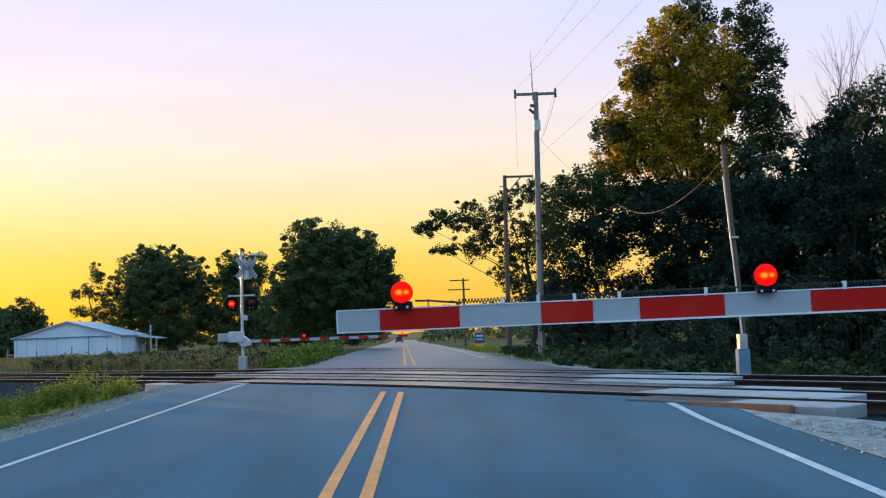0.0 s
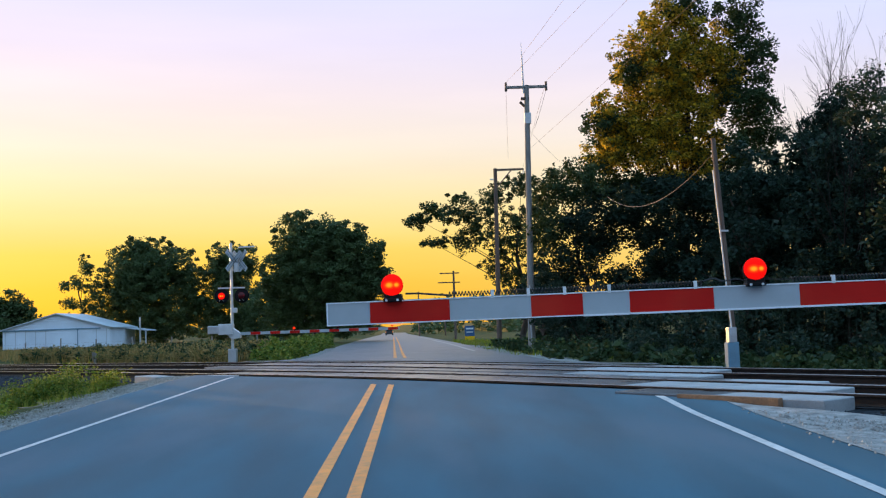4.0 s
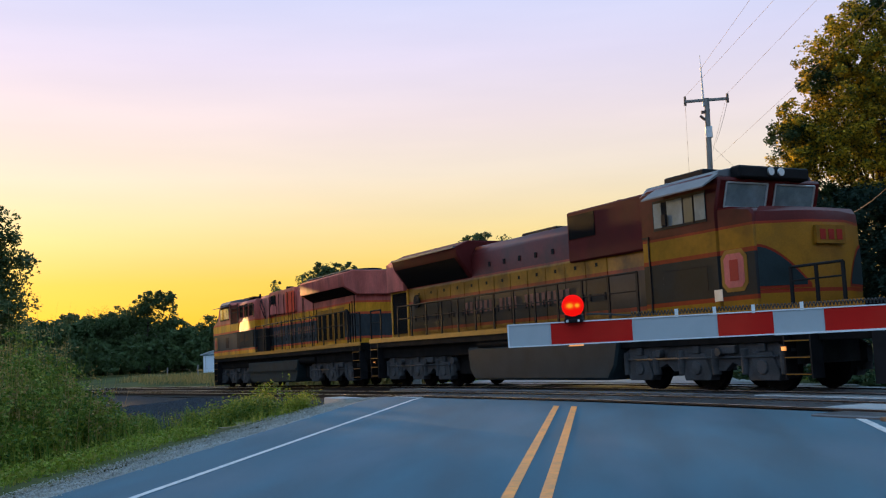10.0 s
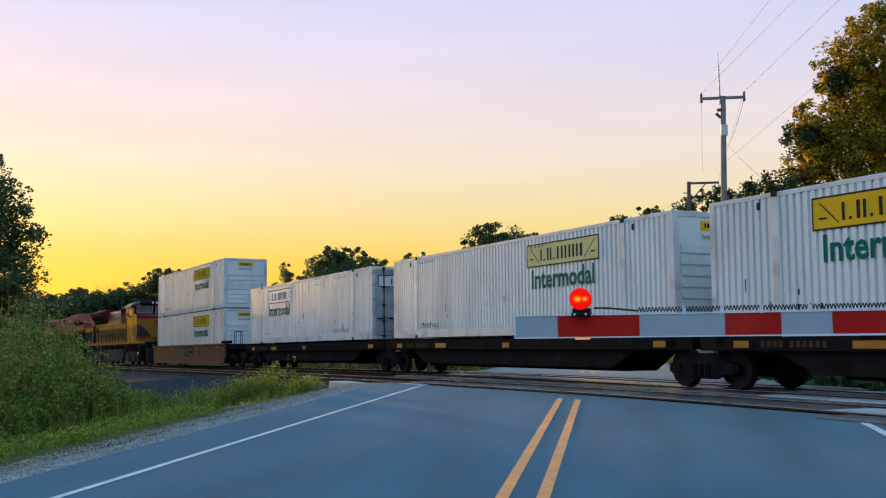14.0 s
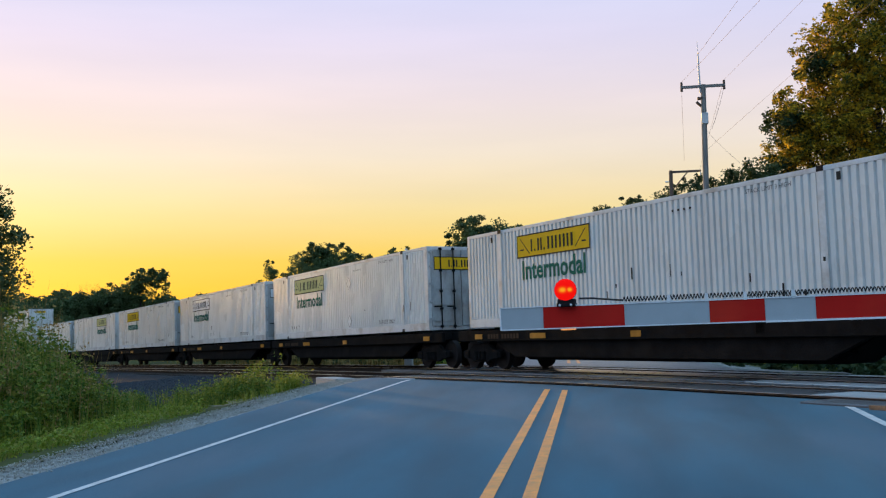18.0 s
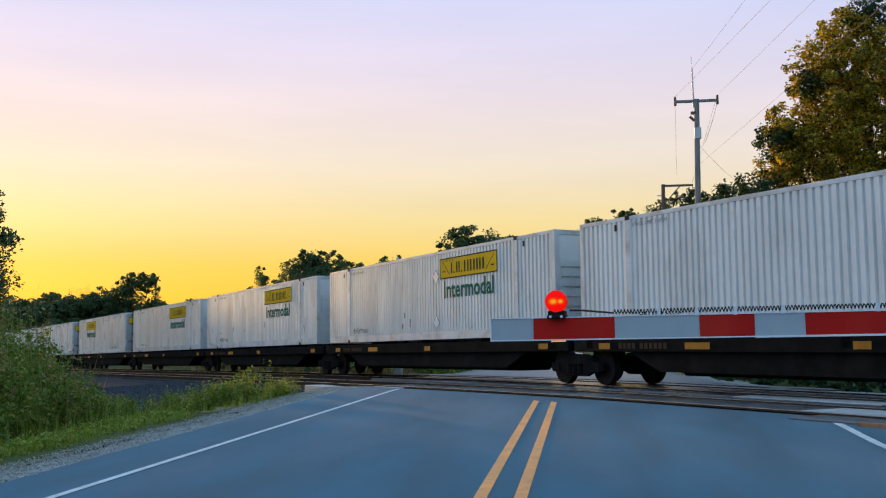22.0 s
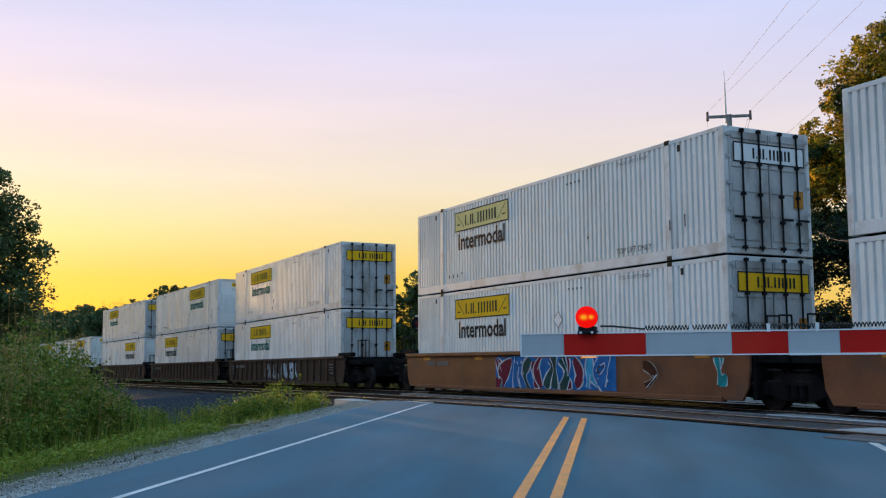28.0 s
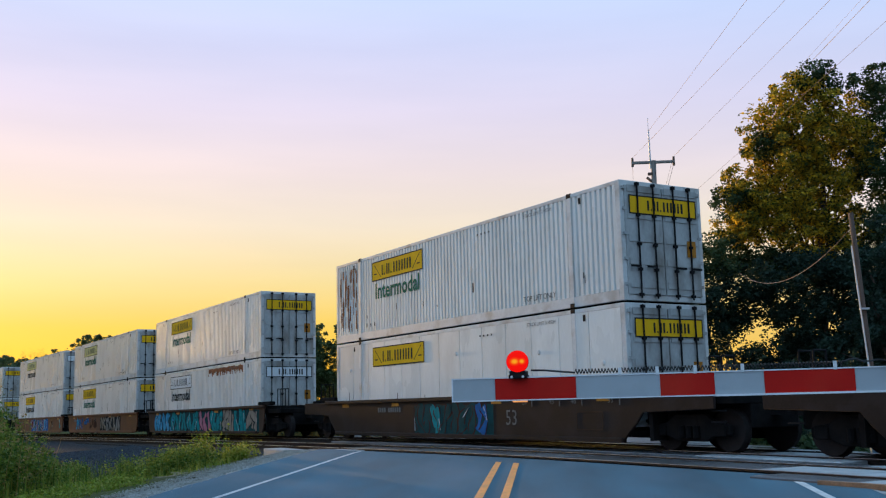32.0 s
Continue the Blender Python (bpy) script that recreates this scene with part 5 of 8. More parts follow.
def door_bars(x):
    out = []
    y = 0.5
    for w, gap, dot in ((0.05, 0.06, 0), (0.03, 0.06, 1), (0.05, 0.05, 0), (0.05, 0.05, 0), (0.03, 0.07, 1), (0.05, 0.07, 0), (0.05, 0.06, 0), (0.05, 0.07, 0), (0.05, 0.06, 0), (0.05, 0.06, 0), (0.06, 0.0, 0)):
        out.append((x - 0.07, x - 0.063, y - w, y, 2.17, 2.21 if dot else 2.41))
        y -= w + gap
    return out


def door_leaf(sg):
    x = -HALF_L
    sh = Shape().box(x - 0.03, x + 0.03, min(0.015 * sg, 1.17 * sg), max(0.015 * sg, 1.17 * sg), 0.14, CH - 0.12)
    return sh.mesh("door", DOOR_WHITE, 0.008)


def lock_rods(sg):
    sh = Shape()
    x = -HALF_L - 0.085
    for y in (0.32 * sg, 0.82 * sg):
        sh.tube((x, y, 0.05), (x, y, CH - 0.04), 0.022, seg=6)
        for z in (0.1, 0.7, 1.3, 2.0, 2.75):
            sh.box(x - 0.03, x + 0.04, y - 0.05, y + 0.05, z, z + 0.07)
        sh.box(x - 0.035, x - 0.01, min(y, y + 0.3 * sg), max(y, y + 0.3 * sg), 0.78, 0.83)
    return sh.mesh("lock_rod", BLACK)


def hinges(sg):
    return [(-HALF_L - 0.045, -HALF_L + 0.03, 1.17 * sg - 0.05, 1.17 * sg + 0.07, z, z + 0.07) for z in (0.35, 0.95, 1.55, 2.15, 2.65)]


def nose_end(t, sign):
    """The closed end at +x: smooth top sheet, level ribs below, a small sign."""
    def plate():
        x = HALF_L
        sh = Shape().box(x - 0.06, x - 0.02, -1.2, 1.2, 0.14, CH - 0.12)
        return sh.mesh("end_wall", WHITE_BOX, 0.012)

    def lines():
        sh = Shape()
        for i in range(8):
            sh.box(HALF_L - 0.018, HALF_L - 0.012, -1.1, 1.1, 0.205 + i * 0.27, 0.225 + i * 0.27)
        sh.box(HALF_L + 0.0, HALF_L + 0.006, 0.55, 0.75, 0.35, 0.6).box(HALF_L + 0.016, HALF_L + 0.02, -0.9, -0.2, 2.16, 2.24)
        return sh.mesh("rib_shadow_line", WHITE_RAILS)

    e = part("end_wall", shared("nose", plate), None, t, "white end wall with level ribs and soot streaks")
    pieces("rib", "noseribs", [(HALF_L - 0.02, HALF_L + 0.015, -1.08, 1.08, 0.25 + i * 0.27, 0.44 + i * 0.27) for i in range(7)], WHITE_BOX, e)
    s = part("end_sign", shared(("nsign", sign.name), lambda: Shape().box(HALF_L - 0.018, HALF_L - 0.008, -0.45, 0.45, 2.42, 2.66).mesh("end_sign", sign)), None, e, "small owner's sign as plain bars")
    pieces("letter_bar", "nbars", nose_bars(), DECAL_BLACK, s)
    me = lettering("Intermodal", 0.13, DECAL_GREEN)
    part("lettering", me, None, e, at=pose(HALF_L - 0.008, -0.42, 2.22, 0, 0, 90))
    part("soot_streak", shared("nsoot", lambda: Shape().box(HALF_L + 0.016, HALF_L + 0.019, 0.92, 0.96, 0.3, 1.5).box(HALF_L + 0.016, HALF_L + 0.019, 0.2, 0.23, 0.3, 0.8).mesh("soot_streak", RUST)), None, e)


def nose_bars():
    out = []
    y = -0.33
    for w in (0.05, 0.07, 0.03, 0.07, 0.07, 0.07, 0.06):
        out.append((HALF_L - 0.008, HALF_L - 0.003, y, y + w, 2.49, 2.6))
        y += w + 0.03
    return out


def side_sign(t, sg, paint, text_mat, flat=False):
    """The owner's sign on one long side: framed panel, plain bars for the name, and the word below it."""
    y = sg * (CW / 2 + 0.005)
    x0 = HALF_L - 3.0  # end of the sign next to the closed end
    x1 = x0 - 3.55

    def yy(a, b):
        return min(sg * a, sg * b), max(sg * a, sg * b)

    w = CW / 2
    pn = Shape().box(x1, x0, *yy(w + 0.002, w + 0.006), 1.98, 2.58)
    p = part("side_sign", shared(("sign", sg, paint.name), lambda: pn.mesh("side_sign", paint)), None, t, "framed owner's sign with its name as plain bars")

    def rims():
        sh = Shape()
        for a, b, z0, z1 in ((x1 - 0.02, x0 + 0.02, 1.95, 1.985), (x1 - 0.02, x0 + 0.02, 2.575, 2.61), (x1 - 0.02, x1 + 0.015, 1.95, 2.61), (x0 - 0.015, x0 + 0.02, 1.95, 2.61)):
            sh.box(a, b, *yy(w + 0.004, w + 0.009), z0, z1)
        for cx, dr in ((x0 - 0.45, 1), (x1 + 0.45, -1)):
            yb = sg * (w + 0.008)
            sh.add([(cx + dr * 0.3, yb, 2.5), (cx + dr * 0.26, yb, 2.5), (cx - dr * 0.22, yb, 2.06), (cx - dr * 0.18, yb, 2.06)], [(0, 1, 2, 3)])
            sh.add([(cx + dr * 0.3, yb, 2.16), (cx + dr * 0.1, yb, 2.16), (cx + dr * 0.1, yb, 2.2), (cx + dr * 0.3, yb, 2.2)], [(0, 1, 2, 3)])
        return sh.mesh("rim", DECAL_BLACK)

    part("rim", shared(("rim", sg), rims), None, p)

    def letters():
        out = []
        # reads from the viewer's left: towards -x on the +y side
        x, xm = -1.05, (x0 + x1) / 2
        # stems of the name as upright bars: (width, gap after it, low dot or full height)
        for wd, gap, dot in ((0.07, 0.10, 0), (0.06, 0.12, 1), (0.08, 0.07, 0), (0.07, 0.09, 0), (0.06, 0.14, 1), (0.08, 0.12, 0), (0.08, 0.1, 0), (0.08, 0.12, 0), (0.08, 0.1, 0), (0.08, 0.1, 0), (0.08, 0.1, 0), (0.1, 0.0, 0)):
            lo, hi = (xm - x - wd, xm - x) if sg > 0 else (xm + x, xm + x + wd)
            out.append((lo, hi, *yy(w + 0.007, w + 0.011), 2.1, 2.16 if dot else 2.45))
            x += wd + gap
        return out

    pieces("letter_bar", ("letters", sg), letters(), DECAL_BLACK, p)
    if text_mat:
        me = lettering("Intermodal", 0.54, text_mat, 0.018)
        k = 3.15 / max(v.co.x for v in me.vertices)
        wide = Matrix.Diagonal((k, 1, 1, 1))
        if sg > 0:
            part("lettering", me, None, p, "dark painted word below the sign", at=pose(x0 - 0.2, w + 0.008, 1.34, 0, 0, 180) @ wide)
        else:
            part("lettering", me, None, p, "dark painted word below the sign", at=pose(x1 + 0.2, -w - 0.008, 1.34) @ wide)
    low = lettering("TOP LIFT ONLY", 0.15, DECAL_BLACK)
    if sg > 0:
        part("stencil", low, None, t, at=pose(-4.0, w + 0.008, 0.34, 0, 0, 180))
        part("stencil", lettering("STACK LIMIT 3 HIGH", 0.1, DECAL_GREY), None, t, at=pose(-4.1, w + 0.008, 2.6, 0, 0, 180))
    else:
        part("stencil", low, None, t, at=pose(-5.7, -w - 0.008, 0.34))
        part("stencil", lettering("STACK LIMIT 3 HIGH", 0.1, DECAL_GREY), None, t, at=pose(-5.9, -w - 0.008, 2.6))


def container(q, z, rear_doors, sign, text_mat, seed, smooth_side=False, rust=None, label="", placards=()):
    """One 53-foot container at q on the train with its floor at z; its closed end leads unless rear_doors is false."""
    t = thing("container", pose(0, 0, 0), label, "shipping container", "containers of the train")
    body = part("frame", shared("cframe", box_frame), None, t, "white rails and posts, scuffed and stained")
    part("corner_casting", shared("ccast", castings), None, body)
    part("roof", shared("croof", lambda: Shape().box(-HALF_L + 0.1, HALF_L - 0.1, -CW / 2 + 0.04, CW / 2 - 0.04, CH - 0.06, CH - 0.015).mesh("roof", WHITE_BOX)), None, t)
    part("floor", shared("cfloor", lambda: Shape().box(-HALF_L + 0.1, HALF_L - 0.1, -CW / 2 + 0.04, CW / 2 - 0.04, 0.02, 0.1).mesh("floor", UNDER)), None, t)
    near = 1 if rear_doors else -1
    for sg in (1, -1):
        if smooth_side:
            def plain(sg=sg):
                sh = Shape()
                sh.box(-HALF_L + 0.16, HALF_L - 0.16, *sorted((sg * (CW / 2 - 0.05), sg * (CW / 2 - 0.025))), 0.26, CH - 0.1)
                return sh.mesh("side_wall", WHITE_BOX, 0.004)
            sw = part("side_wall", shared(("plain", sg), plain), None, t, "smooth riveted white side panels")
            xs = [-HALF_L + 0.16 + i * 1.216 for i in range(14)]
            pieces("panel", ("panel", sg), [(a + 0.012, b - 0.012, *sorted((sg * (CW / 2 - 0.03), sg * (CW / 2 - 0.006))), 0.26, CH - 0.1) for a, b in zip(xs, xs[1:])], WHITE_BOX, sw)
            for vx, vz in ((6.9, 1.9), (6.9, 0.7), (-0.4, 2.1), (-4.6, 1.9), (-7.2, 1.5), (1.9, 0.6)):
                part("vent_cap", shared(("cap", sg), lambda: Shape().tube((0, 0, 0), (0, 0.03 * sg, 0), 0.07, 0.04, 10).mesh("vent_cap", WHITE_RAILS)), None, t, at=pose(vx, sg * (CW / 2 - 0.006), vz))
        else:
            def wall(sg=sg):
                sh = corrugated(-HALF_L + 0.16, HALF_L - 0.16, 0.26, CH - 0.1, CW / 2 - 0.002)
                if sg < 0:
                    sh.v = [(-x, -y, zz) for x, y, zz in sh.v]
                return sh.mesh("side_wall", WHITE_BOX, smooth=False)
            part("side_wall", shared(("wall", sg), wall), None, t, "corrugated white steel side wall")
        side_sign(t, sg, sign, text_mat)
    door_end(t, DECAL_WHITE if label.startswith("bluish") else (sign if sign is not DECAL_PALE else DECAL_YELLOW))
    nose_end(t, DECAL_YELLOW)
    mk = part("stencil_print", shared(("marks", seed % 5), lambda: small_marks(seed % 5)), None, t)
    tagged(mk, "small black stencilled marks", kind="stuff")
    if near < 0:
        mk.matrix_basis = pose(0, 0, 0, 0, 0, 180)
    if placards:
        pl = part("placard", shared(("plac", placards), lambda: placard(placards)), None, t, "diamond placard holder")
        pl.matrix_basis = pose(-1.2 if near > 0 else 1.2, 0, 0, 0, 0, 0 if near > 0 else 180)
    if rust:
        sh = Shape()
        rr = random.Random(seed)
        for a, b, z0, z1 in rust:
            tall = z1 - z0 > 1.0
            n = max(int((b - a) / 0.215), 1)
            for i in range(n):
                x = a + i * 0.215
                if tall:
                    for _ in range(9):
                        w, ln, zz = rr.uniform(0.02, 0.1), rr.uniform(0.15, 0.7), rr.uniform(z0, z1)
                        xx = x + rr.uniform(0.0, 0.1)
                        sh.box(xx, xx + w, CW / 2 + 0.0, CW / 2 + 0.003, zz, min(zz + ln, z1))
                else:
                    top = z1 - rr.uniform(0.0, 0.05)
                    for k in range(3):
                        sh.box(x + k * 0.07, x + k * 0.07 + 0.072, CW / 2 + 0.0, CW / 2 + 0.003, z0 + rr.uniform(0.0, 0.22), top)
        part("rust_stain", sh, RUST, t, "blotchy brown rust streaks", at=pose(0, 0, 0) if near > 0 else pose(0, 0, 0, 0, 0, 180))
    t["turn"] = 0 if rear_doors else 1
    MOVING.append((t, q - HALF_L, 12.2, z, 0 if rear_doors else 180))
    return t


Y, P_, W_ = DECAL_YELLOW, DECAL_PALE, DECAL_WHITE
G_, K_ = DECAL_GREEN, DECAL_BLACK
LOW, HIGH, FLAT = 0.50, 3.43, 1.28
L_UP = "white corrugated container with a yellow sign, stacked on another"
L_LOW = "white corrugated container with a yellow sign, sitting in a well car"
L_FLAT = "white corrugated container with a yellow sign on a low car"
L_PALE = "white corrugated container with a bleached sign on a low car"
STACKS = (  # front end along the train, upper (doors last, sign, word), lower (doors last, sign, word)
    (-150.98, (False, Y, G_), (False, Y, G_)),
    (-354.05, (True, Y, G_), (False, Y, K_)),
    (-373.8, (False, Y, G_), (True, Y, K_)),
    (-393.6, (True, Y, G_), (True, Y, G_)),
    (-417.4, (True, P_, K_), (True, Y, K_)),
    (-436.9, (True, P_, G_), (True, Y, G_)),
    (-456.9, (True, Y, G_), (True, W_, K_)),
    (-480.8, (True, Y, G_), (True, Y, None)),
)
for i, (q, up, lo) in enumerate(STACKS):
    rust_lo = ((-5.9, -1.0, 2.35, 2.75),) if i == 6 else None
    rust_up = ((6.3, 7.9, 0.35, 2.6),) if i == 7 else None
    container(q, LOW, *lo, 20 + i, smooth_side=(i == 7), rust=rust_lo, label="smooth-sided white container with a yellow sign in a well car" if i == 7 else (L_LOW if i != 6 else "white corrugated container with a rust band, sitting in a well car"), placards=(1.7,) if i in (2, 4) else ())
    container(q, HIGH, *up, 40 + i, rust=rust_up, label=L_UP if i not in (4, 7) else ("bluish white scuffed container with a bleached sign, stacked on another" if i == 4 else "rust-streaked white container with a yellow sign, stacked on another"), placards=(0.6, 2.2) if i in (0, 2) else ())
SINGLES = ((-172.2, True, W_, G_), (-190.4, False, P_, G_), (-207.8, True, Y, G_), (-225.3, True, W_, G_), (-242.7, True, P_, G_),
           (-261.7, True, Y, G_), (-280.2, False, Y, G_), (-297.7, False, Y, G_), (-315.3, False, Y, G_), (-332.6, False, Y, G_))
for i, (q, dr, sg, tx) in enumerate(SINGLES):
    container(q, FLAT, dr, sg, tx, 60 + i, label=L_FLAT if sg is Y else L_PALE, placards=(0.55, 2.05) if i in (4, 6, 8) else ((2.1,) if i == 2 else ()))


# ---- cars under the containers ----
def flat_car(q0, q1, lead, tail):
    """A low skeleton unit between q0 (front) and q1 (rear); lead and tail tell which ends have their own bogie."""
    mid, half = (q0 + q1) / 2, (q0 - q1) / 2
    t = thing("flat_car", pose(0, 0, 0), "low dark container car with amber reflectors along its sill", "rail car", "low cars of the train")
    part("side_sill", Shape().box(-half + 0.1, half - 0.1, 1.12, 1.24, 0.86, 1.2).box(-half + 0.1, half - 0.1, -1.24, -1.12, 0.86, 1.2), UNDER, t, bevel=0.02)
    part("centre_beam", Shape().prism(((-half, 1.2), (half, 1.2), (half, 0.9), (half - 2.6, 0.9), (half - 3.6, 0.3), (-half + 3.6, 0.3), (-half + 2.6, 0.9), (-half, 0.9)), -0.55, 0.55), UNDER, t, bevel=0.02)
    part("apron", Shape().prism(((-half + 2.2, 0.9), (half - 2.2, 0.9), (half - 3.4, 0.4), (-half + 3.4, 0.4)), 1.0, 1.14), UNDER, t)
    for i in range(5):
        x = half - 0.8 - i * (2 * half - 1.6) / 4
        part("cross_bearer", Shape().box(x - 0.12, x + 0.12, -1.24, 1.24, 0.95, 1.26), UNDER, t)
    for x, w in ((half - 1.2, 0.45), (half - 4.4, 0.8), (half - 9.0, 0.4), (-half + 1.5, 0.45)):
        part("reflector", Shape().box(x - w, x, 1.242, 1.25, 0.93, 1.08), REFLECTOR, t)
    nums = []
    x = half - 2.0
    for w in (0.12, 0.12, 0.12, 0.12, -0.08, 0.12, 0.12, 0.12, 0.12, 0.12, 0.12):
        if w > 0:
            nums.append((x - w, x, 1.242, 1.248, 0.94, 1.08))
        x -= abs(w) + 0.05
    pieces("number_bar", ("fnum", round(half, 3)), nums, DECAL_DIM, t, "car number as a plain bar")
    part("brake_rod", Shape().tube((-half + 3, 0.7, 0.55), (half - 3, 0.7, 0.55), 0.035, seg=6).box(-0.6, 0.2, 0.55, 0.95, 0.45, 0.8), UNDER, t)
    part("coupler", Shape().box(half - 0.2, half + 0.55, -0.14, 0.14, 0.75, 1.0), UNDER, t)
    part("coupler", Shape().box(-half - 0.55, -half + 0.2, -0.14, 0.14, 0.75, 1.0), UNDER, t)
    if lead:
        freight_bogie(t, lead - mid)
    if tail:
        freight_bogie(t, tail - mid)
    return riding(t, mid, 15.0)


def ends(qs):
    """Fronts and rears of units that meet halfway between neighbouring boxes."""
    out = []
    for i, q in enumerate(qs):
        f = q + 1.0 if i == 0 else (q + qs[i - 1] - CL) / 2
        r = q - CL - 1.0 if i == len(qs) - 1 else (q - CL + qs[i + 1]) / 2
        out.append((f, r))
    return out


for pack in ([s[0] for s in SINGLES[:5]], [s[0] for s in SINGLES[5:]]):
    es = ends(pack)
    for i, (f, r) in enumerate(es):
        first, last = i == 0, i == len(es) - 1
        flat_car(f - 0.03, r + 0.03, f - 1.3 if first else f, r + 1.2 if last else None)


def graffiti(t, x0, x1, z0, z1, colours, seed, back=None, rim=4, fat=1.0):
    """Sprayed letter shapes on a car side: fat curved strokes with dark outlines, no readable words."""
    rng = random.Random(seed)
    y = 1.405
    if back is not None:
        xs = [x0 + (x1 - x0) * k / 24 for k in range(25)]
        vs = [(x, y, z0 + rng.uniform(0, 0.07)) for x in xs] + [(x, y, z1 - rng.uniform(0, 0.09)) for x in xs]
        sh = Shape().add(vs, [(k, k + 1, 26 + k, 25 + k) for k in range(24)])
        part("spray_ground", sh, back, t, "sprayed background patches")
    # overlapping fat ribbons without readable letters: dark outline, coloured body, pale shine
    def ribbon(pts, wid, lift, name, mt):
        fine = []
        for k in range(len(pts) - 1):
            p0, p1, p2, p3 = (Vector(pts[min(max(k + d, 0), len(pts) - 1)]) for d in (-1, 0, 1, 2))
            for q in range(6):
                u = q / 6
                fine.append(0.5 * (2 * p1 + (p2 - p0) * u + (2 * p0 - 5 * p1 + 4 * p2 - p3) * u * u + (3 * p1 - p0 - 3 * p2 + p3) * u ** 3))
        fine.append(Vector(pts[-1]))
        vs = []
        for k, p in enumerate(fine):
            d = (fine[min(k + 1, len(fine) - 1)] - fine[max(k - 1, 0)]).normalized()
            wd = wid * (0.75 + 0.35 * math.sin(k * 0.55 + pts[0][0] * 3))
            for sg in (1, -1):
                vs.append((min(max(p.x - d.y * wd / 2 * sg, x0), x1), y + lift + 0.00003 * k, min(max(p.y + d.x * wd / 2 * sg, z0 - 0.01), z1 + 0.01)))
        sh = Shape().add(vs, [(2 * k, 2 * k + 1, 2 * k + 3, 2 * k + 2) for k in range(len(fine) - 1)])
        part(name, sh, mt, t, "sprayed graffiti stroke")

    x, n, hgt = x1 - 0.25, 0, z1 - z0
    while x - 0.3 > x0:
        share = (x1 - x) / (x1 - x0)
        fill = colours[min(int(share * len(colours)), len(colours) - 1)]
        w = rng.uniform(0.45, 0.8)
        flip = rng.choice((1, -1))
        pts = [(x + w * rng.uniform(-0.45, 0.45), z0 + hgt * (0.5 + flip * (v - 0.5) + rng.uniform(-0.08, 0.08))) for v in (0.1, 0.5, 0.92, 0.6, 0.25)[: rng.randint(3, 5)]]
        ribbon(pts, 0.33 * fat, 0.003 + 0.0012 * (n % 5), "spray_outline", SPRAY[rim])
        ribbon(pts, 0.24 * fat, 0.0036 + 0.0012 * (n % 5), "spray_stroke", fill)
        if n % 3 == 0:
            (ax, az), (bx, bz) = pts[0], pts[1]
            ribbon([(ax - 0.05, az), ((ax + bx) / 2 - 0.06, (az + bz) / 2), (bx - 0.05, bz)], 0.035, 0.0105, "spray_shine", SPRAY[2])
        x -= w * rng.uniform(0.5, 0.75)
        n += 1


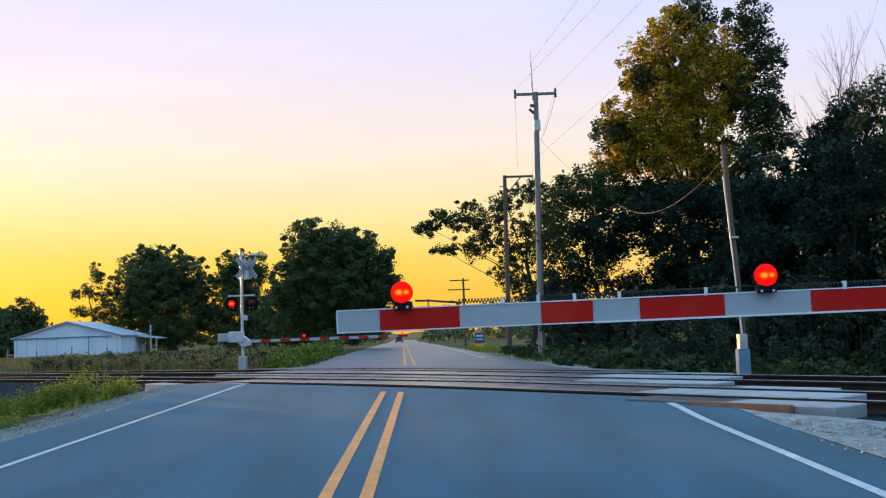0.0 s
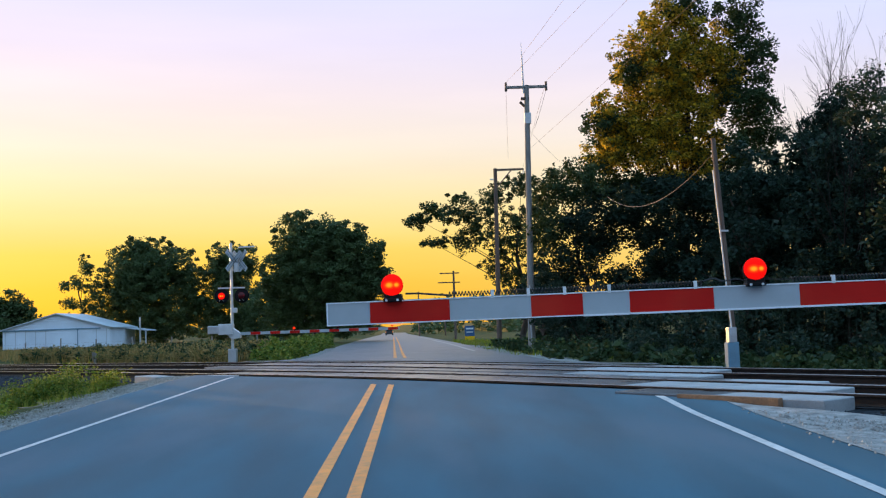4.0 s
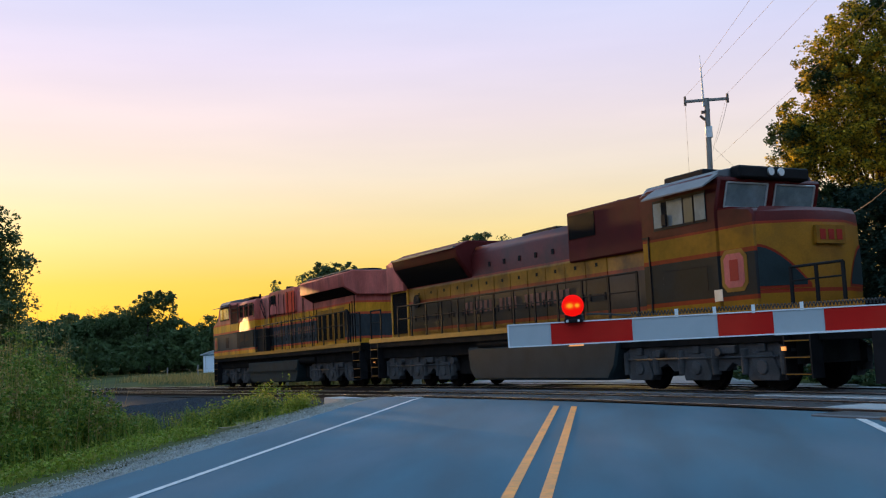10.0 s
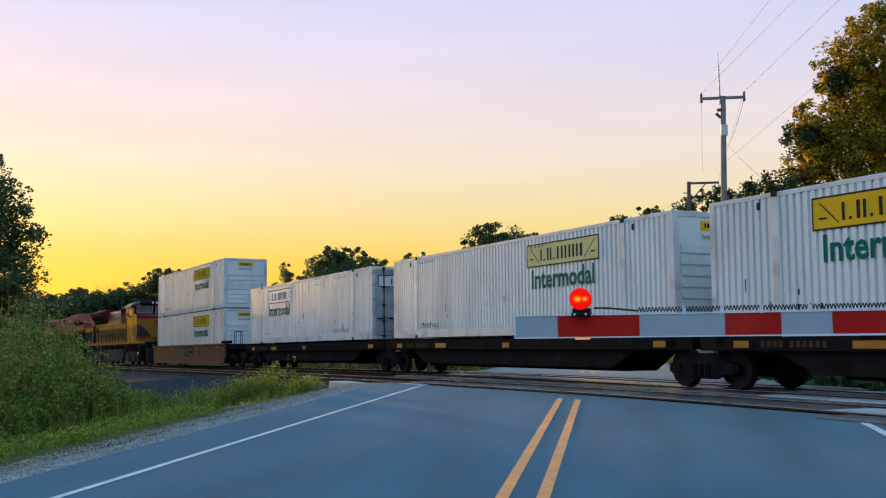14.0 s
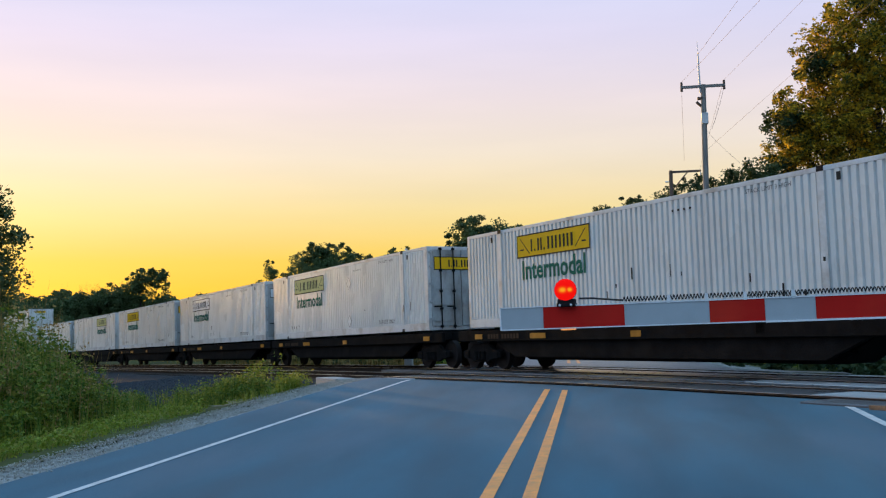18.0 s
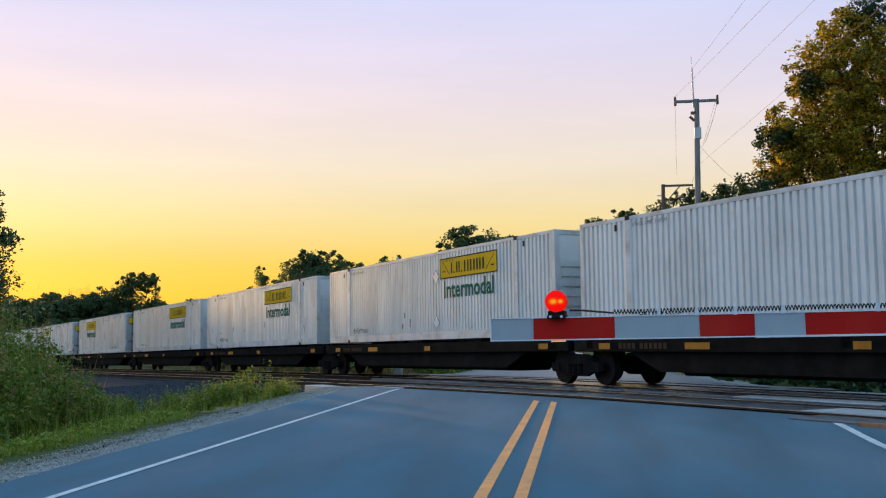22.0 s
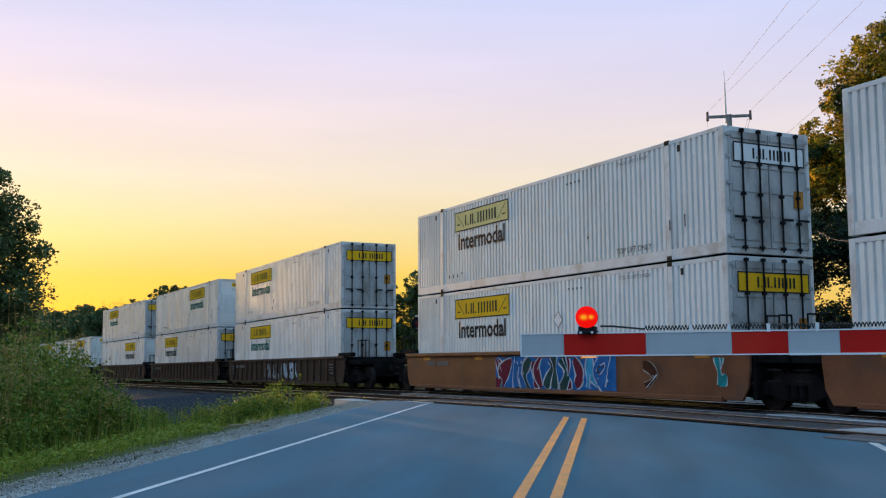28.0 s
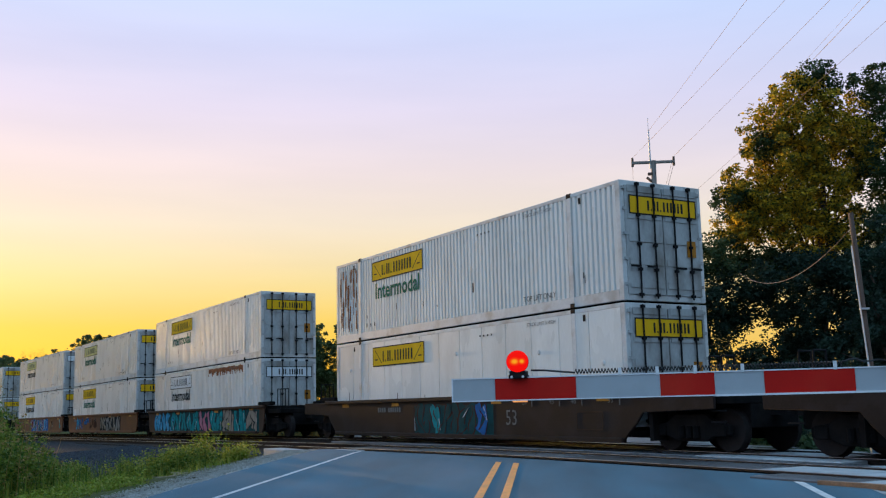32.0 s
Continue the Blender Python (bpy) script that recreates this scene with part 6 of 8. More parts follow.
def well_car(q0, q1, box_front, paint, ribbed, lead, tail, label, art=()):
    """A well unit from q0 to q1; its well lies under the box that starts at box_front."""
    mid = (q0 + q1) / 2
    a, b = box_front + 0.35 - mid, box_front - CL - 0.35 - mid
    f, r = q0 - mid, q1 - mid
    t = thing("well_car", pose(0, 0, 0), label, "rail car", "well cars of the train")
    if paint is WELL_DARK:
        profile = ((b + 0.5, 0.2), (a - 0.5, 0.2), (a, 0.62), (a + 0.2, 0.84), (a + 2.4, 0.9), (a + 2.4, 1.3), (b - 2.4, 1.3), (b - 2.4, 0.9), (b - 0.2, 0.84), (b, 0.62))
    else:
        profile = ((b - 0.1, 0.2), (a + 0.1, 0.2), (a + 0.28, 0.5), (a + 0.35, 1.0), (a + 0.35, 1.3), (b - 0.35, 1.3), (b - 0.35, 1.0), (b - 0.28, 0.5))
    for sg in (1, -1):
        y0, y1 = sorted((1.33 * sg, 1.40 * sg))
        side = part("well_side", Shape().prism(profile, y0, y1), paint, t, "steel side of the well", bevel=0.015)
        y2, y3 = sorted((1.40 * sg, 1.47 * sg))
        part("top_chord", Shape().box(b - 0.35, a + 0.35, *sorted((1.28 * sg, 1.47 * sg)), 1.24, 1.36), paint, side, bevel=0.02)
        part("bottom_chord", Shape().box(b + 0.5, a - 0.5, *sorted((1.28 * sg, 1.45 * sg)), 0.16, 0.28), paint, side, bevel=0.02)
        if ribbed:
            for i in range(19):
                x = b + 0.7 + i * (a - b - 1.4) / 18
                part("rib", shared(("rib", sg, paint.name), lambda: Shape().box(-0.05, 0.05, y2, y3, 0.28, 1.24).mesh("rib", paint, 0.01)), None, side, at=pose(x, 0, 0))
    part("floor", Shape().box(b + 0.3, a - 0.3, -1.3, 1.3, 0.3, 0.44), UNDER, t)
    for x0, x1, e in ((a - 0.1, f, 1), (r, b + 0.1, -1)):
        part("end_platform", Shape().box(x0, x1, -1.25, 1.25, 1.0, 1.18).box(x0, x1, -0.7, 0.7, 0.5, 1.0), UNDER, t, "stubby dark end platform", bevel=0.02)
        xm = a + 0.3 if e > 0 else b - 0.3
        part("bulkhead", Shape().box(xm - 0.12, xm, -1.3, 1.3, 0.22, 1.32), UNDER, t, "dark end bulkhead of the well")
        for y0, y1 in ((1.15, 1.4), (-1.4, -1.15)):
            part("corner_guide", Shape().box(xm - 0.7, xm + 0.7, y0, y1, 1.34, 1.5), UNDER, t, bevel=0.03)
        rl = Shape()
        xr = (f - 0.35) if e > 0 else (r + 0.35)
        for dx in (0, 0.35):
            rl.path([(xr - e * dx, 1.1, 1.18), (xr - e * dx, 1.1, 2.0), (xr - e * dx, 0.75, 2.0), (xr - e * dx, 0.75, 1.18)], 0.02, 6)
        part("end_rail", rl, BLACK, t, "black bent grab rails")
        part("ladder", Shape().box(xr - 0.2, xr + 0.2, 1.26, 1.3, 0.62, 0.65).box(xr - 0.2, xr + 0.2, 1.26, 1.3, 0.85, 0.88), BLACK, t)
    nums = []
    x = a - (1.4 if paint is not WELL_DARK else 3.9)
    for w in (0.1, 0.1, 0.1, 0.1, -0.1, 0.1, 0.1, 0.1, 0.1, 0.1, 0.1):
        if w > 0:
            nums.append((x - w, x, 1.402 if not ribbed else 1.472, 1.408 if not ribbed else 1.478, 0.93, 1.08))
        x -= abs(w) + 0.05
    pieces("number_bar", ("wnum", label, round(a, 3)), nums, DECAL_GREY, t, "car number as a plain bar")
    part("coupler", Shape().box(f - 0.2, f + 0.6, -0.14, 0.14, 0.75, 1.0), UNDER, t)
    part("coupler", Shape().box(r - 0.6, r + 0.2, -0.14, 0.14, 0.75, 1.0), UNDER, t)
    if ribbed:
        for x in (a - 0.75, b + 1.0):
            pl = part("plate", Shape().box(x - 0.36, x + 0.36, 1.473, 1.48, 0.5, 1.14), BLACK, t, "black data plate with white stencils")
            part("stencil", Shape().box(x - 0.22, x + 0.22, 1.481, 1.485, 1.0, 1.04).box(x - 0.22, x + 0.12, 1.481, 1.485, 0.88, 0.91).box(x - 0.24, x + 0.24, 1.481, 1.485, 0.78, 0.8).box(x - 0.24, x + 0.1, 1.481, 1.485, 0.62, 0.66), DECAL_GREY, pl)
    else:
        for x in (a - 1.1, a - 4.9, b + 1.4, b + 6.0):
            part("reflector", Shape().box(x - 0.5, x, 1.402, 1.41, 1.12, 1.22), REFLECTOR, t)
    part("size_number", lettering("53", 0.42, DECAL_GREY if paint is WELL_DARK else DECAL_BLACK), None, t, at=pose(b + 5.3 if not ribbed else b + 2.6, 1.412 if not ribbed else 1.482, 0.55, 0, 0, 180))
    if paint is WELL_DARK:
        for k, (word, x) in enumerate((("20", b + 4.4), ("45", b + 3.2), ("48", b + 2.3), ("53", b + 0.9))):
            part("length_mark", lettering(word, 0.15, DECAL_GREY), None, t, at=pose(x, 1.478, 1.24 - 0.16, 0, 0, 180))
            part("mark_line", Shape().box(x - 0.36, x - 0.33, 1.402, 1.412, 1.02, 1.24), DECAL_GREY, t)
        sq = Shape()
        for x0, x1, z0, z1 in ((1.2, 2.2, 0.86, 0.88), (1.2, 2.2, 0.44, 0.46), (1.2, 1.22, 0.46, 0.86), (2.18, 2.2, 0.46, 0.86)):
            sq.box(b + x0, b + x1, 1.402, 1.408, z0, z1)
        part("stencil_square", sq, DECAL_DIM, t, "faded stencilled square")
    for art_args in art:
        graffiti(t, b + art_args[0], b + art_args[1], art_args[2], art_args[3], [SPRAY[k] for k in art_args[4]], art_args[5], SPRAY[art_args[6]] if art_args[6] is not None else None, *art_args[7:])
    if lead is not None:
        freight_bogie(t, lead - mid)
    if tail is not None:
        freight_bogie(t, tail - mid)
    return riding(t, mid, 17.0)


ST = [s[0] for s in STACKS]
first_well = well_car(ST[0] + 2.1, ST[0] - CL - 2.2, ST[0], WELL_BROWN, False, ST[0] + 0.9, ST[0] - CL - 1.0, "brown smooth-sided well car carrying two containers")
op = part("owner_plate", Shape().box(-1.9, 0.15, 1.402, 1.408, 0.62, 1.16), DECAL_BLACK, first_well, "black owner's plate with plain grey bars")
pieces("bar", "ownerbars", [(-0.55, 0.0, 1.409, 1.413, 1.0, 1.1), (-0.36, -0.2, 1.409, 1.413, 0.68, 1.0), (-1.15, -0.6, 1.409, 1.413, 1.0, 1.1), (-0.96, -0.8, 1.409, 1.413, 0.68, 1.0), (-1.75, -1.25, 1.409, 1.413, 0.68, 0.78), (-1.75, -1.25, 1.409, 1.413, 1.0, 1.1)], DECAL_GREY, op)
RIB_LABEL = "rusty brown well car with upright ribs carrying two containers"
es = [(ST[1] + 2.2, (ST[1] - CL + ST[2]) / 2), ((ST[1] - CL + ST[2]) / 2, (ST[2] - CL + ST[3]) / 2), ((ST[2] - CL + ST[3]) / 2, ST[3] - CL - 2.2)]
for k, (f, r) in enumerate(es):
    well_car(f - 0.04, r + 0.04, ST[1 + k], WELL_RUST, True, ST[1] + 1.0 if k == 0 else f, ST[3] - CL - 1.0 if k == 2 else None, RIB_LABEL,
             art=((5.0, 10.5, 0.35, 1.15, (6, 2), 71, None),) if k == 2 else ())
es = [(ST[4] + 2.2, (ST[4] - CL + ST[5]) / 2), ((ST[4] - CL + ST[5]) / 2, (ST[5] - CL + ST[6]) / 2), ((ST[5] - CL + ST[6]) / 2, ST[6] - CL - 2.2)]
ARTS = (((4.4, 10.6, 0.25, 1.22, (3, 0, 10, 3, 10, 3, 5, 0), 5, 0, 2, 1.25), (2.3, 3.3, 0.4, 1.05, (12,), 6, None, 8), (0.3, 0.9, 0.5, 1.2, (1,), 16, None, 2)),
        ((12.6, 15.0, 0.35, 1.2, (5, 0), 8, None), (11.0, 12.5, 0.7, 1.15, (0,), 9, None), (8.8, 10.9, 0.45, 1.15, (12,), 10, None), (3.2, 8.2, 0.28, 1.2, (8, 6, 8, 6), 11, 4)),
        ((0.2, 16.0, 0.22, 1.25, (5, 5, 1, 1, 1, 9, 1, 8, 1, 8), 12, 10, 4, 1.45),))
for k, (f, r) in enumerate(es):
    well_car(f - 0.04, r + 0.04, ST[4 + k], WELL_BROWN if k < 2 else WELL_RUST, False, ST[4] + 1.0 if k == 0 else f, ST[6] - CL - 1.0 if k == 2 else None,
             ("brown well car with blue and maroon graffiti", "brown well car with grey graffiti letters", "well car covered in blue and teal graffiti")[k], art=ARTS[k])
well_car(ST[7] + 2.2, ST[7] - CL - 3.1, ST[7], WELL_DARK, False, ST[7] + 1.0, ST[7] - CL - 1.7, "dark brown well car with a grey sprayed patch", art=((5.9, 10.4, 0.25, 1.18, (10, 1, 10, 10, 0), 31, 10, 12, 1.2),))
well_car(ST[7] - CL - 4.4, ST[7] - CL - 25.5, ST[7] - CL - 6.8, WELL_DARK, False, ST[7] - CL - 6.05, ST[7] - CL - 24.5, "empty dark brown well car following the last stack")


# ---- crossing gate on the near side ----
TIP = Vector((-0.467, 5.21, 1.193))
ARM_DIR = Vector((1.0, -0.115, 0.006)).normalized()
ARM_M = Matrix.Translation(TIP) @ ARM_DIR.to_track_quat("X", "Z").to_matrix().to_4x4()
CUTS = (0, 0.218, 0.624, 1.03, 1.288, 1.516, 1.926, 2.336, 2.746, 3.156, 3.566, 3.976, 4.386, 4.796, 5.2)


def dome(r, sign):
    rings = []
    for k in range(6):
        a = k / 5 * math.pi / 2
        rr, dy = r * math.cos(a * 0.98), sign * (r * 0.45 * math.sin(a) + 0.002)
        rings.append([(rr * math.cos(i * math.tau / 24), dy, rr * math.sin(i * math.tau / 24)) for i in range(24)])
    return Shape().loft(rings)


def lamp_housing(parent, x, z, r, y):
    """Black round housing on a bolted foot."""
    sh = Shape().tube((x, y + 0.03, z), (x, y + 0.09, z), r * 0.95, r * 0.8, 20).box(x - r * 0.75, x + r * 0.75, y - 0.01, y + 0.08, z - r * 1.4, z - r * 0.8)
    sh.box(x - r * 0.8, x + r * 0.8, y - 0.02, y + 0.09, z - r * 1.5, z - r * 1.15)
    base = part("lamp", sh, BLACK, parent, "round signal lamp in a black housing", bevel=0.004)
    for k in (-0.5, 0.5):
        part("bolt", Shape().tube((x + r * k, y - 0.026, z - r * 1.35), (x + r * k, y - 0.019, z - r * 1.35), r * 0.12), ALUM, base)
    return base


def flasher(parent, x, z, r, y):
    """A lamp that burns steadily."""
    return part("lens", dome(r, -1), LAMP_ON, lamp_housing(parent, x, z, r, y), "lit red lens", at=pose(x, y, z))


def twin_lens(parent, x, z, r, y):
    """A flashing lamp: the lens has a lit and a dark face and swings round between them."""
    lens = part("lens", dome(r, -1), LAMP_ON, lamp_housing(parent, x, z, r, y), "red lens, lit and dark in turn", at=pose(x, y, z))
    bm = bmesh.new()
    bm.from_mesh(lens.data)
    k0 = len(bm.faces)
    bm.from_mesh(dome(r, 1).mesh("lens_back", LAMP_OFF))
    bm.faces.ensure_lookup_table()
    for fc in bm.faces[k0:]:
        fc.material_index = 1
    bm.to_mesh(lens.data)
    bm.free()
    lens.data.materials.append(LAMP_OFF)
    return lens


gate = thing("crossing_gate", ARM_M, "red and white striped gate arm lowered across the lane", "crossing gate")
arm = part("arm", Shape().box(0, 5.6, -0.022, 0.022, -0.056, 0.056), ALUM, gate, "long flat arm", bevel=0.004)
for i in range(len(CUTS) - 1):
    a, b = CUTS[i], CUTS[i + 1]
    part("stripe", Shape().box(a + 0.001, b - 0.001, -0.0265, -0.023, -0.0525, 0.0525), ARM_RED if i % 2 else ARM_WHITE, arm, "red reflective stripe" if i % 2 else "white reflective stripe")
part("edge_strip", Shape().box(0, 5.6, -0.03, -0.02, 0.053, 0.059).box(0, 5.6, -0.03, -0.02, -0.059, -0.053).box(-0.004, 0.003, -0.03, 0.02, -0.059, 0.059), ARM_EDGE, arm, "raised white edges")
part("inner_arm", Shape().box(1.288, 5.6, -0.034, -0.024, -0.062, -0.0525), ARM_EDGE, arm)
flasher(gate, 0.34, 0.134, 0.056, -0.055)
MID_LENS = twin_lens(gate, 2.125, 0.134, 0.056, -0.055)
part("lower_lens", Shape().box(0.305, 0.375, -0.02, 0.012, -0.066, -0.0595), LAMP_AMBER, gate, "glowing slot under the tip lamp")
cable = Shape()
pts = [(0.40, -0.01, 0.09), (0.47, -0.01, 0.088), (0.56, -0.01, 0.078), (0.62, -0.01, 0.072)]
cable.path(pts, 0.005, 6)
coil = [(0.62 + k * 0.0032, -0.008 + 0.011 * math.cos(k * 1.25), 0.078 + 0.011 * math.sin(k * 1.25)) for k in range(394)]
cable.path(coil, 0.0034, 4)
pts = [(1.88 + k * 0.03, -0.008, 0.079 + 0.012 * abs(math.sin(k * 0.9)) + (0.008 if k < 3 else 0)) for k in range(9)]
cable.path([coil[-1]] + pts, 0.004, 5)
coil = [(2.3 + k * 0.0032, -0.008 + 0.011 * math.cos(k * 1.25), 0.078 + 0.011 * math.sin(k * 1.25)) for k in range(551)]
cable.path([pts[-1], coil[0]] + coil, 0.0034, 4)
part("coiled_cable", cable, RUBBER, gate, "black coiled cable along the top")
for x in (0.84, 1.02, 1.2, 1.42, 1.84, 2.5, 2.9, 3.4):
    part("clip", Shape().box(x - 0.008, x + 0.008, -0.03, -0.02, 0.05, 0.085).box(x - 0.008, x + 0.008, -0.03, 0.0, 0.082, 0.09), ARM_EDGE, gate, "white cable clip")
mast = Matrix.Translation(ARM_M @ Vector((6.05, 0.1, 0)))
mx, my = mast.translation.x, mast.translation.y
post = thing("gate_post", pose(mx, my, ground_z(mx, my)), "aluminium gate post carrying the arm", "gate post")
part("pole", Shape().tube((0, 0, -0.15), (0, 0, 3.6), 0.065, 0.065, 12), ALUM, post)
part("foot", Shape().box(-0.22, 0.22, -0.22, 0.22, -0.2, 0.12), GALV, post, bevel=0.02)
hz = 1.195 + 0.04 - ground_z(mx, my)
part("drive_box", Shape().box(-0.5, -0.08, -0.35, 0.12, hz - 0.3, hz + 0.25), ALUM, post, "gate drive housing", bevel=0.02)

# ---- signal and gate beyond the tracks ----
sx, sy = -8.3, 45.2
far_sig = thing("crossing_signal", pose(sx, sy, -0.12) @ Matrix.Scale(1.068, 4), "silver signal mast with crossbuck, flashing lamps and gate arm", "crossing signal")
part("pole", Shape().tube((0, 0, -0.4), (0, 0, 4.8), 0.062, 0.062, 12), ALUM, far_sig)
part("foot", Shape().box(-0.17, 0.17, -0.17, 0.17, -0.5, 0.42), GALV, far_sig, "grey junction foot", bevel=0.02)
for turn, dx in ((52, 0.14), (-38, 0.34)):
    for ang in (45, -45):
        m = pose(dx, -0.1 if turn > 0 else 0.12, 4.05, 0, 0, turn) @ pose(0, 0, 0, 0, ang, 0)
        b_ = part("crossbuck_blade", Shape().box(-0.56, 0.56, -0.01, 0.01, -0.1, 0.1, m), ARM_WHITE, far_sig, "white crossbuck blade")
        part("rim", Shape().box(-0.5, 0.5, -0.014, -0.011, -0.07, -0.05, m).box(-0.5, 0.5, -0.014, -0.011, 0.05, 0.07, m), DECAL_GREY, b_)
part("bell", Shape().tube((0.32, 0, 4.6), (1.0, 0, 4.62), 0.03).box(0.15, 0.3, -0.1, 0.1, 3.6, 3.95), ALUM, far_sig, "small box and bracket")
part("lamp_arm", Shape().box(-0.55, 0.55, -0.04, 0.04, 2.9, 2.96), ALUM, far_sig)
FAR_LENSES = []
for x in (-0.4, 0.42):
    part("lamp_hood", Shape().tube((x, -0.02, 2.6), (x, 0.02, 2.6), 0.3, 0.3, 24), BLACK, far_sig, "round black target")
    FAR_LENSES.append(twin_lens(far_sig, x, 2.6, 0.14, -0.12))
part("relay_box", Shape().box(0.02, 0.22, -0.14, 0.06, 1.9, 2.1), ALUM, far_sig, bevel=0.01)
part("drive_box", Shape().box(-0.55, 0.05, -0.2, 0.2, 1.0, 1.45).prism(((-0.05, 1.35), (0.35, 1.05), (0.35, 0.85), (0.0, 0.8), (-0.2, 1.0)), -0.15, 0.15), ALUM, far_sig, "grey gate drive box", bevel=0.02)
part("counterweight", Shape().box(-1.0, -0.5, -0.12, 0.12, 1.05, 1.38), GALV, far_sig, bevel=0.02)
farm = part("gate_arm", Shape().box(0.3, 6.9, -0.02, 0.02, 0.97, 1.09), ARM_WHITE, far_sig, "thin red and white striped arm")
for k in range(8):
    x = 0.75 + k * 0.81
    part("stripe", Shape().box(x, x + 0.41, -0.024, -0.021, 0.975, 1.085), ARM_RED, farm)
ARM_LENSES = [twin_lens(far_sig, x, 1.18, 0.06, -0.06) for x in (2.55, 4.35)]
part("arm_lamp", dome(0.055, -1), LAMP_ON, farm, "small lit red arm lamp", at=pose(6.6, -0.05, 1.16))


# ---- poles and wires ----
tall = thing("utility_pole", pose(4.87, 44.75, -0.35), "tall grey utility pole with crossarm and lightning mast", "utility pole")
part("shaft", Shape().tube((-0.03, 0, -0.6), (0.22, 0, 11.95), 0.17, 0.11, 12), POLE, tall)
ca = part("crossarm", Shape().box(-0.72, 1.12, -0.06, 0.06, 11.82, 11.93), POLE, tall)
for x in (-0.7, 1.1):
    part("insulator", Shape().tube((x, 0, 11.7), (x, 0, 12.1), 0.06, 0.05, 8), POLE_DARK, ca)
part("lightning_mast", Shape().tube((0.08, 0, 11.6), (0.06, 0, 13.35), 0.05, 0.03, 8).tube((0.06, 0, 13.3), (0.05, 0, 13.9), 0.012), GALV, tall)
part("brace", Shape().box(-0.05, 0.3, -0.1, 0.1, 11.3, 11.4).tube((0.1, 0, 11.0), (-0.1, 0, 11.2), 0.06), POLE_DARK, tall)
part("transformer_bracket", Shape().box(0.08, 0.36, -0.12, 0.12, 10.2, 10.7), GALV, tall, bevel=0.02)
part("cable_guard", Shape().box(-0.06, 0.0, -0.2, -0.14, 0.2, 3.0), GALV, tall)
second = thing("utility_pole", pose(4.6, 60, -0.35), "brown utility pole with a one-sided bracket arm", "utility pole")
part("shaft", Shape().tube((0, 0, -0.6), (0.15, 0, 10.55), 0.16, 0.11, 12), POLE_DARK, second)
part("bracket_arm", Shape().box(0.1, 1.85, -0.05, 0.05, 10.4, 10.52).tube((0.2, 0, 9.4), (1.1, 0, 10.42), 0.035), POLE_DARK, second)
part("insulator", Shape().tube((1.8, 0, 10.2), (1.8, 0, 10.4), 0.05).tube((-0.2, 0, 9.9), (0.1, 0, 9.9), 0.04), GALV, second)
leaner = thing("signal_pole", pose(6.93, 22.66, -0.14), "thin leaning pole with a blue-grey box at its foot", "pole")
part("conduit", Shape().tube((0.03, -0.03, 0.5), (-0.2, 0.03, 4.5), 0.02, 0.018, 8), ALUM, leaner, "pale metal conduit")
part("shaft", Shape().tube((0.12, 0.1, 0.0), (-0.14, 0.1, 5.24), 0.062, 0.055, 10), POLE_DARK, leaner, "brown wooden pole behind the conduit")
part("clamp", Shape().box(-0.12, 0.06, -0.02, 0.1, 3.1, 3.14), GALV, leaner)
part("box", Shape().box(-0.13, 0.13, -0.12, 0.14, -0.3, 0.62), BOX_BLUE, leaner, "blue-grey equipment box", bevel=0.015)
part("meter", Shape().box(-0.09, 0.09, -0.12, 0.1, 0.62, 0.95).tube((0, -0.13, 0.78), (0, -0.12, 0.78), 0.05), GALV, leaner, bevel=0.01)
stub = thing("marker_post", pose(-20.0, 63.0, -0.85), "short grey marker post in the weeds", "post")
part("post", Shape().box(-0.13, 0.13, -0.05, 0.05, -0.2, 0.9), POLE, stub)
part("post_cap", Shape().box(-0.14, 0.14, -0.06, 0.06, 0.9, 0.95), POLE, stub)
for k, (x, y, h) in enumerate(((3.75, 110, 7.6), (-0.2, 165, 7.5), (4.6, 190, 7.0))):
    dp = thing("utility_pole", pose(x, y, road_z(x, y) - 0.3), "distant utility pole with two crossarms", "utility pole", "distant poles along the road")
    part("shaft", Shape().tube((0, 0, -0.6), (0, 0, h), 0.15, 0.1, 8), POLE_DARK, dp)
    for z, w in ((h - 0.3, 1.5), (h - 1.3, 1.7)):
        part("crossarm", Shape().box(-w, w * 0.4, -0.06, 0.06, z, z + 0.12), POLE_DARK, dp)


def wire(a, b, dip, name="overhead_wire", r=0.013):
    a, b = Vector(a), Vector(b)
    pts = [a.lerp(b, k / 20) - Vector((0, 0, dip * 4 * (k / 20) * (1 - k / 20))) for k in range(21)]
    rings = [[(p.x + r * dx, p.y, p.z + r * dz) for dx, dz in ((1, 0), (0, 1), (-1, 0), (0, -1))] for p in pts]
    return one(name, Shape().loft(rings), WIRE, "thin dark overhead wire", "wire", group="overhead wires")


T0 = Vector((4.87, 44.75, -0.35))
wire(T0 + Vector((0.06, 0, 13.3)), (12.4, -30, 14.0), 0.3, r=0.007)
wire(T0 + Vector((-0.7, 0, 12.1)), (16.6, -30, 14.0), 0.3, r=0.007)
wire(T0 + Vector((1.1, 0, 12.1)), (16.0, -30, 13.9), 0.3, r=0.007)
wire(T0 + Vector((0.15, 0, 9.0)), (16.9, -30, 14.0), 0.3, r=0.006)
wire((14.91, 60, 19.38), (13.72, -30, 13.0), 0.0, r=0.016)
wire((15.12, 60, 19.96), (13.13, -30, 13.0), 0.0, r=0.008)
rear_pole = thing("utility_pole", pose(16.6, -30, -0.8), "tall grey utility pole behind the waiting lane", "utility pole")
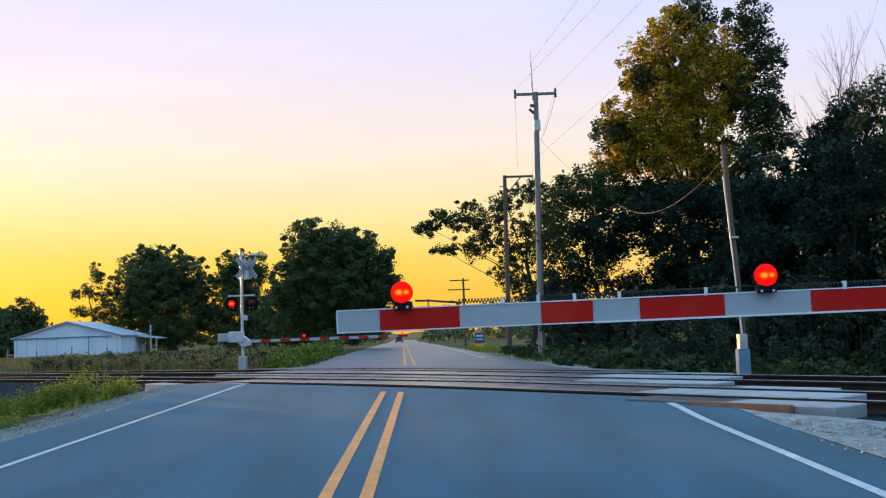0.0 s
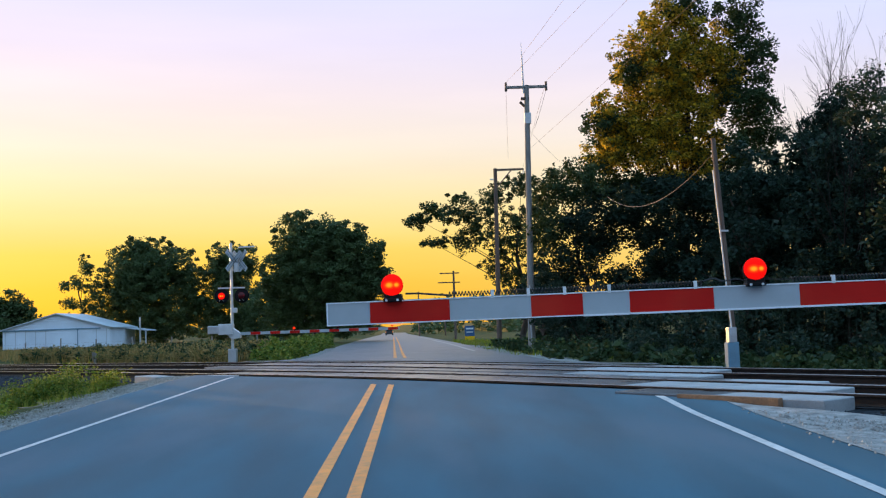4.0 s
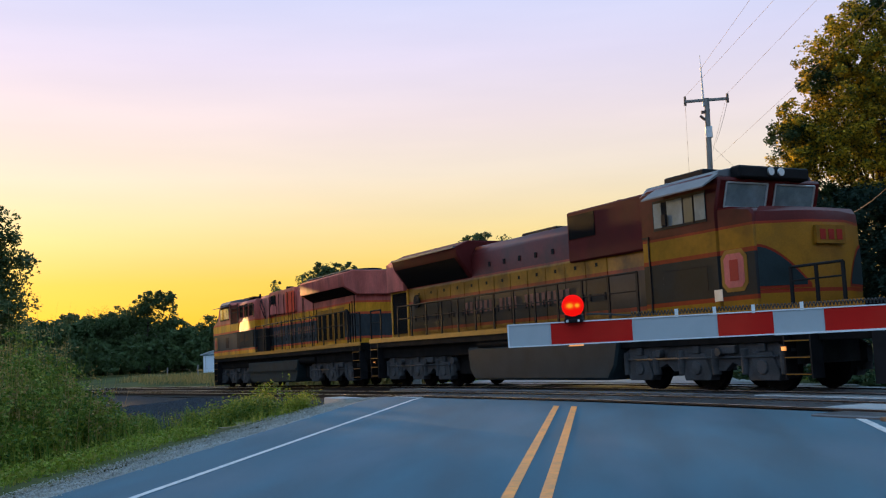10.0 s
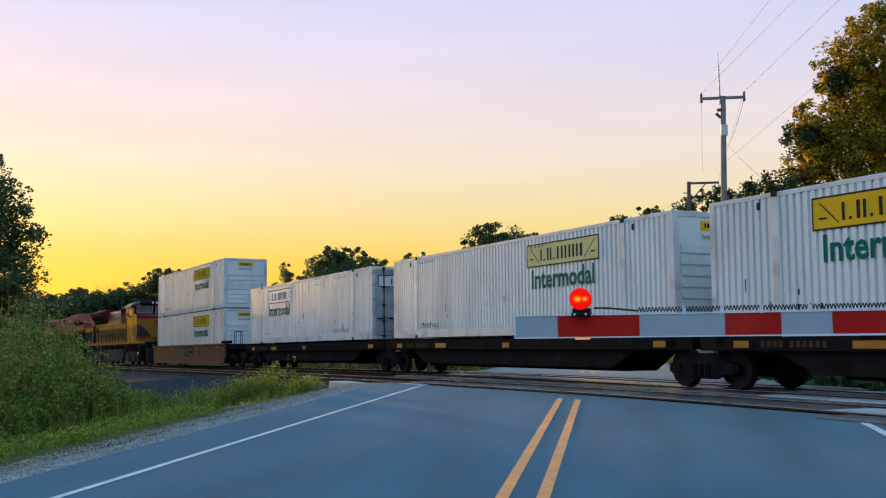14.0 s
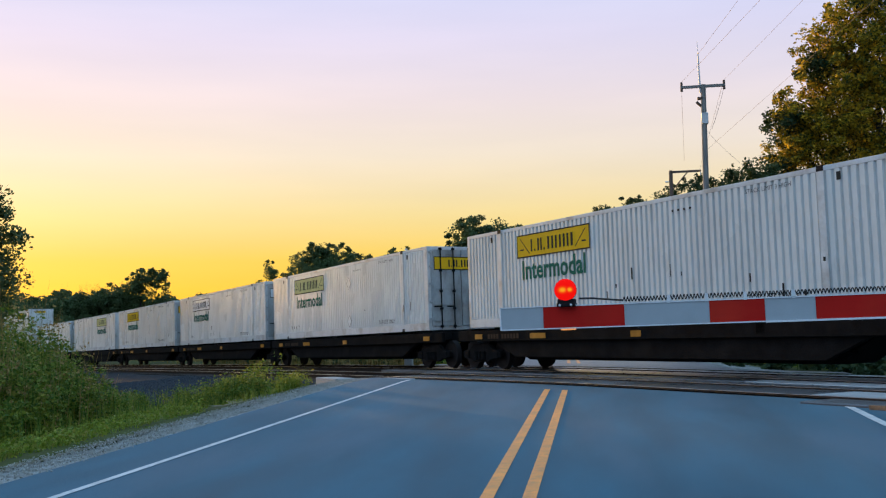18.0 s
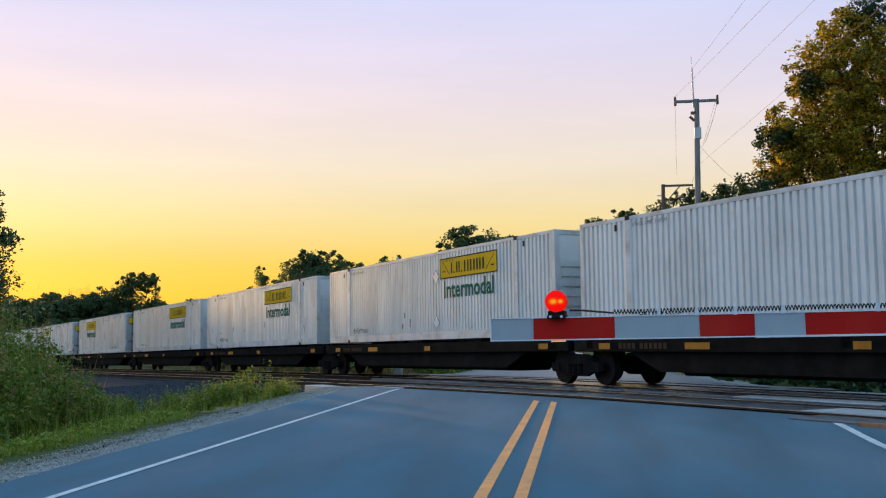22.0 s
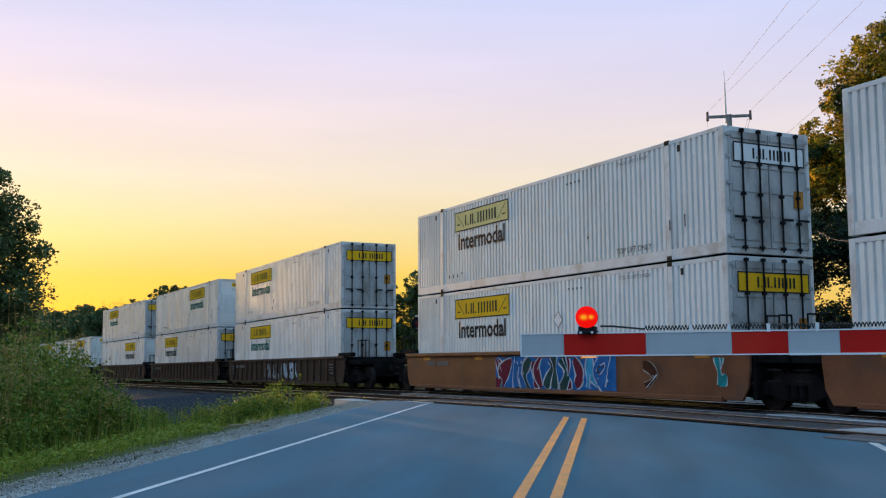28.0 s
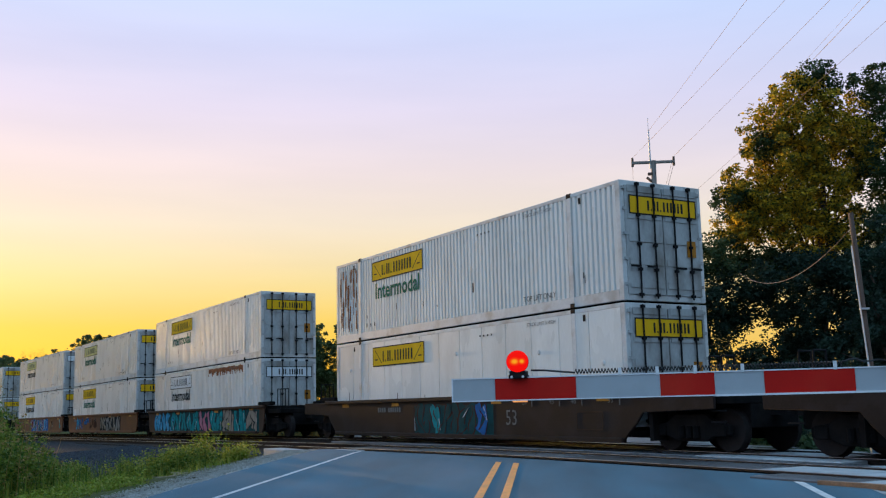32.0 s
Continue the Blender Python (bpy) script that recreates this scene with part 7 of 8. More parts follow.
part("shaft", Shape().tube((0, 0, -0.4), (0, 0, 15.25), 0.18, 0.11, 12), POLE, rear_pole)
part("crossarm", Shape().box(-4.4, 2.5, -0.06, 0.06, 13.9, 14.02), POLE, rear_pole)
wire(T0 + Vector((-0.7, 0, 12.1)), (5.55, 60, 10.75), 0.0, r=0.006)
wire(T0 + Vector((1.1, 0, 12.1)), (6.4, 60, 10.2), 0.0, r=0.006)
wire(T0 + Vector((1.1, 0, 11.8)), T0 + Vector((0.5, 0, 10.0)), 0.1, "guy_wire", 0.008)
wire(T0 + Vector((0.2, 0, 10.0)), (9.0, 50, 7.6), 0.3, r=0.007)
wire((6.76, 22.76, 4.75), (7.6, 40, 5.9), 0.75, r=0.007)

# ---- barn, sign, parked cars far off ----
barn = thing("barn", pose(-46.1, 136, -0.55, 0, 0, 1), "low white sheet-metal barn with a pale gable roof", "barn")
part("wall", Shape().box(-6.7, 6.7, -6, 6, -0.3, 2.7).add([(-6.7, -6, 2.7), (6.7, -6, 2.7), (0, -6, 4.5), (-6.7, 6, 2.7), (6.7, 6, 2.7), (0, 6, 4.5)], [(0, 1, 2), (3, 5, 4)]), BARN_WHITE, barn, "white ribbed metal walls")
part("roof", Shape().prism(((-7.0, 2.55), (0, 4.5), (7.0, 2.55), (7.0, 2.68), (0, 4.66), (-7.0, 2.68)), -6.3, 6.4), BARN_ROOF, barn)
part("door", Shape().box(-1.0, 4.6, -6.06, -6.0, -0.2, 2.5), BARN_WHITE, barn, "large sliding door")
part("door_track", Shape().box(-6.7, 5.5, -6.12, -6.0, 2.5, 2.66), BOX_BLUE, barn, "long blue-grey sliding door track")
part("door_edge", Shape().box(2.6, 2.72, -6.1, -6.06, -0.2, 2.5), BOX_BLUE, barn)
part("lean_to_roof", Shape().prism(((6.7, 2.45), (9.6, 2.05), (9.6, 2.17), (6.7, 2.6)), 1.0, 6.2), BARN_ROOF, barn)
part("lean_to_post", Shape().box(9.3, 9.45, 1.1, 1.25, -0.3, 2.1), BARN_ROOF, barn)
for i in range(11):
    part("rib", Shape().box(-6.4 + i * 1.26, -6.33 + i * 1.26, -6.04, -6.0, -0.2, 2.5), BARN_ROOF, barn)
flue = thing("flue_pipe", pose(-37.4, 137, -0.55), "thin upright pipe beside the barn", "pipe")
part("pipe", Shape().tube((0, 0, -0.3), (0, 0, 3.9), 0.12, 0.12, 8), GALV, flue)
sign = thing("road_sign", pose(4.6, 96, road_z(4.6, 96) - 0.2), "small blue roadside sign with a yellow foot panel", "sign")
part("panel", Shape().box(-0.45, 0.45, -0.06, 0.06, 0.55, 1.5), mat("blue_sign", (0.03, 0.10, 0.25), 0.4, spread=0.1, bump=0), sign)
part("foot_panel", Shape().box(-0.45, 0.45, -0.06, 0.06, 0.1, 0.5), DECAL_YELLOW, sign)
part("letter_bars", Shape().box(-0.35, 0.35, -0.07, -0.061, 1.15, 1.3).box(-0.3, 0.3, -0.07, -0.061, 0.85, 0.95), DECAL_WHITE, sign)
CAR_DARK = mat("dark_car_paint", (0.05, 0.055, 0.06), 0.3, spread=0.1, bump=0)
for x, y, m_ in ((-7.2, 235, CAR_DARK),):
    z = road_z(x, y)
    car = thing("car", pose(x, y, z), "small dark car far down the road", "car", "distant cars")
    part("body", Shape().prism(((-0.88, 0.25), (0.88, 0.25), (0.9, 0.9), (0.72, 1.45), (-0.72, 1.45), (-0.9, 0.9)), -2.1, 2.1), m_, car, bevel=0.06)
    part("rear_window", Shape().box(-0.62, 0.62, -2.13, -2.1, 0.98, 1.36), GLASS_DARK, car)
    for sx_ in (-0.75, 0.75):
        part("wheel", Shape().tube((sx_ - 0.1, -1.3, 0.32), (sx_ + 0.1, -1.3, 0.32), 0.32, seg=12), BLACK, car)
        part("lamp", Shape().box(sx_ - 0.12, sx_ + 0.12, -2.14, -2.1, 0.7, 0.85), LAMP_AMBER, car)
    for sx_ in (-0.75, 0.75):
        part("wheel", Shape().tube((sx_ - 0.1, 1.3, 0.32), (sx_ + 0.1, 1.3, 0.32), 0.32, seg=12), BLACK, car)


fence = thing("field_fence", Matrix(), "old wire fence with weathered wooden posts in the field", "fence")
for k, (x, h) in enumerate(((-44.5, 1.2), (-41.2, 1.3), (-38.4, 1.1), (-35.0, 1.4), (-31.6, 1.2), (-28.1, 1.3), (-24.3, 1.2), (-20.4, 1.1), (-16.0, 1.2))):
    part("post", Shape().tube((x, 100, -0.9), (x + 0.04, 100, h - 0.45), 0.075, 0.065, 7), POLE, fence)
for z in (0.0, 0.45):
    part("strand", Shape().box(-44.5, -16, 99.92, 99.93, z - 0.004, z + 0.004), WIRE, fence)


# ---- trees ----
def leaf_cloud(centres, radii, per, size, rng, up=0.35, droop=0.0):
    """Many small leaves round each centre, as separate quads."""
    n = len(centres)
    c = np.repeat(np.array(centres), per, axis=0)
    rad = np.repeat(np.array(radii), per)[:, None]
    d = rng.normal(size=(n * per, 3))
    d /= np.linalg.norm(d, axis=1)[:, None] + 1e-9
    pos = c + d * rad * rng.random((n * per, 1)) ** 0.45 * np.array([1, 1, 0.8])
    a = rng.normal(size=(n * per, 3))
    a[:, 2] *= 0.6
    a /= np.linalg.norm(a, axis=1)[:, None]
    b = np.cross(a, rng.normal(size=(n * per, 3)))
    b /= np.linalg.norm(b, axis=1)[:, None]
    s = size * (0.6 + 0.8 * rng.random((n * per, 1)))
    v = np.stack([pos - a * s * 0.5, pos + b * s * 0.28, pos + a * s * 0.5, pos - b * s * 0.28], axis=1).reshape(-1, 3)
    f = np.arange(n * per * 4).reshape(-1, 4)
    return v, f


def np_mesh(name, v, f, material):
    me = bpy.data.meshes.new(name)
    k = f.shape[1]
    me.vertices.add(len(v))
    me.vertices.foreach_set("co", v.astype(np.float32).ravel())
    me.loops.add(f.size)
    me.loops.foreach_set("vertex_index", f.astype(np.int32).ravel())
    me.polygons.add(len(f))
    me.polygons.foreach_set("loop_start", np.arange(0, f.size, k, dtype=np.int32))
    me.update(calc_edges=True)
    me.materials.append(material)
    return me


def tree(x, y, h, w, material, seed, label, clumps=150, per=90, leaf=0.26, low=0.25, lean=0.0, group="", z=None, deep=None, bare=0, dense=False, clump=1.0):
    """A tapered trunk, limbs that fork towards clumps, and a ragged crown with gaps."""
    rng = np.random.default_rng(seed)
    gz = ground_z(x, y) - 0.1 if z is None else z
    if y < 70:  # nearer trees carry finer leaves
        leaf, per = leaf * 0.7, int(per * 1.7)
    t = thing("tree", pose(x, y, gz), label, "tree", group)
    cs, rs = [], []
    deep = deep or w
    lobes = [(rng.uniform(-0.5, 0.5), rng.uniform(-0.5, 0.5), rng.uniform(low, 0.92), rng.uniform(0.32, 0.6)) for _ in range(9)]
    tries = 0
    while len(cs) < clumps and tries < clumps * 30:
        tries += 1
        a, b, c = rng.uniform(-1, 1), rng.uniform(-1, 1), rng.uniform(low, 1.0)
        shape = math.sin(math.pi * min(max((c - low) / (1.02 - low), 0.0), 1.0) ** 0.75) ** 0.6
        if math.hypot(a, b) > shape * (0.82 + 0.3 * rng.random()):
            continue
        if not dense and min((a - l[0]) ** 2 + (b - l[1]) ** 2 + ((c - l[2]) * 1.6) ** 2 - l[3] ** 2 for l in lobes) > 0.03:
            continue
        cs.append((a * w / 2 + lean * c, b * deep / 2, c * h))
        rs.append(rng.uniform(0.05, 0.095) * clump * (h + w) / 2)
    v, f = leaf_cloud(cs, rs, per, leaf, rng)
    part("crown", np_mesh("crown", v, f, material), None, t)
    sh = Shape()
    top = h * 0.78
    bend_x = rng.uniform(-0.3, 0.3)
    spine = [Vector((bend_x * math.sin(k * 1.1) + lean * k / 8, 0.2 * math.sin(k * 1.7), -0.3 + (top + 0.3) * k / 8)) for k in range(9)]
    r0 = 0.022 * h + 0.05
    for k in range(8):
        sh.tube(spine[k], spine[k + 1], r0 * (1 - k / 9), r0 * (1 - (k + 1) / 9), 9, caps=False)
    part("trunk", sh, BARK, t)
    lb = Shape()
    pick = rng.permutation(len(cs))[: 26 + bare]
    for i in pick:
        e = Vector(cs[i])
        k = min(int(max(e.z / top, 0.15) * 8 * 0.62), 7)
        s0 = spine[k]
        mid = s0.lerp(e, 0.5) + Vector((rng.uniform(-0.3, 0.3), rng.uniform(-0.3, 0.3), 0.25 + rng.uniform(-0.2, 0.3)))
        lb.tube(s0, mid, r0 * 0.34, r0 * 0.2, 6, caps=False)
        lb.tube(mid, e, r0 * 0.2, r0 * 0.06, 5, caps=False)
    part("branchwork", lb, BARK, t)
    return t


def lobe_tree(x, y, crowns, seed, label, leaf=0.16, per=120, dens=7.0, clump=(0.3, 0.6), group="", name="tree"):
    """A tree whose crown is built from lobes (offset, height, half width, half height), each a cloud of leafy clumps with loose sprigs at its rim."""
    rng = np.random.default_rng(seed)
    gz = ground_z(x, y) - 0.1
    t = thing(name, pose(x, y, gz), label, "tree", group)
    tips, top = [], 0.0
    for material, lobes in crowns:
        cs, rs = [], []
        for dx, z, rx, rz in lobes:
            ry = (rx + rz) / 2 * 1.15
            n = int(dens * rx * rz) + 6
            for k in range(n + n // 2):
                d = rng.normal(size=3)
                d /= np.linalg.norm(d) + 1e-9
                sprig = k >= n
                r = rng.uniform(0.9, 1.2) if sprig else rng.random() ** 0.5 * 0.95
                if sprig and d[2] < -0.5:
                    continue
                cs.append((dx + d[0] * rx * r, d[1] * ry * r, max(z - gz + d[2] * rz * r, 0.3)))
                rs.append(rng.uniform(*clump) * (0.55 if sprig else 1.0))
            tips.append((dx, rng.uniform(-0.3, 0.3) * ry, z - gz))
            top = max(top, z - gz)
        v, f = leaf_cloud(cs, rs, per, leaf, rng)
        part("crown", np_mesh("crown", v, f, material), None, t)
    sh = Shape()
    h = top * 0.9
    spine = [Vector((0.3 * math.sin(k * 1.1 + seed), 0.2 * math.sin(k * 1.7), -0.3 + (h + 0.3) * k / 8)) for k in range(9)]
    r0 = 0.018 * h + 0.06
    for k in range(8):
        sh.tube(spine[k], spine[k + 1], r0 * (1 - k / 9), r0 * (1 - (k + 1) / 9), 9, caps=False)
    part("trunk", sh, BARK, t)
    lb = Shape()
    for e in tips:
        e = Vector(e)
        s0 = spine[min(int(max(e.z / h, 0.15) * 8 * 0.6), 7)]
        mid = s0.lerp(e, 0.5) + Vector((rng.uniform(-0.3, 0.3), rng.uniform(-0.3, 0.3), rng.uniform(0.0, 0.5)))
        lb.tube(s0, mid, r0 * 0.22, r0 * 0.12, 6, caps=False)
        lb.tube(mid, e, r0 * 0.12, r0 * 0.03, 5, caps=False)
    part("branchwork", lb, BARK, t)
    return t


def bare_tree(x, y, h, seed, label, group=""):
    rng = random.Random(seed)
    t = thing("bare_tree", pose(x, y, ground_z(x, y) - 0.1), label, "tree", group)
    sh, tw = Shape(), Shape()

    def grow(p, d, ln, r, depth):
        e = p + d * ln
        (sh if depth > 2 else tw).tube(p, e, r, r * 0.7, 5 if depth > 2 else 3, caps=False)
        if depth == 0:
            return
        for _ in range(2 if depth < 5 else 3):
            nd = (d + Vector((rng.uniform(-0.45, 0.45), rng.uniform(-0.45, 0.45), rng.uniform(0.0, 0.3)))).normalized()
            grow(p.lerp(e, rng.uniform(0.6, 1)), nd, ln * rng.uniform(0.62, 0.85), r * 0.6, depth - 1)

    grow(Vector((0, 0, -0.2)), Vector((0, 0, 1)), h * 0.32, 0.0075 * h, 6)
    part("trunk", sh, TWIG, t)
    part("twigwork", tw, TWIG, t)
    return t


SUNLIT_L = "tall tree with golden evening light painted into its leaf colour"
DARK_L = "tall dark green broadleaf tree beyond the tracks"
# gold lobes carry the evening sun in their colour, dark low lobes the shade
lobe_tree(12.6, 47, ((LEAF_SUNLIT, ((-1.8, 13.5, 1.3, 1.2), (-0.4, 14.8, 1.2, 1.2), (1.2, 13.7, 1.3, 1.4), (-1.5, 11.5, 1.7, 1.5), (0.6, 11.1, 1.6, 1.5), (-3.4, 10.4, 0.9, 1.1), (-3.4, 8.6, 1.2, 1.0), (-1.3, 8.7, 1.6, 1.4), (0.7, 8.6, 1.4, 1.2), (1.9, 12.4, 1.1, 1.2), (-0.4, 12.6, 1.6, 1.6), (-0.5, 10.0, 2.0, 1.6), (-2.6, 9.4, 1.3, 1.2), (0.2, 7.6, 1.6, 1.0))),
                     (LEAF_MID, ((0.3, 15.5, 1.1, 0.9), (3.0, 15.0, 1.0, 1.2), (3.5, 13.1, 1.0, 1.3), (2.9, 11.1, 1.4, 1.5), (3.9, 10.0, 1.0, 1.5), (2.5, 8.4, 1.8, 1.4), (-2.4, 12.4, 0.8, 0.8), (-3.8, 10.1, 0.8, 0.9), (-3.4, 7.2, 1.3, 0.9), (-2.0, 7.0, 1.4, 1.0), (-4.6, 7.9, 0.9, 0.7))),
                     (LEAF_DARK, ((0.0, 6.6, 2.3, 1.3), (2.6, 6.0, 2.0, 1.6), (2.6, 3.8, 2.2, 1.6)))), 1, SUNLIT_L, leaf=0.15, per=90, dens=19.0, clump=(0.32, 0.7))
lobe_tree(7.3, 45, ((LEAF_MID, ((0.4, 6.9, 1.0, 0.9), (-1.1, 7.0, 1.0, 0.9), (-1.5, 5.2, 0.9, 1.2))), (LEAF_DARK, ((0.1, 5.4, 1.4, 1.0), (-0.7, 3.5, 1.2, 1.3), (0.6, 4.2, 0.9, 0.8), (-1.1, 1.6, 1.4, 1.2), (0.8, 1.0, 1.3, 0.9), (1.7, 5.3, 0.9, 0.6), (1.5, 2.9, 0.7, 0.4), (1.2, 4.5, 0.5, 0.4)))), 17, DARK_L, leaf=0.15, per=110, dens=13.0, clump=(0.4, 0.8))
lobe_tree(12.2, 45, ((LEAF_DARK, ((-2.7, 5.9, 1.4, 0.9), (-0.7, 5.0, 1.4, 1.3), (-2.0, 4.6, 0.8, 0.5), (1.2, 3.8, 1.5, 1.5), (0.1, 2.0, 1.8, 1.3), (-2.3, 1.4, 1.5, 1.0), (-0.9, 3.6, 0.9, 0.9), (-2.9, 2.2, 1.1, 0.6), (-0.9, 2.6, 1.2, 0.9), (1.6, 5.4, 1.3, 1.0), (2.6, 2.0, 1.6, 1.6), (-0.6, 6.6, 1.3, 0.8), (0.9, 6.3, 1.2, 0.8), (2.9, 4.4, 1.3, 1.3), (-1.6, 3.0, 1.2, 1.2))),), 18, DARK_L, leaf=0.15, per=110, dens=13.0, clump=(0.4, 0.8))
lobe_tree(16.5, 41, ((LEAF_DARK, ((-0.8, 7.1, 0.9, 1.3), (0.4, 8.5, 0.8, 1.5), (-1.7, 4.9, 1.4, 1.6), (0.0, 5.0, 1.6, 1.8), (-1.4, 2.5, 1.7, 1.4), (-2.8, 1.2, 1.6, 1.1), (0.5, 2.4, 1.6, 1.5), (-2.4, 3.4, 1.2, 1.4), (-2.2, 6.2, 1.0, 1.2))),), 2, DARK_L, leaf=0.15, per=110, dens=12.0, clump=(0.4, 0.75))
lobe_tree(15.5, 34, ((LEAF_DARK, ((0.0, 8.2, 0.7, 1.3), (0.0, 6.0, 1.1, 1.4), (-0.6, 3.7, 1.3, 1.5), (-1.5, 1.9, 1.5, 1.3), (-0.2, 1.1, 1.7, 1.3))),), 3, DARK_L, leaf=0.13, per=110, dens=13.0, clump=(0.3, 0.6))
lobe_tree(6.4, 63, ((LEAF_MID, ((-4.9, 8.0, 1.5, 1.1), (-6.2, 7.5, 1.0, 0.5), (-3.0, 7.7, 1.6, 1.3), (-1.4, 8.9, 1.1, 1.0), (0.2, 9.4, 1.0, 0.9), (-3.6, 6.2, 1.2, 0.9), (-5.5, 6.1, 1.0, 0.25), (-1.1, 6.4, 1.7, 1.6), (0.8, 6.7, 1.3, 2.2), (-1.2, 4.3, 1.3, 1.2), (0.2, 2.8, 1.5, 1.8))),), 5, "spreading ragged tree overhanging the road", leaf=0.16, per=48, dens=20.0, clump=(0.22, 0.46))
tree(17.4, 40, 10.6, 6.5, LEAF_DARK, 6, DARK_L, 130, 100, 0.28, 0.02)
tree(15.4, 35.5, 9.4, 5.0, LEAF_DARK, 7, DARK_L, 120, 90, 0.26, 0.02)
tree(16.6, 31, 10.2, 5.5, LEAF_DARK, 8, DARK_L, 130, 90, 0.26, 0.02)
tree(19.2, 30, 11.2, 6.0, LEAF_DARK, 9, DARK_L, 130, 90, 0.26, 0.02)
tree(13.2, 40, 8.4, 5.5, LEAF_DARK, 10, DARK_L, 120, 90, 0.26, 0.02)
tree(14.2, 44, 6.0, 5.0, LEAF_DARK, 12, DARK_L, 120, 90, 0.26, 0.02)
tree(7.2, 58, 5.0, 4.0, LEAF_DARK, 13, DARK_L, 100, 80, 0.26, 0.05)
tree(22.5, 27, 11.0, 7.0, LEAF_DARK, 14, DARK_L, 120, 80, 0.28, 0.02)
tree(26, 22, 11.0, 8.0, LEAF_DARK, 15, DARK_L, 120, 80, 0.28, 0.02)
for i, (x, y, h) in enumerate(((17.8, 41.5, 14.2), (18.8, 42, 13.4), (20.4, 38, 13.6), (14.2, 33.5, 9.6), (19.6, 40, 13.2))):
    bare_tree(x, y, h, 30 + i, "bare thin tree standing above the thicket", "bare trees in the thicket")
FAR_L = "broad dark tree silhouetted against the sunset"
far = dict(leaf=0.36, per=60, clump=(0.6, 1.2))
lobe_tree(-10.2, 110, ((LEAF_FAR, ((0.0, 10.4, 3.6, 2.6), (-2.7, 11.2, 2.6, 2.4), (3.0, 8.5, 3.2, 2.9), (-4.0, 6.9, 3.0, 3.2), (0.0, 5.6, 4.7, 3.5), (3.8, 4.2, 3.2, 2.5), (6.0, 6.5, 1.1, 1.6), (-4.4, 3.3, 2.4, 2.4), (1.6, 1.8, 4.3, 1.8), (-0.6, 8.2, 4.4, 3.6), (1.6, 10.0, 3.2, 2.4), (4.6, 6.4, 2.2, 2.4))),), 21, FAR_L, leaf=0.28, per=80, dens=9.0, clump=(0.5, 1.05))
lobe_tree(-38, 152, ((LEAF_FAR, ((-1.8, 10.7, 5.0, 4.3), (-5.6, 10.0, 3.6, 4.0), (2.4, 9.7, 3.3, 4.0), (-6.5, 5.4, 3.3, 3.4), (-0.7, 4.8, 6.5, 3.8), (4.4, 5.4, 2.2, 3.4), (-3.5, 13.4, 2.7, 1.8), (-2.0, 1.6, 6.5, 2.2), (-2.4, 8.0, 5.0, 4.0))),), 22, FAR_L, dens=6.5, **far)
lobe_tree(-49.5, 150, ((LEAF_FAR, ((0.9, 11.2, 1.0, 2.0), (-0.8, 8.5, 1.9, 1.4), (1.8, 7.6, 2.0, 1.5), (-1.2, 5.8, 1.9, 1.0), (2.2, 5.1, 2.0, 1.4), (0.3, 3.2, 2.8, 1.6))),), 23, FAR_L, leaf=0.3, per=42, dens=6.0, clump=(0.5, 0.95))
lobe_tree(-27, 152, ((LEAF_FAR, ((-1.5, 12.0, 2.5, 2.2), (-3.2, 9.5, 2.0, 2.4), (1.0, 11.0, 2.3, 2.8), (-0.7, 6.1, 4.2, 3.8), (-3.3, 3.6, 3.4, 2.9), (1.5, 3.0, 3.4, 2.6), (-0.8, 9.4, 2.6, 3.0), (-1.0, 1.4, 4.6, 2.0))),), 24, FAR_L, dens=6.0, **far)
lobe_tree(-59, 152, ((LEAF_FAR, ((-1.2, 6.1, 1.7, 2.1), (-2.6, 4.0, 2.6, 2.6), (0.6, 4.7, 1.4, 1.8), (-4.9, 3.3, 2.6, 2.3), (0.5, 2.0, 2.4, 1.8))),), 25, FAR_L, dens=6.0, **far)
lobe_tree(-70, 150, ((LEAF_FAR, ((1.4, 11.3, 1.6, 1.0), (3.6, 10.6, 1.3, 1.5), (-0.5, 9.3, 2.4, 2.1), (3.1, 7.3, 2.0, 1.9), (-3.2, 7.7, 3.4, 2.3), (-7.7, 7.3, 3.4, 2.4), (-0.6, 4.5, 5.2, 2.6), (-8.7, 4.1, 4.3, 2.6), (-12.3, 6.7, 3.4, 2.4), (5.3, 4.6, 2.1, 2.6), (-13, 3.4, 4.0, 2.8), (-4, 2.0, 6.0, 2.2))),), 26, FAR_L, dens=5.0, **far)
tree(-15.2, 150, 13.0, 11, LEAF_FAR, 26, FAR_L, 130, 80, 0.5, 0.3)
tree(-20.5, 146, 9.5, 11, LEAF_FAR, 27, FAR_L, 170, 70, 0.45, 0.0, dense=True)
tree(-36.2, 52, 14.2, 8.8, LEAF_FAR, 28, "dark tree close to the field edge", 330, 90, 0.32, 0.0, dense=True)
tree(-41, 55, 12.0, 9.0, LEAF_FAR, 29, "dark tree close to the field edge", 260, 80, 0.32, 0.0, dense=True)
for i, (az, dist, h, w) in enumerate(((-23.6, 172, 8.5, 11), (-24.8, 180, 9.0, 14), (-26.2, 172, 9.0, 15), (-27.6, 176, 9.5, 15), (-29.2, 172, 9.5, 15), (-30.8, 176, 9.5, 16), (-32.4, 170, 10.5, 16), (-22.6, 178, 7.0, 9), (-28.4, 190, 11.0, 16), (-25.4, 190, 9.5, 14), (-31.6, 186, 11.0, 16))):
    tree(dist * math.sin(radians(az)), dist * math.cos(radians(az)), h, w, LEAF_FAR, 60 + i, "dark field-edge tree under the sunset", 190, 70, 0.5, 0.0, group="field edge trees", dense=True)
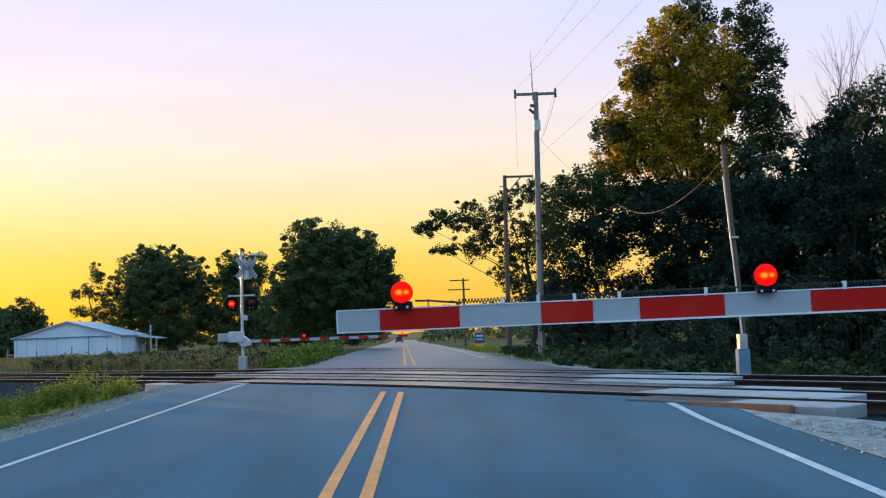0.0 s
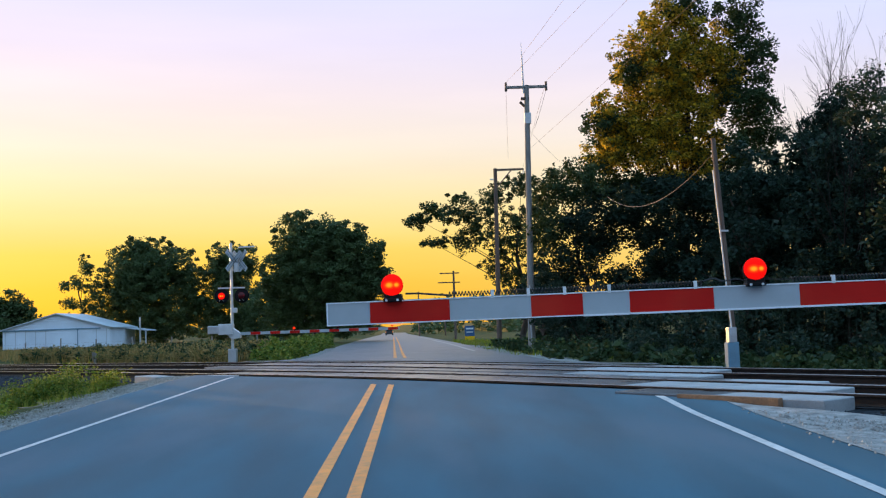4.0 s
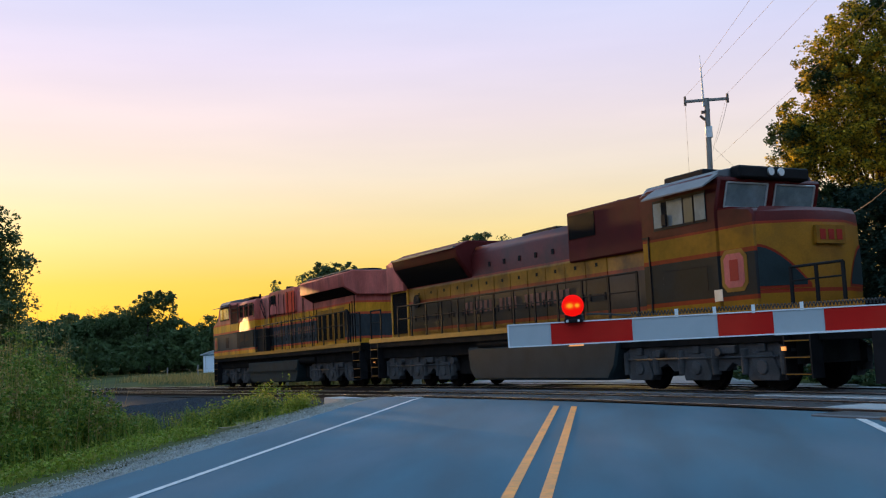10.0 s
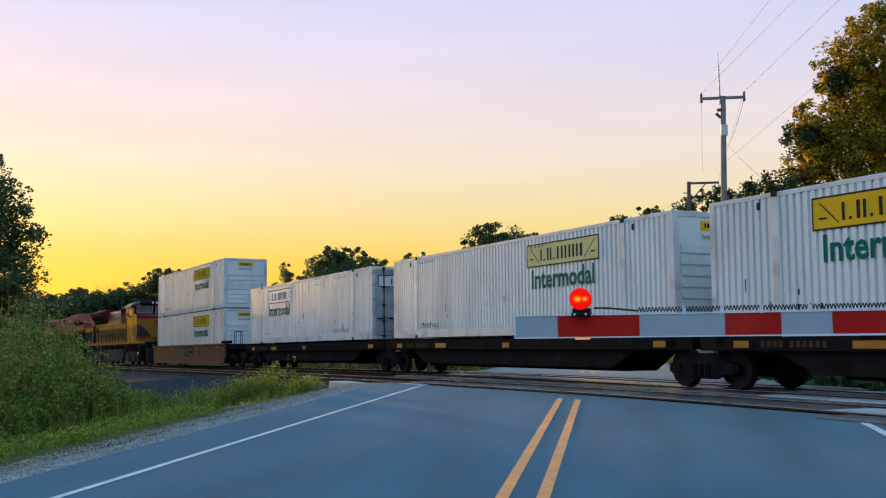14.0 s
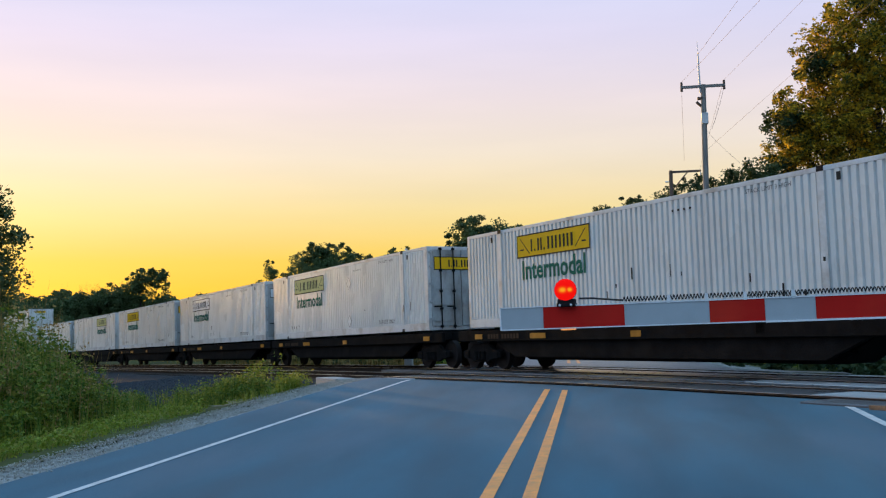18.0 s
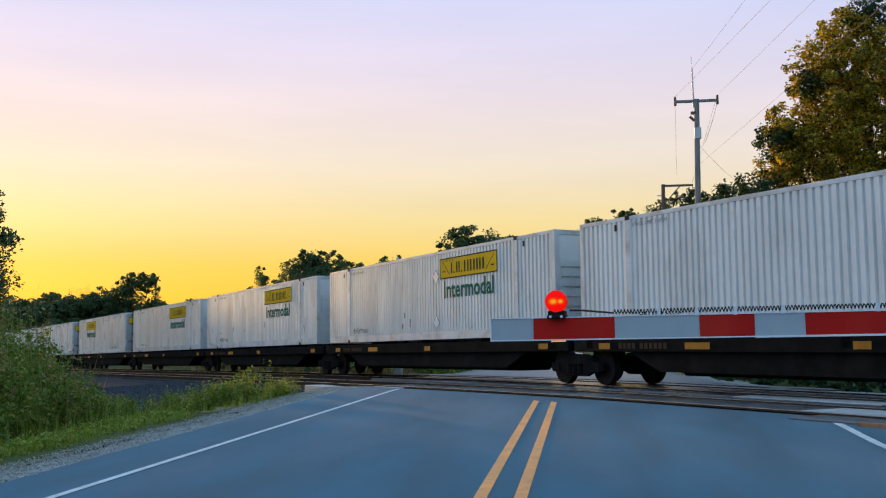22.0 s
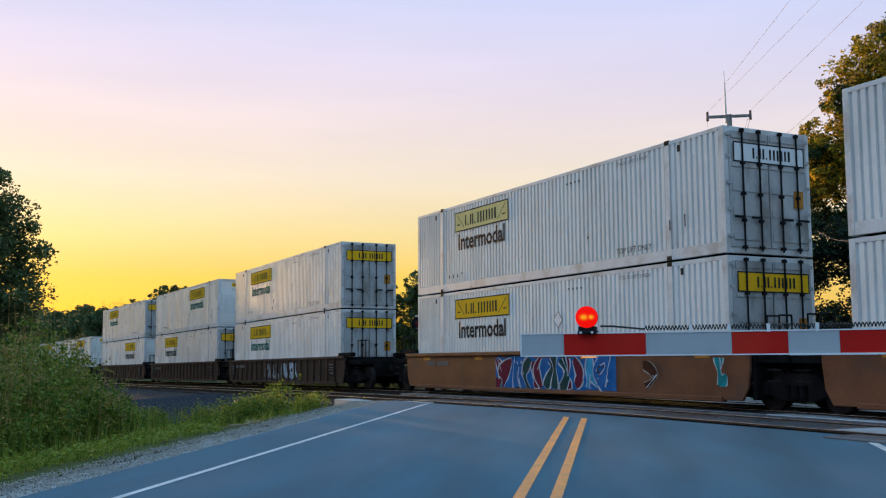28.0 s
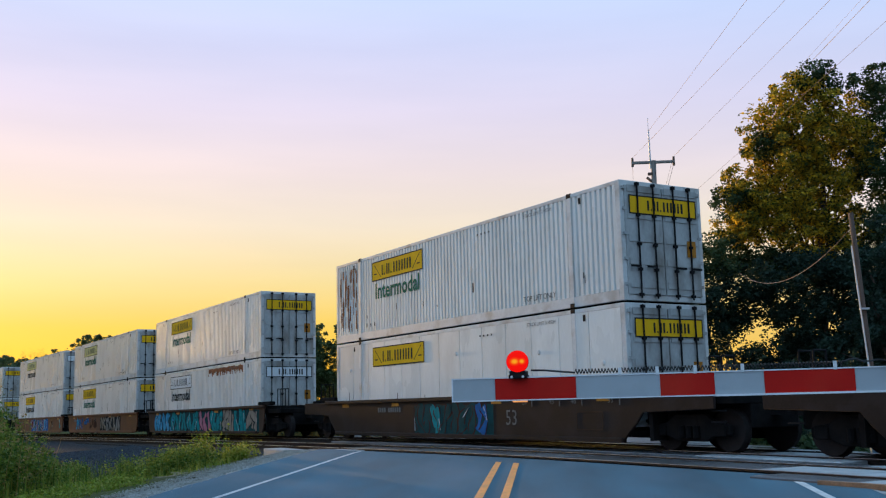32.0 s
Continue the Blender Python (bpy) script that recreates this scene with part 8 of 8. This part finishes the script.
bare_tree(-80.5, 156, 13.4, 77, "thin bare tree in the field edge")
bare_tree(-34.0, 50.2, 13.5, 78, "bare-topped tree at the field edge")


def far_woods():
    rng = np.random.default_rng(9)
    cs, rs = [], []
    for k in range(900):
        az = radians(rng.uniform(-62, 45))
        dd = rng.uniform(230, 420)
        hh = (dd * 0.02 + 2.5 + 3.0 * noise.noise(Vector((az * 14, 0, 3)))) * (0.35 if az < radians(-34) else 1.0)
        x, y = dd * math.sin(az), dd * math.cos(az)
        if abs(x - road_x(y)) < 7:
            continue
        cs.append((x, y, -1.5 + rng.uniform(0.0, 1.0) * hh))
        rs.append(rng.uniform(2.2, 4.0))
    v, f = leaf_cloud(cs, rs, 70, 1.3, rng)
    return np_mesh("far_woods", v, f, LEAF_FAR)


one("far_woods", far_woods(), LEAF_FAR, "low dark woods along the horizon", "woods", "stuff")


# ---- weeds and grass ----
def blades(spots, rng, hmin, hmax, width, lean=0.35, z=None):
    """Grass blades as bent strips of two quads each."""
    n = len(spots)
    p = np.array([(x, y, ground_z(x, y) - 0.02) for x, y in spots]) if z is None else np.array([(x, y, z(x, y)) for x, y in spots])
    h = rng.uniform(hmin, hmax, (n, 1))
    ang = rng.uniform(0, 6.28, n)
    d = np.stack([np.cos(ang), np.sin(ang), np.zeros(n)], 1)
    s = np.stack([-np.sin(ang), np.cos(ang), np.zeros(n)], 1) * width
    ln = d * rng.uniform(0.05, lean, (n, 1)) * h
    up = np.array([0, 0, 1.0])
    m = p + up * h * 0.55 + ln * 0.35
    e = p + up * h + ln
    v = np.stack([p - s, p + s, m - s * 0.7, m + s * 0.7, e - s * 0.1, e + s * 0.1], 1).reshape(-1, 3)
    k = np.arange(n)[:, None] * 6
    f = np.concatenate([k + np.array([0, 1, 3, 2]), k + np.array([2, 3, 5, 4])], 0)
    return v, f


def scatter(rng, n, x0, x1, y0, y1, keep):
    out = []
    while len(out) < n:
        x, y = rng.uniform(x0, x1), rng.uniform(y0, y1)
        if keep(x, y, rng):
            out.append((x, y))
    return out


def verge_keep(x, y, rng):
    s, p = across(x, y)
    n1 = noise.noise(Vector((x * 0.7, y * 0.7, 5)))
    edge = -6.75 + 0.45 * noise.noise(Vector((x, y * 0.8, 5)))
    if p > 5.0 + 0.8 * n1:
        return False
    return x < edge - 0.25 and n1 + rng.uniform(-0.5, 0.5) + 0.35 * min(edge - x - 0.6, 1.0) > -0.05


rng = np.random.default_rng(4)
sp = scatter(rng, 9000, -10.4, -6.2, 5, 24, verge_keep)
one("verge_grass", np_mesh("verge_grass", *blades(sp, rng, 0.04, 0.17, 0.007, 1.0), WEED_BRIGHT), WEED_BRIGHT, "bright yellow-green verge grass beside the gravel", "grass", "stuff")
sp = scatter(rng, 7000, -22, -7.6, 4, 24, lambda x, y, r: across(x, y)[1] < 6.8 and x < -8.0)
one("field_grass", np_mesh("field_grass", *blades(sp, rng, 0.25, 0.7, 0.009), WEED_GREEN), WEED_GREEN, "rough green grass below the railway bank", "grass", "stuff")
tuft = [(cx + rng.normal() * w, cy + rng.normal() * w) for cx, cy, w, n in ((-8.2, 21.6, 0.5, 500), (-7.5, 20.3, 0.35, 300), (-7.3, 21.8, 0.3, 160)) for _ in range(n)]
one("ballast_grass", np_mesh("ballast_grass", *blades(tuft, rng, 0.06, 0.24, 0.007, 0.8), WEED_BRIGHT), WEED_BRIGHT, "tufts of grass at the foot of the ballast", "grass", "stuff")


def weed_patch(name, spots, h0, h1, seed, material, label, per=34, leaf=0.13, fall=None):
    """Tall leafy weeds: upright stems with leaves, some gone to seed."""
    rng = np.random.default_rng(seed)
    v1, f1 = blades(spots, rng, h0, h1, 0.008, 0.25)
    if fall:
        v1 = v1.reshape(-1, 6, 3)
        foot = v1[:, :1, 2].copy()
        v1[:, :, 2] = foot + (v1[:, :, 2] - foot) * np.array([fall(x, y) for x, y in spots])[:, None]
        v1 = v1.reshape(-1, 3)
    cs, rs = [], []
    for x, y in spots:
        hh = rng.uniform(h0, h1) * (fall(x, y) if fall else 1.0)
        for k in range(3):
            cs.append((x + rng.uniform(-0.12, 0.12), y + rng.uniform(-0.12, 0.12), ground_z(x, y) + hh * rng.uniform(0.2, 0.95)))
            rs.append(rng.uniform(0.1, 0.22) * (0.7 if fall else 1.0) * max(1.0, h1 / 3.0))
    v2, f2 = leaf_cloud(cs, rs, per // 3, leaf, rng)
    me = np_mesh(name, np.concatenate([v1, v2]), np.concatenate([f1, f2 + len(v1)]), material)
    return one(name, me, material, label, "weeds", "stuff")


def thick(x, y, r):
    s, p = across(x, y)
    return p < 5.0 + 0.7 * noise.noise(Vector((x * 0.5, y * 0.5, 3))) and x < -8.75 - 0.2 * max(y - 15, 0) + 0.4 * noise.noise(Vector((x, y, 4)))


def lower(x, y):
    """The thicket is tallest away from the bank and tapers to its foot."""
    s, p = across(x, y)
    return 1.25 * (1 - 0.72 * smooth(1.6, 5.2, p)) * (0.8 + 0.6 * noise.noise(Vector((x * 0.6, y * 0.6, 6)))) * smooth(-8.2, -10.2, x) ** 0.5


rng = np.random.default_rng(14)
weed_patch("weed_thicket", scatter(rng, 3600, -14.5, -8.6, 9.5, 25, thick), 1.0, 2.2, 1, WEED_GREEN, "thick head-high yellow-green weeds at the field edge", 42, 0.07, lower)
weed_patch("weed_thicket", scatter(rng, 700, -19, -11, 10, 24, lambda x, y, r: across(x, y)[1] < 2.4), 1.1, 2.0, 2, WEED_GREEN, "thick green weeds at the field edge", 34, 0.12, lower)
weed_patch("dry_weeds", scatter(rng, 1300, -16.0, -9.0, 10, 25, thick), 1.5, 2.5, 3, WEED_DRY, "dry brown seed heads among the weeds", 24, 0.06, lower)
tuft = [(cx + rng.normal() * w, cy + rng.normal() * w) for cx, cy, w, n in ((-9.1, 23.6, 0.5, 300), (-8.5, 22.9, 0.4, 260), (-8.0, 22.4, 0.35, 160), (-9.9, 24.4, 0.4, 120)) for _ in range(n)]
weed_patch("ballast_weeds", tuft, 0.3, 0.95, 31, WEED_GREEN, "low green weeds growing in the ballast", 30, 0.06)
tuft = [(-7.35 + rng.normal() * 0.2, 23.75 + rng.normal() * 0.2) for _ in range(130)]
weed_patch("ballast_weeds", tuft, 0.15, 0.5, 32, WEED_BRIGHT, "small yellow-green weed tuft in the ballast", 24, 0.05)
low = scatter(rng, 2600, -10.4, -6.6, 5, 24, verge_keep)
weed_patch("verge_weeds", low, 0.08, 0.32, 34, WEED_BRIGHT, "low clumps of yellow-green verge weeds", 21, 0.05, lambda x, y: 0.25 + 0.9 * abs(noise.noise(Vector((x * 1.1, y * 0.8, 11)))) + 0.35 * smooth(-7.2, -8.8, x))
hedge = [(dd * math.sin(az), dd * math.cos(az)) for az, dd in zip(np.radians(rng.uniform(-33, -21.5, 420)), rng.uniform(150, 182, 420))]
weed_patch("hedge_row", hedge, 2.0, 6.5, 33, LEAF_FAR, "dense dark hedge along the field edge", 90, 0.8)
rng = np.random.default_rng(15)
back = lambda x, y, r: 21.3 < across(x, y)[1] < 34 and x < road_x(y) - 6.4
weed_patch("field_weeds", scatter(rng, 3000, -42, -6, 36, 75, back), 0.4, 1.05, 5, WEED_DRY, "brown tall grass beyond the tracks", leaf=0.11)
weed_patch("field_weeds", scatter(rng, 1600, -42, -6, 36, 75, back), 0.35, 1.1, 6, LEAF_MID, "dark green weeds beyond the tracks", leaf=0.13)
sp = scatter(rng, 16000, -62, -7, 40, 100, lambda x, y, r: across(x, y)[1] > 21.0 and x < road_x(y) - 6.0)
one("field_grass", np_mesh("field_grass", *blades(sp, rng, 0.25, 0.75, 0.03, 0.5), WEED_DRY), WEED_DRY, "long yellowed field grass beyond the tracks", "grass", "stuff")
weed_patch("roadside_bushes", scatter(rng, 500, -7.0, -4.9, 42, 75, lambda x, y, r: x < road_x(y) - 4.6), 0.4, 1.2, 7, WEED_GREEN, "green bushes beside the far road", leaf=0.15)
right = lambda x, y, r: across(x, y)[1] > 20.6 and x > road_x(y) + 4.7
weed_patch("roadside_weeds", scatter(rng, 900, 3.8, 22, 20, 60, right), 0.25, 0.7, 8, LEAF_MID, "green weeds under the trees beyond the tracks", leaf=0.2)
weed_patch("undergrowth", scatter(rng, 1300, 6.5, 26, 24, 56, lambda x, y, r: across(x, y)[1] > 23.5 and noise.noise(Vector((x * 0.4, y * 0.4, 2))) > -0.2), 0.5, 3.4, 9, LEAF_DARK, "dark undergrowth beneath the trees", per=54, leaf=0.13)
sp = scatter(rng, 5000, 2.6, 12, 36, 90, lambda x, y, r: x > road_x(y) + 4.2)
one("far_verge_grass", np_mesh("far_verge_grass", *blades(sp, rng, 0.12, 0.35, 0.02), WEED_BRIGHT), WEED_BRIGHT, "bright mown grass beside the far road", "grass", "stuff")


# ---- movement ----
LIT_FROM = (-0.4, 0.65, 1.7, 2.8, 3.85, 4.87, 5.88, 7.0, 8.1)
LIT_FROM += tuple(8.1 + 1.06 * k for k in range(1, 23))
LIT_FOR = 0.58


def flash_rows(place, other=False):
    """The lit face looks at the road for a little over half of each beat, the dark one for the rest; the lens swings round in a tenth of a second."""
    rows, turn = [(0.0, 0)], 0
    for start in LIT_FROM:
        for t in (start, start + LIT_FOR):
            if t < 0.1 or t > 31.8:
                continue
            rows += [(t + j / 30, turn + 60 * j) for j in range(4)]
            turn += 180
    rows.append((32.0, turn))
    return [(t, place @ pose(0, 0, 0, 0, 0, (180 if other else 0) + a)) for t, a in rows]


def motions():
    times = [2.0 * k for k in range(17)]
    for ob, q, base, *rest in MOVING:
        lift, turn = rest if rest else (0.0, 0)
        walk(ob, [(t, train_pose(q, base, t) @ pose(0, 0, lift, 0, 0, turn)) for t in times])
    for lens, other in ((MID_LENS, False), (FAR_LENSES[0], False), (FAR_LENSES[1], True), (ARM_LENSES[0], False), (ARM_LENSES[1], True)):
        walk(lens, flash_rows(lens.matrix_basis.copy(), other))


motions()
